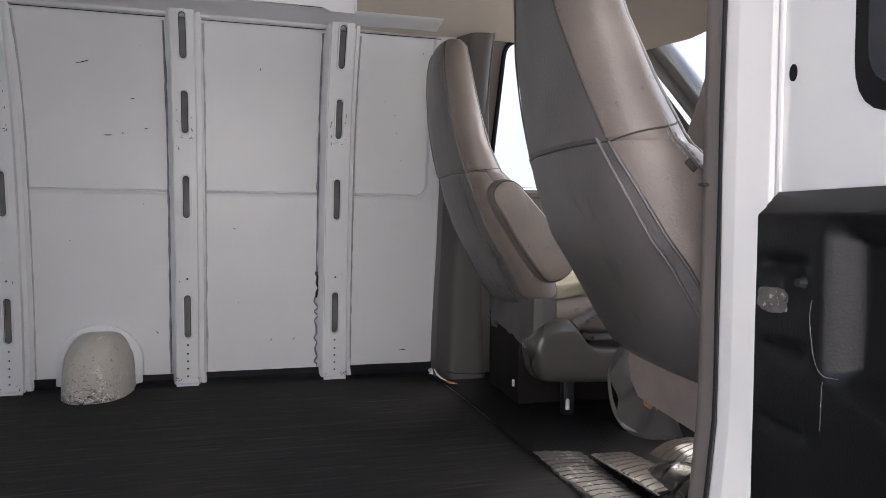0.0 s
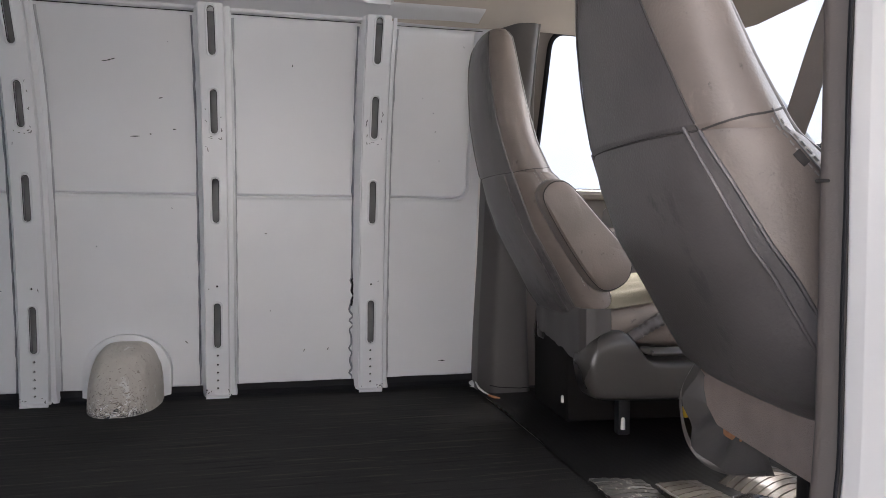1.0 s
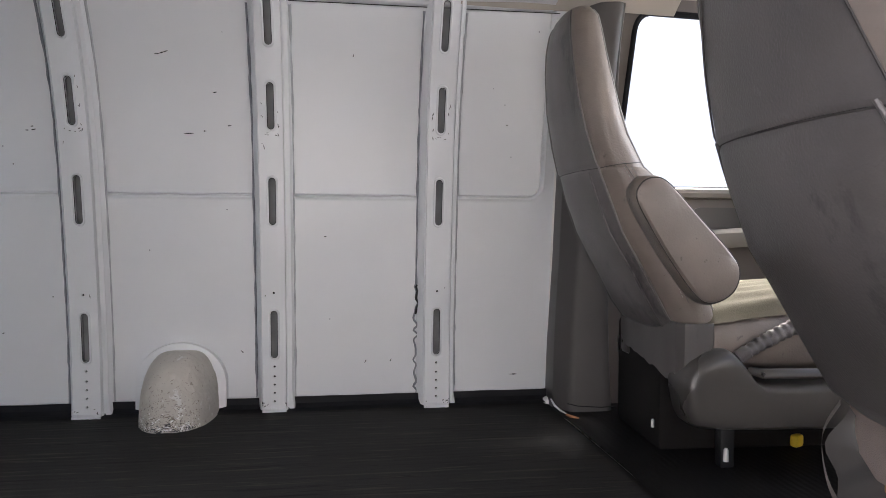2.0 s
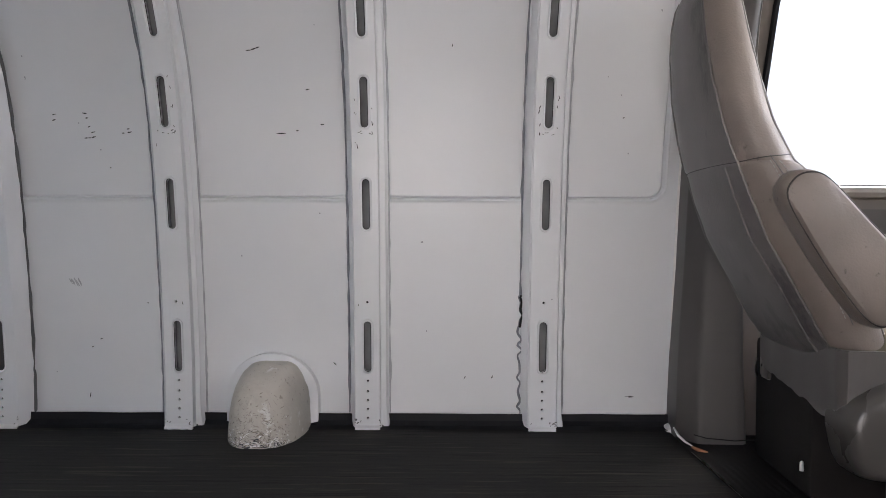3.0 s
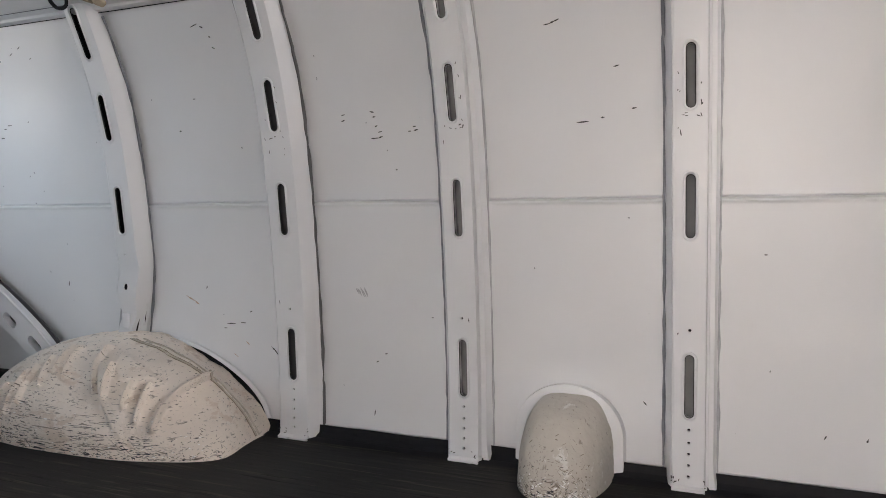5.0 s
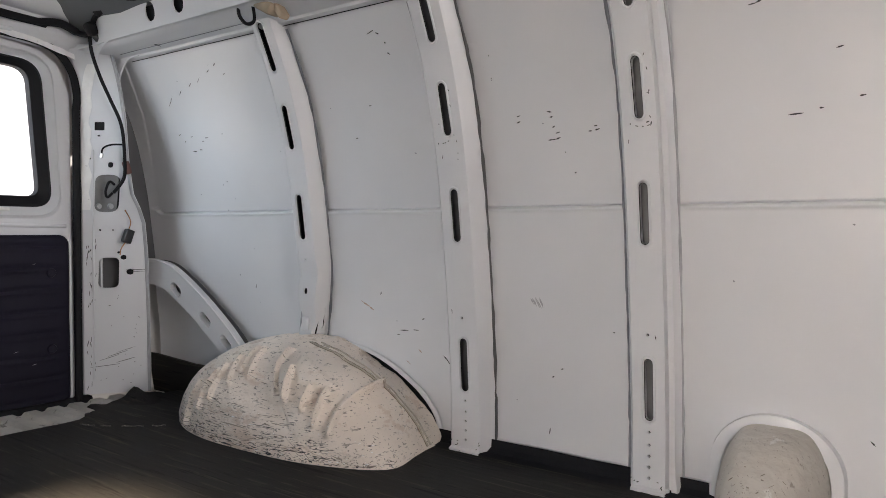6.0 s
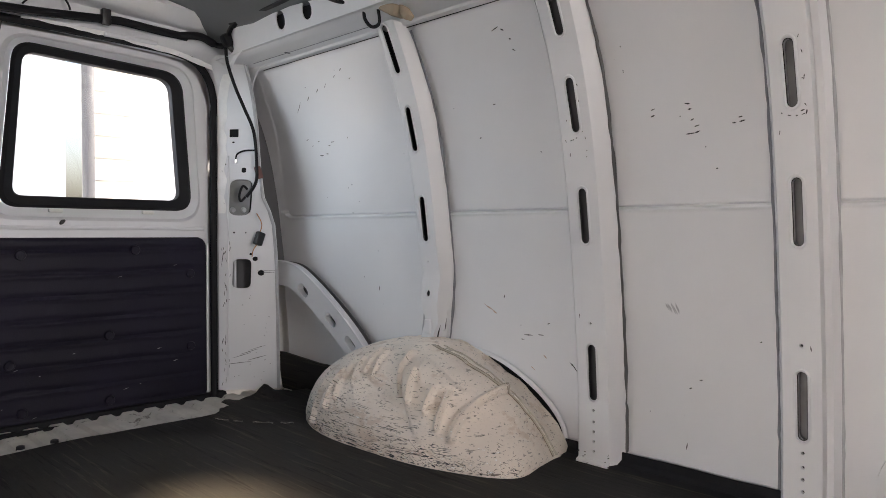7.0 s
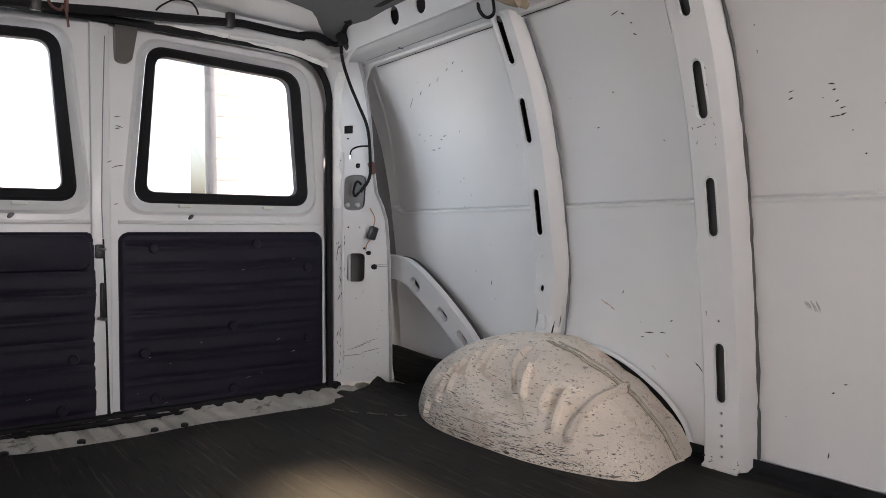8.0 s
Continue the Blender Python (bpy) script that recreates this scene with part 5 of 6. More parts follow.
        for k in range(90):
            t = k / 89
            pts.append((0.195 + 0.175 * t, -0.232 - 0.01 * t, 0.252 + 0.085 * t + 0.03 * t * (1 - t)))
            rad.append((0.013 + 0.005 * t) + (0.0013 * math.sin(k * 0.92) if 0.12 < t < 0.62 else 0.001))
        put("ribbed_lever", tube(pts, rad, 12, flat=0.8), VINYL_DARK, s, "ribbed grey recline lever sleeve")
        # folded-up armrest
        arm = spline([(-0.031, 0.570, 0), (-0.022, 0.600, 0), (0.004, 0.612, 0), (0.036, 0.600, 0), (0.100, 0.532, 0), (0.165, 0.462, 0), (0.186, 0.425, 0), (0.176, 0.385, 0), (0.142, 0.362, 0), (0.105, 0.366, 0), (0.055, 0.425, 0), (0.0, 0.510, 0)], 5, closed=True)
        ac = Vector((0.078, 0.48, 0))
        rings = [[Vector((ac.x + (p.x - ac.x) * sc, yy, ac.y + (p.y - ac.y) * sc)) for p in arm] for sc, yy in ((0.90, -0.206), (0.985, -0.211), (1.0, -0.219), (1.0, -0.242), (0.985, -0.253), (0.94, -0.262), (0.86, -0.266), (0.4, -0.268))]
        ar = put("armrest", loft(rings), VINYL, s, "folded-up grey vinyl armrest")
        put("armrest_seam", tube([Vector((ac.x + (p.x - ac.x) * 0.955, -0.2605, ac.y + (p.y - ac.y) * 0.955)) for p in arm], 0.0014, 5, closed=True), STITCH, ar)
        put("riser", box((0.46, 0.28, 0.27), (0.345, 0.100, 0.14), 0.012), SHADED_STEEL, s, "black steel seat riser")
        put("riser_leg", box((0.032, 0.03, 0.10), (0.215, -0.148, 0.055), 0.006), BLACK, s)
        put("bolt_cap", tube([(0.208, -0.168, 0.022), (0.208, -0.168, 0.046), (0.208, -0.168, 0.050)], [0.0055, 0.0050, 0.003], 10), WHITE_PLASTIC, s, "white bolt cap")
        put("bolt_cap", tube([(0.112, -0.012, 0.052), (0.112, -0.012, 0.068), (0.112, -0.012, 0.071)], [0.004, 0.0038, 0.002], 10), WHITE_PLASTIC, s, "white bolt cap")
        put("belt_anchor", box((0.03, 0.05, 0.12), (0.12, 0.17, 0.25), 0.012), PLASTIC, s)
    else:
        sk = rounded([(-0.205, 0.222), (0.125, 0.228), (0.186, 0.262), (0.186, 0.355), (-0.205, 0.355)], [0.01, 0.02, 0.03, 0.02, 0.02], 4)
        put("rear_skirt", slab([Vector((0.098 + 0.06 * max(0, p.x - 0.05), p.x, p.y)) for p in sk], (0.02, 0, 0)), CARPET, s, "taupe carpeted seat skirt")
        flap = spline([(0.086, 0.172, 0.305), (0.076, 0.192, 0.262), (0.076, 0.188, 0.218), (0.078, 0.164, 0.184), (0.085, 0.120, 0.168), (0.100, 0.066, 0.172), (0.118, 0.02, 0.188)], 4)
        bm = grid(np.linspace(0, 0.035, 4), list(range(len(flap))), lambda d, k: flap[k] + Vector((0.5 * d, 0.86 * d, 0.0)))
        put("torn_flap", bm, TRIM, s, "torn hanging flap of carpet")
        bm = grid(list(range(len(flap))), np.linspace(0, 1, 6), lambda k, v: flap[k].lerp(Vector((0.112, 0.02 + 0.150 * (1 - k / (len(flap) - 1)), 0.245)), v) + Vector((0.010 + 0.006 * math.sin(k * 0.9 + v * 3), 0, 0)))
        put("torn_lining", bm, POST_TRIM, s, "brown torn lining under the seat")
        put("rusty_bracket", box((0.03, 0.07, 0.020), (0.125, 0.105, 0.222), 0.004), RUST, s, "rusty bracket")
        put("riser", box((0.34, 0.30, 0.20), (0.42, -0.02, 0.12), 0.012), BLACK, s, "black steel seat riser")
        for yy in (-0.16, 0.13):
            put("riser_leg", box((0.04, 0.03, 0.24), (0.26, yy, 0.125), 0.006), BLACK, s)
    return s


seat("driver_seat", (0.015, 1.755, 0.0), DRIVER_BACK, "grey vinyl high-back driver seat with armrest folded up", True, -3.0)
seat("passenger_seat", (-0.078, 0.842, -0.012), PASSENGER_BACK, "worn grey vinyl high-back passenger seat, reclined", False, -7.0)

# seat belt of the passenger seat
belt = thing("seat_belt", (-0.06, 0.58, 0.8), label="brown-grey webbing seat belt hanging by the pillar", category="seat belt")
bm = bmesh.new()
b0 = spline([(0.165, 0.70, 1.09), (0.112, 0.745, 0.92), (0.064, 0.775, 0.77), (0.026, 0.785, 0.645), (-0.006, 0.80, 0.54)], 6)
rows = [[bm.verts.new(p + Vector((dx, dy, 0))) for dx, dy in ((-0.015, 0.004), (0.016, -0.004), (0.016, -0.006), (-0.015, 0.002))] for p in b0]
for a, b in zip(rows, rows[1:]):
    for k in range(4):
        bm.faces.new((a[k], a[(k + 1) % 4], b[(k + 1) % 4], b[k]))
part("webbing", bm, TRIM, belt)
part("anchor_cover", box((0.05, 0.03, 0.06), (0.168, 0.695, 1.10), 0.01), PLASTIC, belt)

# ---- cab: pillars, doors, dash ----
# driver's B-pillar trim
secs = []
for z in np.linspace(-0.004, 1.058, 30):
    y = rib_y(z) - 0.03 - 0.012 * max(0, 0.25 - z) * 4
    w = 0.165 - 0.045 * z
    near = 0.010 * min(1.0, max(0.0, (z - 0.02) / 0.4)) + 0.006
    secs.append([Vector((p.x, p.y, z)) for p in rounded([(0.016 + near, y + 0.11), (0.004 + near, y - 0.02), (0.034 + near, y - 0.085), (w - 0.012, y - 0.10), (w + 0.01, y - 0.03), (w + 0.01, y + 0.11)], [0.01, 0.02, 0.03, 0.025, 0.02, 0.01], 4)])
bp = part("pillar_trim_driver", loft(secs), POST_TRIM)
tagged(bp, "grey moulded plastic pillar trim beside the driver seat", "pillar trim", kind="structure")
part("torn_edge", tube([(0.000, 2.110, 0.030), (0.003, 2.085, 0.018), (0.008, 2.050, 0.013), (0.016, 2.022, 0.011)], [0.002, 0.0034, 0.003, 0.0015], 7), TAPE_WHITE, bp, "torn white backing at the trim foot")
part("torn_edge", tube([(0.014, 2.018, 0.010), (0.024, 2.000, 0.008), (0.040, 1.990, 0.007)], [0.003, 0.0048, 0.002], 7), RUST, bp, "torn rust-brown backing")
part("foot_line", tube([(0.016, 2.015, 0.040), (0.040, 2.001, 0.036), (0.10, 1.988, 0.034), (0.150, 1.99, 0.036)], 0.0014, 6), RUBBER, bp, "dark joint above the trim foot")
part("foam_scrap", loft([[Vector((0.150 + 0.010 * math.cos(a) * r, 1.975, z + 0.004 * math.sin(a))) for a in np.linspace(0, math.tau, 9)[:-1]] for z, r in ((0.180, 0.5), (0.192, 1.2), (0.208, 1.3), (0.226, 0.9), (0.242, 0.3))]), TAPE_WHITE, bp, "pale torn foam scrap")

# belt webbing beside the driver seat
belt2 = thing("seat_belt", (0.10, 2.0, 0.8), label="pale grey webbing seat belt beside the driver seat", category="seat belt")
bm = bmesh.new()
b0 = spline([(0.135, 1.985, 1.085), (0.118, 1.98, 0.95), (0.112, 1.975, 0.80), (0.120, 1.97, 0.62)], 6)
rows = [[bm.verts.new(p + Vector((dx, dy, 0))) for dx, dy in ((-0.012, 0.018), (0.012, -0.014), (0.013, -0.013), (-0.011, 0.019))] for p in b0]
for a, b in zip(rows, rows[1:]):
    for k in range(4):
        bm.faces.new((a[k], a[(k + 1) % 4], b[(k + 1) % 4], b[k]))
part("webbing", bm, PIPING, belt2)


def cab_door(side, label):
    """Front door seen from inside: trim with armrest, window frame, pane."""
    Y = 2.145 if side > 0 else 0.335
    d = thing("front_door", (0.7, Y, 0.0), label=label, category="door", group="front doors")

    def P(x, z, inset=0.0):
        return Vector((x, Y - side * (inset + 0.30 * max(0.0, z - 0.62) ** 1.15), z))
    out = rounded([(0.130, -0.12), (1.18, -0.12), (1.18, 0.63), (0.62, 1.11), (0.140, 1.115)], [0.03, 0.05, 0.1, 0.08, 0.06], 6)
    inn = rounded([(0.190, 0.618), (1.07, 0.618), (1.03, 0.66), (0.590, 1.070), (0.200, 1.080)], [0.02, 0.02, 0.03, 0.06, 0.05], 6)
    hole = [(p.x, p.y) for p in inn]
    ol = []
    for i, p in enumerate(out):
        q = out[(i + 1) % len(out)]
        for k in range(4):
            ol.append(((p + (q - p) * k / 4).x, (p + (q - p) * k / 4).y))
    part("door_frame", holed(ol, [hole], lambda u, v, dd: P(u, v, 0) + Vector((0, side * dd, 0)), 0.03), TRIM, d)
    part("window_seal", tube([P(p.x, p.y, 0.002) for p in inn], 0.008, 6, closed=True), RUBBER, d)
    pane = part("pane", slab([P(p.x, p.y) + Vector((0, side * 0.02, 0)) for p in inn], (0, side * 0.004, 0)), GLASS, d, "clear glass pane", smooth=False)
    pane.visible_shadow = False
    part("trim_panel", slab([P(p.x, p.y, 0.022) for p in rounded([(0.158, -0.09), (1.22, -0.09), (1.22, 0.60), (0.158, 0.60)], 0.02, 5)], (0, side * 0.02, 0)), TRIM, d, "dark taupe door trim")
    part("pull_recess", slab([P(p.x, p.y, 0.0245) for p in rounded([(0.42, 0.505), (1.0, 0.505), (1.0, 0.565), (0.42, 0.565)], 0.02, 4)], (0, side * 0.003, 0)), PLASTIC, d, "dark recess above the armrest")
    part("armrest", loft([[Vector((x, Y - side * (0.03 + a * 0.055), 0.47 + 0.02 * math.sin((x - 0.4) * 3) + b * 0.028)) for a, b in ((0, -1), (0.8, -0.9), (1, -0.3), (1, 0.6), (0.7, 1), (0, 1))] for x in np.linspace(0.42, 1.05, 10)]), DOOR_BEIGE, d)
    part("sill_ledge", tube([P(x, 0.605, 0.03) for x in np.linspace(0.2, 1.2, 12)], 0.016, 8), DOOR_BEIGE, d)
    return d


cab_door(1, "grey and beige driver door with closed window")
cab_door(-1, "grey and beige passenger door with closed window")

# headliner
hl = part("headliner", grid(np.linspace(-0.30, 0.62, 18), np.linspace(0.42, 2.10, 30), lambda x, y: Vector((x, y, 1.300 - 0.180 * abs((y - 1.26) / 0.80) ** 2.6 - 0.03 * max(0, x - 0.6) ** 2))), HEADLINER)
tagged(hl, "beige fabric cab headliner", "ceiling", kind="structure")
part("headliner_edge", tube([(-0.298, y, 1.300 - 0.180 * abs((y - 1.26) / 0.80) ** 2.6) for y in np.linspace(0.45, 2.05, 30)], 0.010, 6), HEADLINER, hl)
part("trim_joint", tube([(0.006, y, 1.298 - 0.180 * abs((y - 1.26) / 0.80) ** 2.6) for y in np.linspace(1.5, 2.06, 16)], 0.002, 6), STITCH, hl)
cant = part("cant_trim", grid(np.linspace(-0.29, 0.30, 14), [(2.015, 1.072), (1.985, 1.094), (1.93, 1.13), (1.86, 1.18)], lambda x, s: Vector((x, s[0], s[1] + 0.004 * wob((x, 0, 0), 5)))), HEADLINER)
tagged(cant, "beige trim where headliner meets the wall", "trim", kind="structure")

dsill = part("cab_sill_driver", box((1.9, 0.06, 0.55), (0.95, 2.20, -0.26), 0.02), WHITE_CLEAN)
tagged(dsill, "white rocker panel under the driver door", "panel", kind="structure")
dpost = part("body_post_driver", box((0.16, 0.06, 1.5), (0.085, 2.298, 0.42), 0.02), WHITE_CLEAN)
tagged(dpost, "white body post behind the driver door", "pillar", kind="structure")

# sun visor
vis = thing("sun_visor", (0.50, 1.74, 1.08), label="beige folded sun visor under the headliner", category="sun visor", group="sun visors")
vo = rounded([(0, -0.42), (0.17, -0.42), (0.19, 0.0), (0.16, 0.24), (0, 0.24)], [0.03, 0.06, 0.08, 0.05, 0.03], 5)
bm = slab([Vector((0.36 + p.x, 1.57 + p.y, 1.096 - p.x * 0.40)) for p in vo], (0.004, 0, -0.018))
part("visor_board", bm, HEADLINER, vis)
part("visor_rod", tube([(0.375, 1.20, 1.093), (0.375, 1.86, 1.093)], 0.005, 6), PLASTIC, vis)

# windscreen frame, dash, wheel, bonnet
def front_post(side):
    y = 2.07 if side > 0 else 0.41
    pts = [(0.59, y - side * 0.13, 1.15), (0.74, y - side * 0.10, 1.045), (0.94, y - side * 0.06, 0.875), (1.20, y - side * 0.03, 0.62)]
    return tube(spline(pts, 5), 0.072, 14, flat=0.7)


for side in (1, -1):
    ap = part("a_pillar", front_post(side), PLASTIC)
    tagged(ap, "grey plastic trimmed windscreen pillar", "pillar", group="windscreen pillars", kind="structure")
dash = thing("dashboard", (1.25, MID, 0.5), label="grey moulded plastic dashboard under the windscreen", category="dashboard")
part("dash_top", loft([[Vector((x, y, z)) for x, z in ((1.02, 0.30), (1.00, 0.52), (1.03, 0.60), (1.10, 0.635), (1.40, 0.62), (1.55, 0.58), (1.55, 0.30))] for y in np.linspace(0.40, 2.08, 12)]), PLASTIC, dash)
part("instrument_hood", loft([[Vector((1.04 + 0.16 * k, 1.72 + 0.17 * math.cos(a), 0.60 + 0.075 * math.sin(a))) for a in np.linspace(0, math.pi, 12)] for k in (0, 1)]), BLACK, dash)
wheel = thing("steering_wheel", (0.78, 1.72, 0.60), label="black plastic steering wheel", category="steering wheel")
tiltm = Matrix.Translation((0.80, 1.72, 0.57)) @ Matrix.Rotation(radians(-62), 4, "Y")
part("rim", tube([tiltm @ Vector((0.185 * math.cos(a), 0.185 * math.sin(a), 0)) for a in np.linspace(0, math.tau, 40)[:-1]], 0.014, 10, closed=True), BLACK, wheel)
for a in (0.2, 2.94, 4.71):
    part("spoke", tube([tiltm @ Vector((0.18 * math.cos(a), 0.18 * math.sin(a), 0)), tiltm @ Vector((0, 0, -0.03))], 0.014, 8), BLACK, wheel)
part("hub", tube([tiltm @ Vector((0, 0, 0.0)), tiltm @ Vector((0, 0, -0.05)), tiltm @ Vector((0, 0, -0.20))], [0.05, 0.055, 0.03], 14), BLACK, wheel)
scr = part("windscreen", slab([Vector((0.57, 0.52, 1.15)), Vector((0.57, 1.96, 1.15)), Vector((1.18, 2.06, 0.62)), Vector((1.18, 0.42, 0.62))], (0.004, 0, 0.003)), GLASS, None, "", False)
tagged(scr, "clear laminated windscreen", "windscreen", kind="structure")
scr.visible_shadow = False
hood = part("bonnet", loft([[Vector((x, y, z)) for x, z in ((1.36, 0.60), (1.75, 0.50), (2.05, 0.36), (2.12, 0.10), (2.12, -0.4), (1.36, -0.4))] for y in np.linspace(0.34, 2.14, 8)]), WHITE_CLEAN)
tagged(hood, "white painted bonnet of the van", "bonnet", kind="structure")
fw = part("firewall", box((0.04, 1.8, 0.75), (1.33, 1.24, 0.24), 0.01), CAB_MAT)
tagged(fw, "dark cab firewall", "wall", kind="structure")

# cab floor with loose ribbed vinyl
cf = part("floor_cab", grid(spread(0.004, 1.35, 0.02), spread(0.34, 2.12, 0.02), lambda x, y: Vector((x, y, 0.004 + 0.010 * max(0, wob((x, y, 3), 3.5)) - 0.012 * max(0, x - 0.9)))), CAB_MAT)
tagged(cf, "dark ribbed vinyl cab floor covering", "floor", kind="structure")


def sheet(a, b, c, d, hump, seed, grooves=11, rough=0.0015, lip=0.0):
    """A loose piece of ribbed matting between four corners, bent up along its middle, with cut grooves."""
    a, b, c, d = (Vector((*p, 0.006)) for p in (a, b, c, d))
    vs = sorted(v for k in range(grooves) for v in ((k + 0.02) / grooves, (k + 0.12) / grooves, (k + 0.20) / grooves, (k + 0.60) / grooves))

    def fn(u, v):
        p = (a * (1 - u) + b * u) * (1 - v) + (d * (1 - u) + c * u) * v
        z = hump * math.sin(math.pi * min(1, max(0, u))) ** 0.7 * (0.55 + 0.45 * math.sin(math.pi * v)) + lip * (1 - u) ** 2 + rough * wob((p.x, p.y, seed), 14)
        edge = 0.006 * wob((u * 3, v * 7, seed), 3)
        ph = (v * grooves) % 1
        return p + Vector((edge, edge * 0.7, max(0.0, z) - (0.0050 if 0.08 < ph < 0.16 else 0)))
    bm = grid(list(np.linspace(0, 1, 22)), vs, fn)
    rim = bmesh.ops.extrude_edge_only(bm, edges=[e for e in bm.edges if e.is_boundary])
    bmesh.ops.translate(bm, vec=(0, 0, -0.006), verts=[v for v in rim["geom"] if isinstance(v, bmesh.types.BMVert)])
    return bm


loose = thing("loose_mat", (0.2, 1.15, 0), label="crumpled ribbed vinyl mat lying on the cab floor", category="floor mat")
part("mat_piece", sheet((0.095, 1.215), (0.215, 1.275), (0.245, 1.06), (0.105, 0.985), 0.013, 1, lip=0.024), LOOSE, loose)
part("torn_rim", tube([Vector((0.0935 + 0.010 * t + 0.0015 * wob((t, 0, 0), 9), 1.215 - 0.230 * t, 0.0285 + 0.002 * wob((t, 2, 0), 12))) for t in np.linspace(0, 1, 26)], [0.0015 + 0.0012 * abs(wob((k, 0, 3), 0.8)) for k in range(26)], 6), PIPING, loose, "pale torn rim of the matting")
part("mat_piece", sheet((0.012, 1.33), (0.112, 1.30), (0.100, 1.03), (0.0, 1.02), 0.004, 2, 14), WORN_DARK, loose)
part("mat_piece", sheet((0.252, 1.255), (0.420, 1.330), (0.42, 1.08), (0.262, 1.045), 0.022, 3), LOOSE, loose)
part("mat_fold", sheet((0.135, 1.105), (0.262, 1.135), (0.268, 0.975), (0.125, 0.945), 0.052, 4, 3), FOLD, loose, "soft glossy black fold of matting")
tag = thing("yellow_tag", (0.452, 1.690, 0.006), label="crumpled yellow plastic tag on the cab floor", category="tag")
part("tag_body", box((0.032, 0.022, 0.030), (0.455, 1.690, 0.022), 0.008, turn=Matrix.Rotation(0.5, 4, "Z")), YELLOW, tag)

# passenger's B-pillar with the open side door
secs = []
for z in np.linspace(-0.02, 1.20, 26):
    f = 0.030 * max(0, 0.30 - z) / 0.3
    y = 0.600 - 0.06 * max(0, z - 0.75)
    secs.append([Vector((p.x, p.y, z)) for p in rounded([(-0.106 - f, y - 0.005), (-0.068 - f, y + 0.030), (0.02, y + 0.02), (0.02, y - 0.022), (-0.090 - f, y - 0.026)], 0.008, 3)])
pp = part("pillar_trim_passenger", loft(secs), TRIM)
tagged(pp, "grey moulded plastic pillar trim beside the side door", "pillar trim", kind="structure")
part("trim_joint", box((0.018, 0.012, 0.003), (-0.098, 0.594, 0.552), 0.001), STITCH, pp)
secs = []
for z in np.linspace(-0.30, 1.25, 30):
    wv = 0.003 * wob((z, 0, 0), 6)
    f = 0.030 * max(0, 0.30 - z) / 0.3
    y = -0.06 * max(0, z - 0.75)
    secs.append([Vector((p.x, p.y + y, z)) for p in rounded([(-0.104 - f, 0.562 + wv), (-0.100 - f, 0.545), (-0.086 - f * 0.5, 0.512), (-0.072, 0.502), (-0.056, 0.468), (-0.02, 0.455), (0.03, 0.545), (0.02, 0.572), (-0.085 - f, 0.572)], [0.004, 0.006, 0.006, 0.008, 0.008, 0.01, 0.01, 0.004, 0.004], 3)])
jam = part("door_jamb", loft(secs), WHITE_CLEAN)
tagged(jam, "glossy white painted door jamb of the side opening", "door jamb", kind="structure")
part("jamb_seam", tube([(-0.1055 - 0.030 * max(0, 0.30 - z) / 0.3, 0.564 + 0.002 * wob((z, 1, 0), 6) - 0.06 * max(0, z - 0.75), z) for z in np.linspace(-0.02, 1.2, 40)], 0.0020, 6), RUBBER, jam)

ppost = part("body_post_passenger", box((0.16, 0.10, 1.5), (0.085, 0.345, 0.42), 0.02), WHITE_CLEAN)
tagged(ppost, "white body post behind the passenger door", "pillar", kind="structure")
side_door = thing("side_door", (-0.16, 0.20, 0.3), label="open white side cargo door with black trim and window", category="door")
# the leaf stands open, square to the wall; u runs outward from its hinge edge
HX, HY = -0.154, 0.425


def leaf(u, z, off=0.0):
    return Vector((HX - off - 0.10 * u, HY - u, z))


lo = [(0.0, -0.25), (0.72, -0.25), (0.72, 1.10), (0.0, 1.10)]
wo = [(p.x, p.y) for p in rounded([(0.092, 0.588), (0.56, 0.588), (0.54, 0.98), (0.090, 0.98)], 0.045, 6)]
wi = [(p.x, p.y) for p in rounded([(0.110, 0.606), (0.54, 0.606), (0.52, 0.96), (0.108, 0.96)], 0.034, 6)]
part("leaf", holed(lo, [wo], lambda u, v, d: leaf(u, v, -d), 0.03), WHITE_CLEAN, side_door)
bm = ring([leaf(u, v, 0.001) for u, v in wo], [leaf(u, v, 0.006) for u, v in wi])
ring([leaf(u, v, 0.006) for u, v in wi], [leaf(u, v, -0.03) for u, v in wi], bm)
part("window_gasket", bm, RUBBER, side_door, "black rubber window gasket")
pn = part("pane", slab([leaf(u, v, -0.012) for u, v in wo], (0.004, 0, 0)), GLASS, side_door, "clear glass pane", smooth=False)
pn.visible_shadow = False
# flush black disc paints the shade of an open hole
part("hole_shade_disc", slab([leaf(u, v, 0.0012) for u, v in [(0.022 + 0.0046 * math.cos(a), 0.6365 + 0.0072 * math.sin(a)) for a in np.linspace(0, math.tau, 21)[:-1]]], (0.003, 0, 0)), RUBBER, side_door, "black disc for the shade in a hole")
part("edge_bead", tube([leaf(0.009, z, 0.002) for z in np.linspace(0.53, 1.1, 12)], 0.0025, 6), WHITE_CLEAN, side_door)
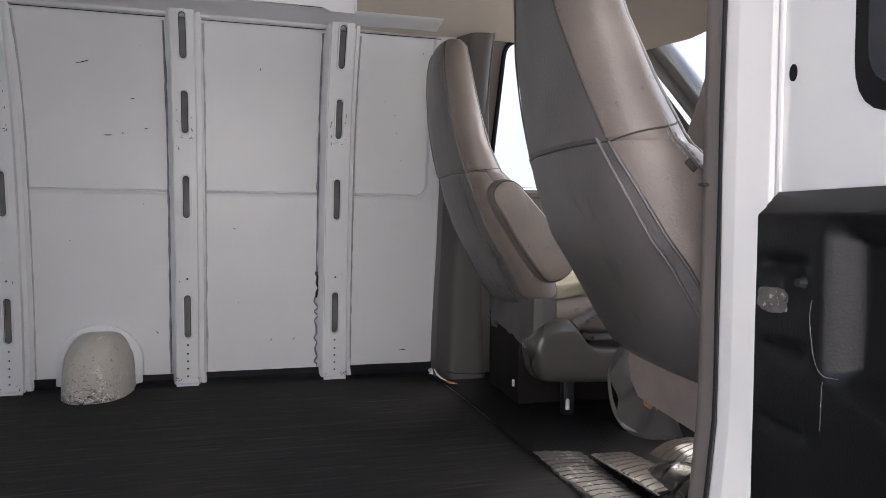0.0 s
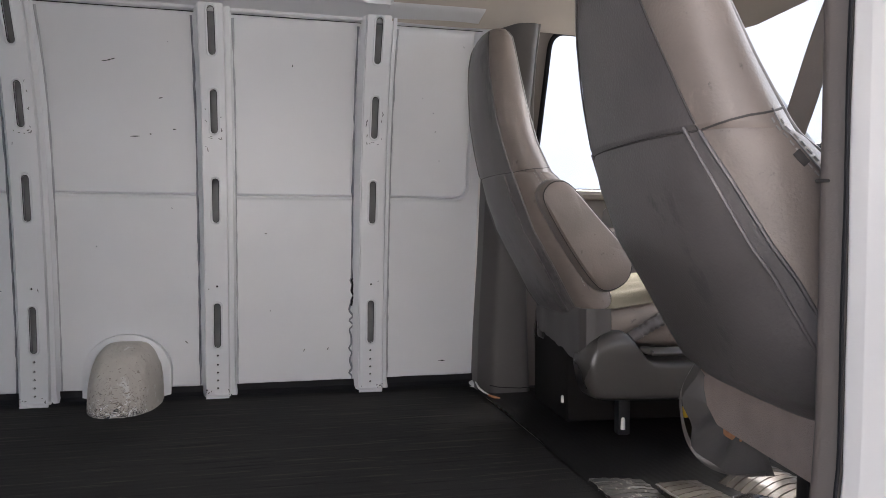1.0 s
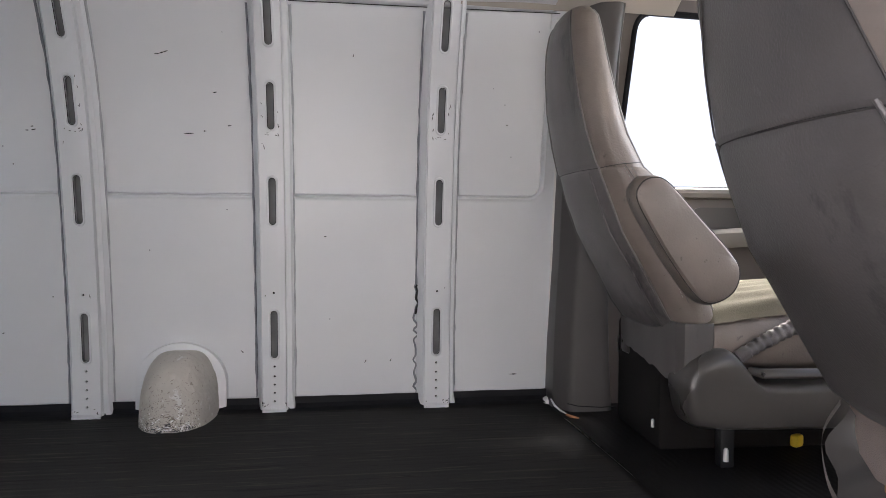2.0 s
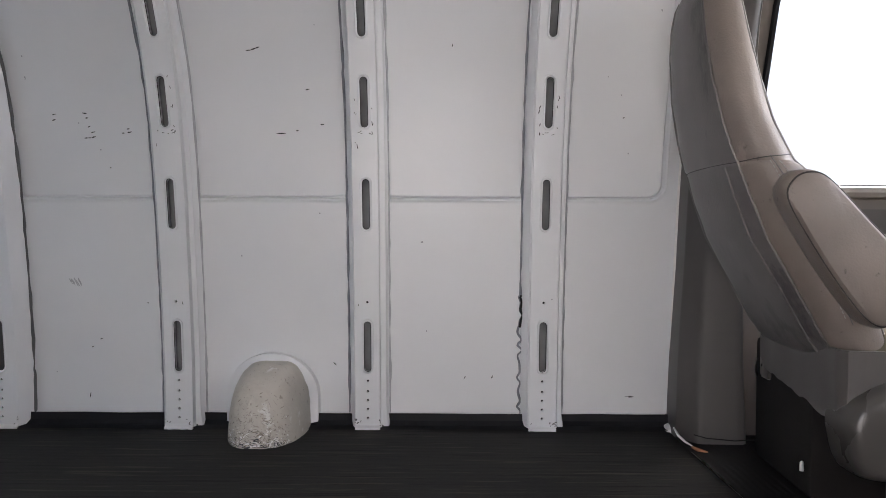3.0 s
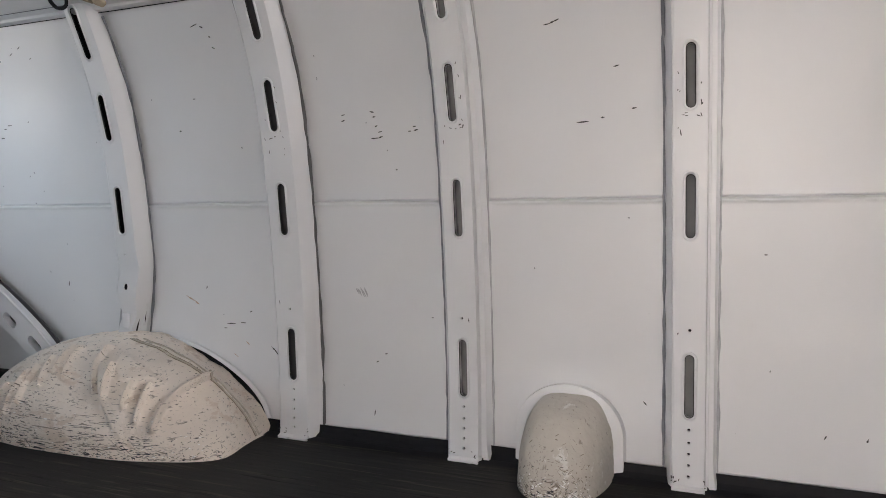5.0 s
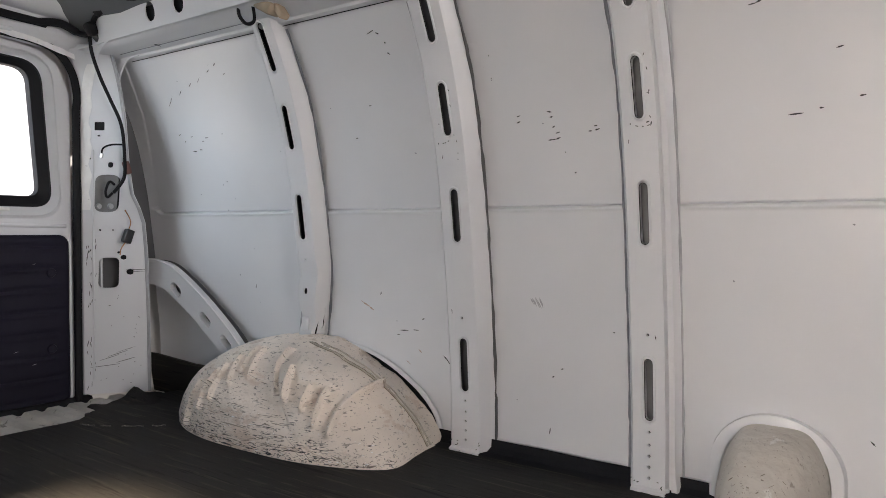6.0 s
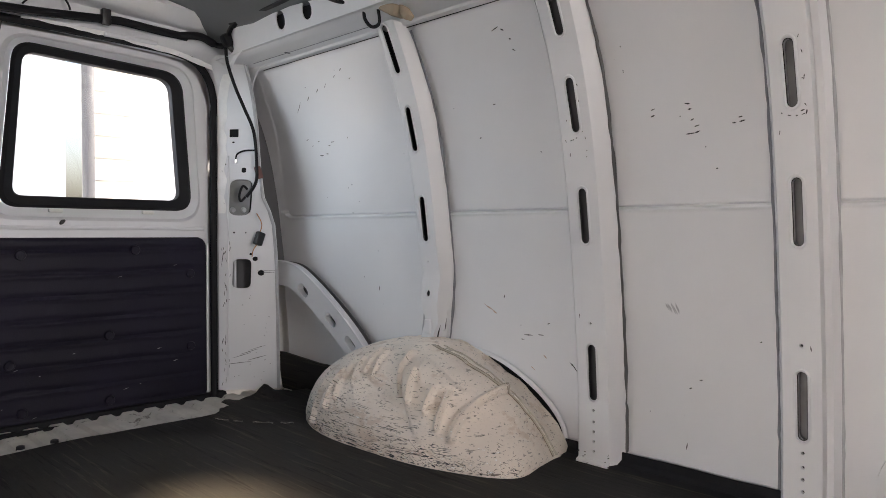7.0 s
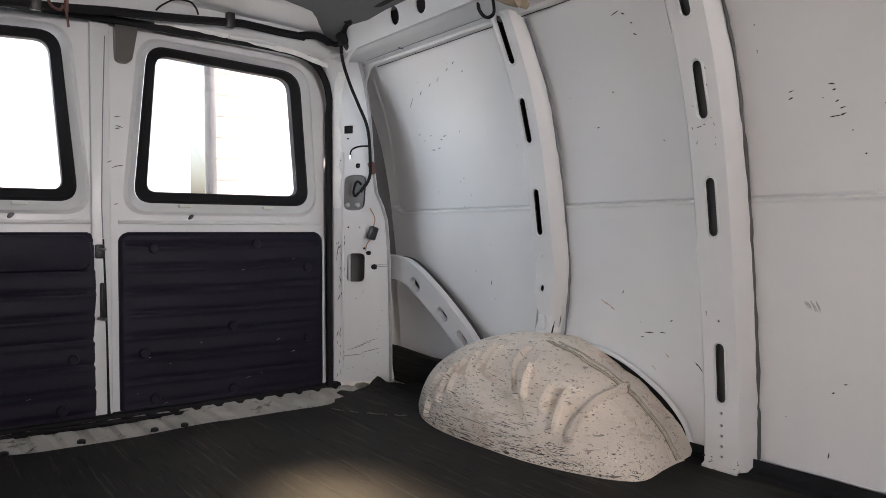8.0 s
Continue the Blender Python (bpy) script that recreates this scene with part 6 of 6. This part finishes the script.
# black moulded trim with a recessed pull


def door_trim(u, v):
    uu, z = 0.010 + 0.57 * u, -0.24 + 0.776 * v
    e = min(1.0, min(u * 0.57 / 0.008, (1 - v) * 0.776 / 0.020, v * 0.776 / 0.01))
    # recessed pull with sloping sides and round corners
    cu, cz, hu, hz, r = 0.230, 0.450 - 0.10 * (uu - 0.11), 0.136, 0.070, 0.024
    qx, qz = abs(uu - cu) - hu + r, abs(z - cz) - hz + r
    d = -(math.hypot(max(qx, 0), max(qz, 0)) + min(max(qx, qz), 0) - r)
    t = min(1.0, max(0.0, d / 0.028))
    rec = t * t * (3 - 2 * t)
    # rounded pads beside it
    pad = 0.0
    if 0.022 < uu < 0.088:
        side_ = min(1.0, (0.088 - uu) / 0.015, (uu - 0.022) / 0.012)
        pad = -0.006 * side_ * sum(math.exp(-((z - zc) / 0.007) ** 2) for zc in (0.476, 0.407, 0.345, 0.10))
        pad += 0.004 * math.exp(-(((uu - 0.062) / 0.010) ** 2 + ((z - 0.462) / 0.010) ** 2))
    off = 0.004 + 0.026 * max(0, e) - 0.022 * rec + pad + 0.0006 * wob((uu, z, 0), 9)
    return leaf(uu, z, off)


tp = part("trim_panel", grid(sorted([0, 0.004, 0.008, 0.014, 0.02] + list(np.linspace(0.03, 0.6, 90)) + [0.8, 1.0]), sorted(list(np.linspace(0, 0.7, 60)) + list(np.linspace(0.705, 1, 120)) + [0.997]), door_trim), BLACK_GRAIN, side_door, "black grained plastic door trim")


def trim_at(uu, z, lift=0.0006):
    return door_trim((uu - 0.010) / 0.57, (z + 0.24) / 0.776) + Vector((-lift, 0, 0))


# pale patch paints the sparkle of light on the grained plastic
bm = bmesh.new()
for cu, cz, ru, rz in ((0.041, 0.4465, 0.0200, 0.0105), (0.050, 0.4500, 0.0120, 0.0070)):
    rim = []
    for k in range(40):
        a = math.tau * k / 40
        q = 1 + 0.16 * wob((math.cos(a) * 2, math.sin(a) * 2, cu * 90), 1.6) + 0.05 * wob((k, 0, 0), 1.9)
        rim.append((max(0.021, cu + ru * q * spow(math.cos(a), 0.75)), cz + rz * q * spow(math.sin(a), 0.8)))
    loops = [[bm.verts.new(trim_at(cu + (u - cu) * f, cz + (z - cz) * f, 0.0005 + 0.0006 * (1 - f))) for u, z in rim] for f in (1.0, 0.75, 0.5, 0.25)]
    for la, lb in zip(loops, loops[1:]):
        for k in range(40):
            bm.faces.new((la[k], la[(k + 1) % 40], lb[(k + 1) % 40], lb[k]))
    bm.faces.new(loops[-1])
part("grain_glint", bm, SPECK, tp, "pale patch painted for the glint on the grain")
part("nub", tube([trim_at(0.0775, 0.4635, -0.001), trim_at(0.0775, 0.4635, 0.006)], [0.005, 0.003], 10), BLACK, tp, "small black peg")
part("latch_pull", tube([trim_at(p.x, p.y, 0.003) for p in rounded([(0.160, 0.428), (0.24, 0.424), (0.24, 0.452), (0.160, 0.456)], 0.008, 4)], 0.0022, 6, closed=True), BLACK, tp)
for line in ([(0.088, 0.451), (0.086, 0.437), (0.091, 0.410), (0.099, 0.397), (0.109, 0.395)], [(0.101, 0.392), (0.1005, 0.372), (0.100, 0.355)]):
    pts = [trim_at(p.x + 0.0006 * wob((k, 0, 0), 0.8), p.y, 0.0005) for k, p in enumerate(spline([(u, z, 0) for u, z in line], 7))]
    part("scratch", tube(pts, [0.0004 + 0.0003 * wob((k, 0, 0), 1.3) for k in range(len(pts))], 5), SPECK, tp, "pale scratch")


# ---- wiring, fittings, wear ----
RUST_DARK = material("dull_red_plastic", (0.13, 0.06, 0.05), 0.5, vary=0.15, bump=0)
wl = thing("wiring_harness", (REAR + 0.10, MID, 1.19), label="black taped wiring harness along the rear header", category="wiring")


def beam_at(y, s, out=0.0):
    return Vector((REAR + s + out, y, float(np.interp(y, [0.5, 1.0, 1.24, 1.61, 1.8, 1.95], [1.09, 1.112, 1.132, 1.163, 1.158, 1.144]))))


part("main_run", tube([beam_at(y, 0.085, 0.004 * wob((y, 0, 0), 5)) + Vector((0, 0, 0.004 * wob((y, 4, 0), 6))) for y in np.linspace(0.55, 1.82, 50)], 0.0125, 8), RUBBER, wl)
for y in (1.57, 1.05, 0.80):
    part("harness_clip", box((0.02, 0.026, 0.046), beam_at(y, 0.092) + Vector((0, 0, 0.006)), 0.004), BLACK, wl)
knot = Vector((-2.862, 1.900, 1.142))
part("drop_lead", tube(spline([(-2.89, 1.908, 1.135), (-2.90, 1.920, 1.079), (-2.905, 1.950, 1.007), (-2.90, 1.978, 0.944), (-2.89, 2.008, 0.865), (-2.89, 2.018, 0.76), (-2.90, 2.02, 0.70), (-2.93, 2.003, 0.655)], 6), 0.0055, 8), RUBBER, wl)
part("knot", box((0.036, 0.034, 0.042), knot, 0.010, turn=Matrix.Rotation(0.5, 4, "X")), RUBBER, wl)
part("joining_run", tube(spline([beam_at(1.80, 0.085), (-2.95, 1.852, 1.160), (-2.93, 1.895, 1.138), (-2.90, 1.905, 1.132), knot], 6), [0.0125] * 12 + [0.009] * 13, 8), RUBBER, wl)
part("clip_ear", box((0.03, 0.012, 0.05), knot + Vector((-0.006, 0.01, -0.012)), 0.003, turn=Matrix.Rotation(0.8, 4, "X")), BLACK, wl)
part("rail_run", tube(spline([knot, (-2.835, 1.893, 1.165), (-2.785, 1.885, 1.183), (-2.70, 1.878, 1.188), (-2.56, 1.876, 1.186), (-2.42, 1.872, 1.188)], 6), [0.008] * 10 + [0.015] * 21, 8), RUBBER, wl)
part("side_lead", tube(spline([(-2.90, 2.018, 0.808), (-2.92, 1.99, 0.806), (-2.94, 1.975, 0.795), (-2.945, 1.972, 0.775)], 5), 0.003, 6), RUBBER, wl)
part("ring_terminal", tube([(-2.943, 1.972, 0.778), (-2.943, 1.971, 0.765)], [0.006, 0.005], 8), STEEL, wl)
part("coil", tube(spline([(-2.94, 2.005, 0.655), (-2.945, 1.990, 0.640), (-2.945, 1.985, 0.660), (-2.94, 1.995, 0.690), (-2.935, 2.010, 0.680)], 6), 0.004, 6), RUBBER, wl)
part("connector", box((0.016, 0.020, 0.042), (-2.898, 2.030, 0.735), 0.004, turn=Matrix.Rotation(0.3, 4, "X")), RUST_DARK, wl, "reddish brown connector")
plug = thing("hanging_connector", (-2.90, 2.06, 0.54), label="black electrical plug hanging from thin wires", category="connector")
part("plug_body", box((0.022, 0.028, 0.045), (-2.905, 2.035, 0.515), 0.004, turn=Matrix.Rotation(-0.35, 4, "X")), BLACK, plug)
part("thin_wire", tube(spline([(-2.92, 2.035, 0.60), (-2.905, 2.045, 0.565), (-2.905, 2.038, 0.535)], 5), 0.0018, 5), RUST, plug)
part("thin_wire", tube(spline([(-2.906, 2.027, 0.495), (-2.91, 2.015, 0.475), (-2.915, 2.014, 0.455)], 5), 0.0018, 5), RUST, plug)

part("hanging_lead", tube(spline([(-2.955, 1.075, 1.135), (-2.955, 1.085, 1.115), (-2.957, 1.104, 1.109), (-2.957, 1.112, 1.122)], 5), 0.0045, 6), RUST_DARK, wl, "reddish brown wire end")
part("hanging_lead", tube(spline([(-2.955, 1.120, 1.140), (-2.952, 1.119, 1.110), (-2.955, 1.124, 1.066)], 5), [0.006] * 6 + [0.0035] * 5, 6), RUST_DARK, wl, "reddish brown wire end")
part("loose_wire", tube(spline([(-2.95, 1.347, 1.150), (-2.945, 1.362, 1.166), (-2.945, 1.40, 1.190), (-2.948, 1.442, 1.192), (-2.95, 1.460, 1.178), (-2.952, 1.468, 1.160)], 5), 0.0028, 6), RUBBER, wl)
# torn white tape over the header edge
bm = bmesh.new()
rows = []
for k, y in enumerate(np.linspace(1.36, 1.93, 40)):
    zc = float(np.interp(y, [1.36, 1.60, 1.795, 1.93], [1.137, 1.128, 1.110, 1.080]))
    xc = REAR + 0.046 + 0.006 * wob((y, 0, 0), 9)
    rows.append([bm.verts.new((xc + 0.003, y, zc + 0.010 + 0.004 * wob((y, 1, 0), 30))), bm.verts.new((xc, y, zc - 0.006 + 0.005 * wob((y, 3, 0), 26)))])
for r0, r1 in zip(rows, rows[1:]):
    bm.faces.new((r0[0], r0[1], r1[1], r1[0]))
part("torn_tape", bm, TAPE_WHITE, hb, "torn white tape over the door header")
for y, z, ln, a in ((1.262, 0.853, 0.020, 0.2), (1.267, 0.825, 0.022, -0.3), (1.262, 0.818, 0.014, 0.0), (1.240, 0.722, 0.014, 0.5), (1.258, 0.709, 0.026, 0.35), (1.27, 0.712, 0.014, 0.2), (1.256, 0.60, 0.012, 0.4)):
    part("scuff", tube([(REAR + 0.0150, y - 0.5 * ln * math.cos(a), z - 0.5 * ln * math.sin(a)), (REAR + 0.0152, y, z + 0.001), (REAR + 0.0150, y + 0.5 * ln * math.cos(a), z + 0.5 * ln * math.sin(a))], [0.0004, 0.0014, 0.0004], 5), SCUFF, post)

# taped bundle where the last rib meets the roof rail
bun = thing("taped_bundle", (-2.20, 1.97, 1.10), label="tan taped wire bundle hanging at the roof rail", category="wiring")
part("tape_wrap", box((0.070, 0.05, 0.032), (-2.135, 1.955, 1.094), 0.010, turn=Matrix.Rotation(0.5, 4, "Y")), TAPE, bun)
part("tape_tail", box((0.05, 0.03, 0.018), (-2.095, 1.96, 1.078), 0.006, turn=Matrix.Rotation(0.9, 4, "Y")), TAPE, bun)
part("loop", tube(spline([(-2.215, 1.93, 1.12), (-2.222, 1.935, 1.085), (-2.205, 1.945, 1.060), (-2.175, 1.945, 1.065), (-2.172, 1.935, 1.11)], 6), 0.0045, 6), RUBBER, bun)
part("strap", tube(spline([(-2.33, 1.90, 1.15), (-2.28, 1.90, 1.13), (-2.24, 1.93, 1.125), (-2.20, 1.95, 1.12)], 6), 0.005, 6), RUBBER, bun)
part("white_tie", tube(spline([(-2.24, 1.925, 1.14), (-2.21, 1.93, 1.128), (-2.17, 1.94, 1.13), (-2.15, 1.945, 1.145)], 5), 0.007, 6), WHITE_PLASTIC, bun)

# bolts along the sill and mat scraps
for y in (0.75, 0.95, 1.12, 1.30, 1.38, 1.86):
    bt = thing("sill_bolt", (-2.83, y, -0.02), label="dark bolt head on the rear sill", category="bolt", group="sill bolts")
    part("head", tube([(-2.83, y, -0.022), (-2.83, y, -0.013), (-2.83, y, -0.011)], [0.011, 0.010, 0.006], 8), BLACK, bt)


def chips(spots, mat, name):
    """Small worn marks on the wall: each is (x, z, length, angle)."""
    bm = bmesh.new()
    for x, z, ln, ang in spots:
        n = 6
        top, bot = [], []
        for k in range(n + 1):
            t = k / n - 0.5
            cx, cz = x + ln * t * math.cos(ang), z + ln * t * math.sin(ang)
            w = (0.0006 + 0.0016 * (0.5 + wob((x * 50 + k, z * 40, 0), 1.7))) * (1 - 3.2 * t * t)
            y = skin(cx, cz).y - 0.0009
            for lst, s in ((top, 1), (bot, -1)):
                px, pz = cx - s * w * math.sin(ang), cz + s * w * math.cos(ang)
                lst.append(bm.verts.new((px, y, pz)))
        for k in range(n):
            bm.faces.new((top[k], top[k + 1], bot[k + 1], bot[k]))
    return part(name, bm, mat, wall)


R = random.Random(11)
marks = [(-1.019, 0.945, 0.024, 0.3), (-1.035, 0.941, 0.014, 0.1), (-0.971, 0.750, 0.026, 0.05), (-0.93, 0.757, 0.008, 0), (-0.867, 0.772, 0.010, 0.1), (-0.900, 0.854, 0.012, 0.2), (-0.545, 0.953, 0.006, 1.4), (-0.12, 0.790, 0.005, 0.3),
         (-1.532, 0.794, 0.010, 0.2), (-1.534, 0.781, 0.010, 0.3), (-1.456, 0.797, 0.012, -0.2), (-1.452, 0.786, 0.009, 0.1), (-1.449, 0.765, 0.008, 0.4), (-1.440, 0.752, 0.011, 0.2), (-1.455, 0.738, 0.020, 0.05), (-1.440, 0.740, 0.012, 0.3),
         (-1.349, 0.752, 0.012, 0.2), (-1.352, 0.760, 0.008, 0.1), (-1.365, 0.750, 0.008, 0), (-1.405, 0.665, 0.004, 0), (-1.895, 1.017, 0.024, 0.25), (-1.875, 1.012, 0.010, -0.5), (-1.858, 0.966, 0.009, -0.6), (-1.955, 0.856, 0.008, 0), (-2.018, 0.780, 0.008, 0), (-1.86, 0.99, 0.006, -0.6),
         (-1.329, 0.320, 0.005, 0), (-1.478, 0.204, 0.007, 0.4), (-1.454, 0.225, 0.008, 0.2), (-1.488, 0.076, 0.016, 1.4), (-0.509, 0.125, 0.010, 1.1), (-0.437, 0.128, 0.009, 1.2), (-0.079, 0.077, 0.024, 0), (-0.847, 0.161, 0.012, -0.8), (-0.62, 0.48, 0.008, 0), (-0.52, 0.02, 0.02, 0.2),
         (-2.771, 0.937, 0.030, 0.6), (-2.755, 0.950, 0.026, 0.7), (-2.700, 0.962, 0.022, 0.6), (-2.640, 0.978, 0.020, 0.5), (-2.592, 0.987, 0.020, 0.6), (-2.535, 1.005, 0.016, 0.4), (-2.497, 1.018, 0.014, 0.4), (-2.47, 0.99, 0.010, 0.3),
         (-2.772, 0.842, 0.014, 0.3), (-2.712, 0.832, 0.012, 0.1), (-2.639, 0.824, 0.018, 0.0), (-2.66, 0.815, 0.012, 0.0), (-2.713, 0.787, 0.022, -0.1), (-2.68, 0.79, 0.014, -0.1), (-2.75, 0.82, 0.008, 0.6), (-2.56, 0.83, 0.006, 0.6),
         (-1.780, 0.215, 0.022, -0.7), (-1.772, 0.207, 0.020, -0.9), (-1.910, 0.275, 0.030, 0.05), (-1.870, 0.279, 0.018, 0.0), (-1.844, 0.310, 0.008, 0.4), (-1.93, 0.262, 0.012, 0), (-2.491, 0.363, 0.016, 1.3), (-1.985, 0.369, 0.010, 1.2)]
chips(marks, SCUFF, "scuff_marks")
smear = [(-1.525 + 0.0035 * k, 0.376 + 0.006 * R.uniform(-1, 1), R.uniform(0.012, 0.022), 1.9 + R.uniform(-0.15, 0.15)) for k in range(8)]
chips(smear, SEALER_LIGHT, "grey_smear")
chips([(-2.045, 0.338, 0.03, -0.5), (-2.030, 0.332, 0.03, -0.5), (-2.02, 0.325, 0.016, -0.4), (-1.90, 0.19, 0.016, -0.6), (-1.86, 0.225, 0.014, -0.7)], PINK, "faded_scratches")
fine_dots = [(R.uniform(-2.8, -0.05), R.uniform(0.08, 1.03), R.uniform(0.002, 0.006), R.uniform(0, 3)) for _ in range(48)]
fine_dots = [m for m in fine_dots if all(abs(m[0] - c) > 0.085 for c, _ in RIBS)]
chips(fine_dots, PRIMER, "paint_specks")


def rib_chips():
    """Chipped paint on the rib faces, round slots and feet."""
    bm = bmesh.new()
    for c, half in RIBS[:4]:
        spots = [(c + R.choice((-1, 1)) * R.uniform(0.016, half - 0.004), z + R.uniform(-0.06, 0.06), R.uniform(0.003, 0.014), R.uniform(1.2, 1.9)) for z in (0.76, 0.755, 0.29)]
        spots += [(c + R.choice((-1, 1)) * R.uniform(0.0165, 0.024), 0.79 + R.gauss(0, 0.045), R.uniform(0.002, 0.010), R.uniform(1.0, 2.1)) for _ in range(7)]
        spots += [(c + R.uniform(-0.022, 0.022), 0.745 + R.uniform(-0.008, 0.006), R.uniform(0.003, 0.009), R.uniform(-0.4, 0.4)) for _ in range(4)]
        spots += [(c + R.uniform(-half, half), R.uniform(-0.012, 0.006), R.uniform(0.004, 0.012), R.uniform(-0.5, 0.5)) for _ in range(12)]
        spots += [(c + R.choice((-1, 1)) * R.uniform(half * 0.55, half + 0.004), R.uniform(-0.012, 0.028), R.uniform(0.004, 0.010), R.uniform(-0.3, 1.9)) for _ in range(14)]
        for x, z, ln, ang in spots:
            top, bot = [], []
            for k in range(5):
                t = k / 4 - 0.5
                cx, cz = x + ln * t * math.cos(ang), z + ln * t * math.sin(ang)
                w = (0.0005 + 0.0010 * R.random()) * (1 - 3 * t * t)
                y = rib_y(cz) - 0.0014
                top.append(bm.verts.new((cx - w * math.sin(ang), y, cz + w * math.cos(ang))))
                bot.append(bm.verts.new((cx + w * math.sin(ang), y, cz - w * math.cos(ang))))
            for k in range(4):
                bm.faces.new((top[k], top[k + 1], bot[k + 1], bot[k]))
    return part("rib_scuffs", bm, SCUFF, wall)


rib_chips()

# mat scraps at the rear
sc = thing("mat_scrap", (-2.70, 1.75, 0.004), label="frayed pale scrap of mat edge", category="scrap")
for a, b in ((0.0, 0.22), (0.30, 0.42), (0.55, 0.78), (0.86, 1.0)):
    part("frayed_edge", tube([(-2.67 + 0.20 * t, 1.752 + 0.13 * t ** 1.4 + 0.006 * wob((t, 0, 0), 17), 0.006 + 0.003 * wob((t, 2, 0), 20)) for t in np.linspace(a, b, 9)], [0.0012 + 0.0022 * max(0, wob((k, 1, a), 1.1)) for k in range(9)], 5), SPECK, sc)

fold = part("raised_mat_corner", grid(np.linspace(0, 1, 16), np.linspace(0, 1, 8), lambda u, v: Vector((-2.86 + 0.14 * v - 0.01 * math.sin(u * 9), 1.87 + 0.25 * u, -0.004 + (1 - v) ** 1.3 * (0.004 + 0.034 * math.exp(-((u - 0.62) / 0.16) ** 2) + 0.010 * wob((u * 3, 0, 0), 2.0))))), MAT, floor)
rsl = random.Random(77)
bm = bmesh.new()
for _ in range(16):
    # worn pale flecks on the door trims
    sd = rsl.choice((1, 1, -1))
    y, z, ln = rsl.uniform(1.30, 1.90), rsl.choice((0.02, 0.16, 0.40, 0.22)) + rsl.gauss(0, 0.02), rsl.uniform(0.004, 0.02)
    y = y if sd > 0 else 2 * MID - y
    xx, w = REAR + 0.0235, rsl.uniform(0.0004, 0.0010)
    bm.faces.new([bm.verts.new((xx, y + ln * a, z + w * b + 0.2 * ln * a)) for a, b in ((-0.5, 0), (0, -1), (0.5, 0), (0, 1))])
tagged(part("scuff", bm, ALU, d1, "pale scuffs on the trim"), kind="stuff")

# ---- outside ----
gr = part("ground", grid(np.linspace(-300, 300, 13), np.linspace(-300, 300, 13), lambda x, y: Vector((x, y, GROUND))), ASPHALT)
tagged(gr, "pale concrete yard reaching the horizon", "ground", kind="structure")
bld = thing("garage_building", (-9.0, 3.0, GROUND), label="cream block garage with a wide grey framed doorway", category="building")
part("door_frame", box((0.16, 0.075, 3.3), (-8.0, 3.23, GROUND + 1.65), 0.02), FRAME_AND_SHADE, bld)
part("door_frame", box((0.18, 4.6, 0.30), (-8.0, 0.90, GROUND + 3.35), 0.02), FRAME_AND_SHADE, bld)
part("block_wall", box((0.3, 0.44, 5.0), (-8.15, 3.48, GROUND + 2.5), 0.02), MORTAR, bld)
blk = bmesh.new()
for r in range(22):
    for c in range(1):
        box((0.03, 0.41, 0.211), (-8.010, 3.48 + 0.34 * c + (0.0 if r % 2 else -0.02), GROUND + 0.12 + 0.215 * r), 0.012, bm=blk, seg=1)
part("wall_blocks", blk, BLOCK, bld)
part("cladding", box((0.2, 2.6, 5.2), (-8.4, 5.0, GROUND + 2.6), 0.02), PANEL_WHITE, bld)
part("cladding_joint", box((0.03, 0.03, 5.2), (-8.28, 4.42, GROUND + 2.6), 0.004), FRAME_AND_SHADE, bld)
part("roller_door", box((0.08, 6.2, 4.0), (-8.9, 0.2, GROUND + 2.0), 0.02), PANEL_WHITE, bld)
part("roof_edge", box((0.8, 10.0, 0.3), (-8.4, 2.0, GROUND + 5.2), 0.02), ALU, bld)

# added white backdrop that keeps the view through the driver window bright
nb = thing("window_backdrop", (-0.5, 7.0, GROUND), label="white backdrop added beyond the driver window", category="building")
part("cladding", box((16.0, 0.2, 4.8), (1.5, 7.0, GROUND + 2.4), 0.02), PANEL_WHITE, nb)

# plain unseen wall added behind the walk to bounce sunlight into the van
yw = part("bounce_wall", box((19.0, 0.25, 5.0), (0.8, -6.0, GROUND + 2.5), 0.02), BOUNCE_WALL)
tagged(yw, "unseen plain white wall added to bounce light", "wall", kind="structure")
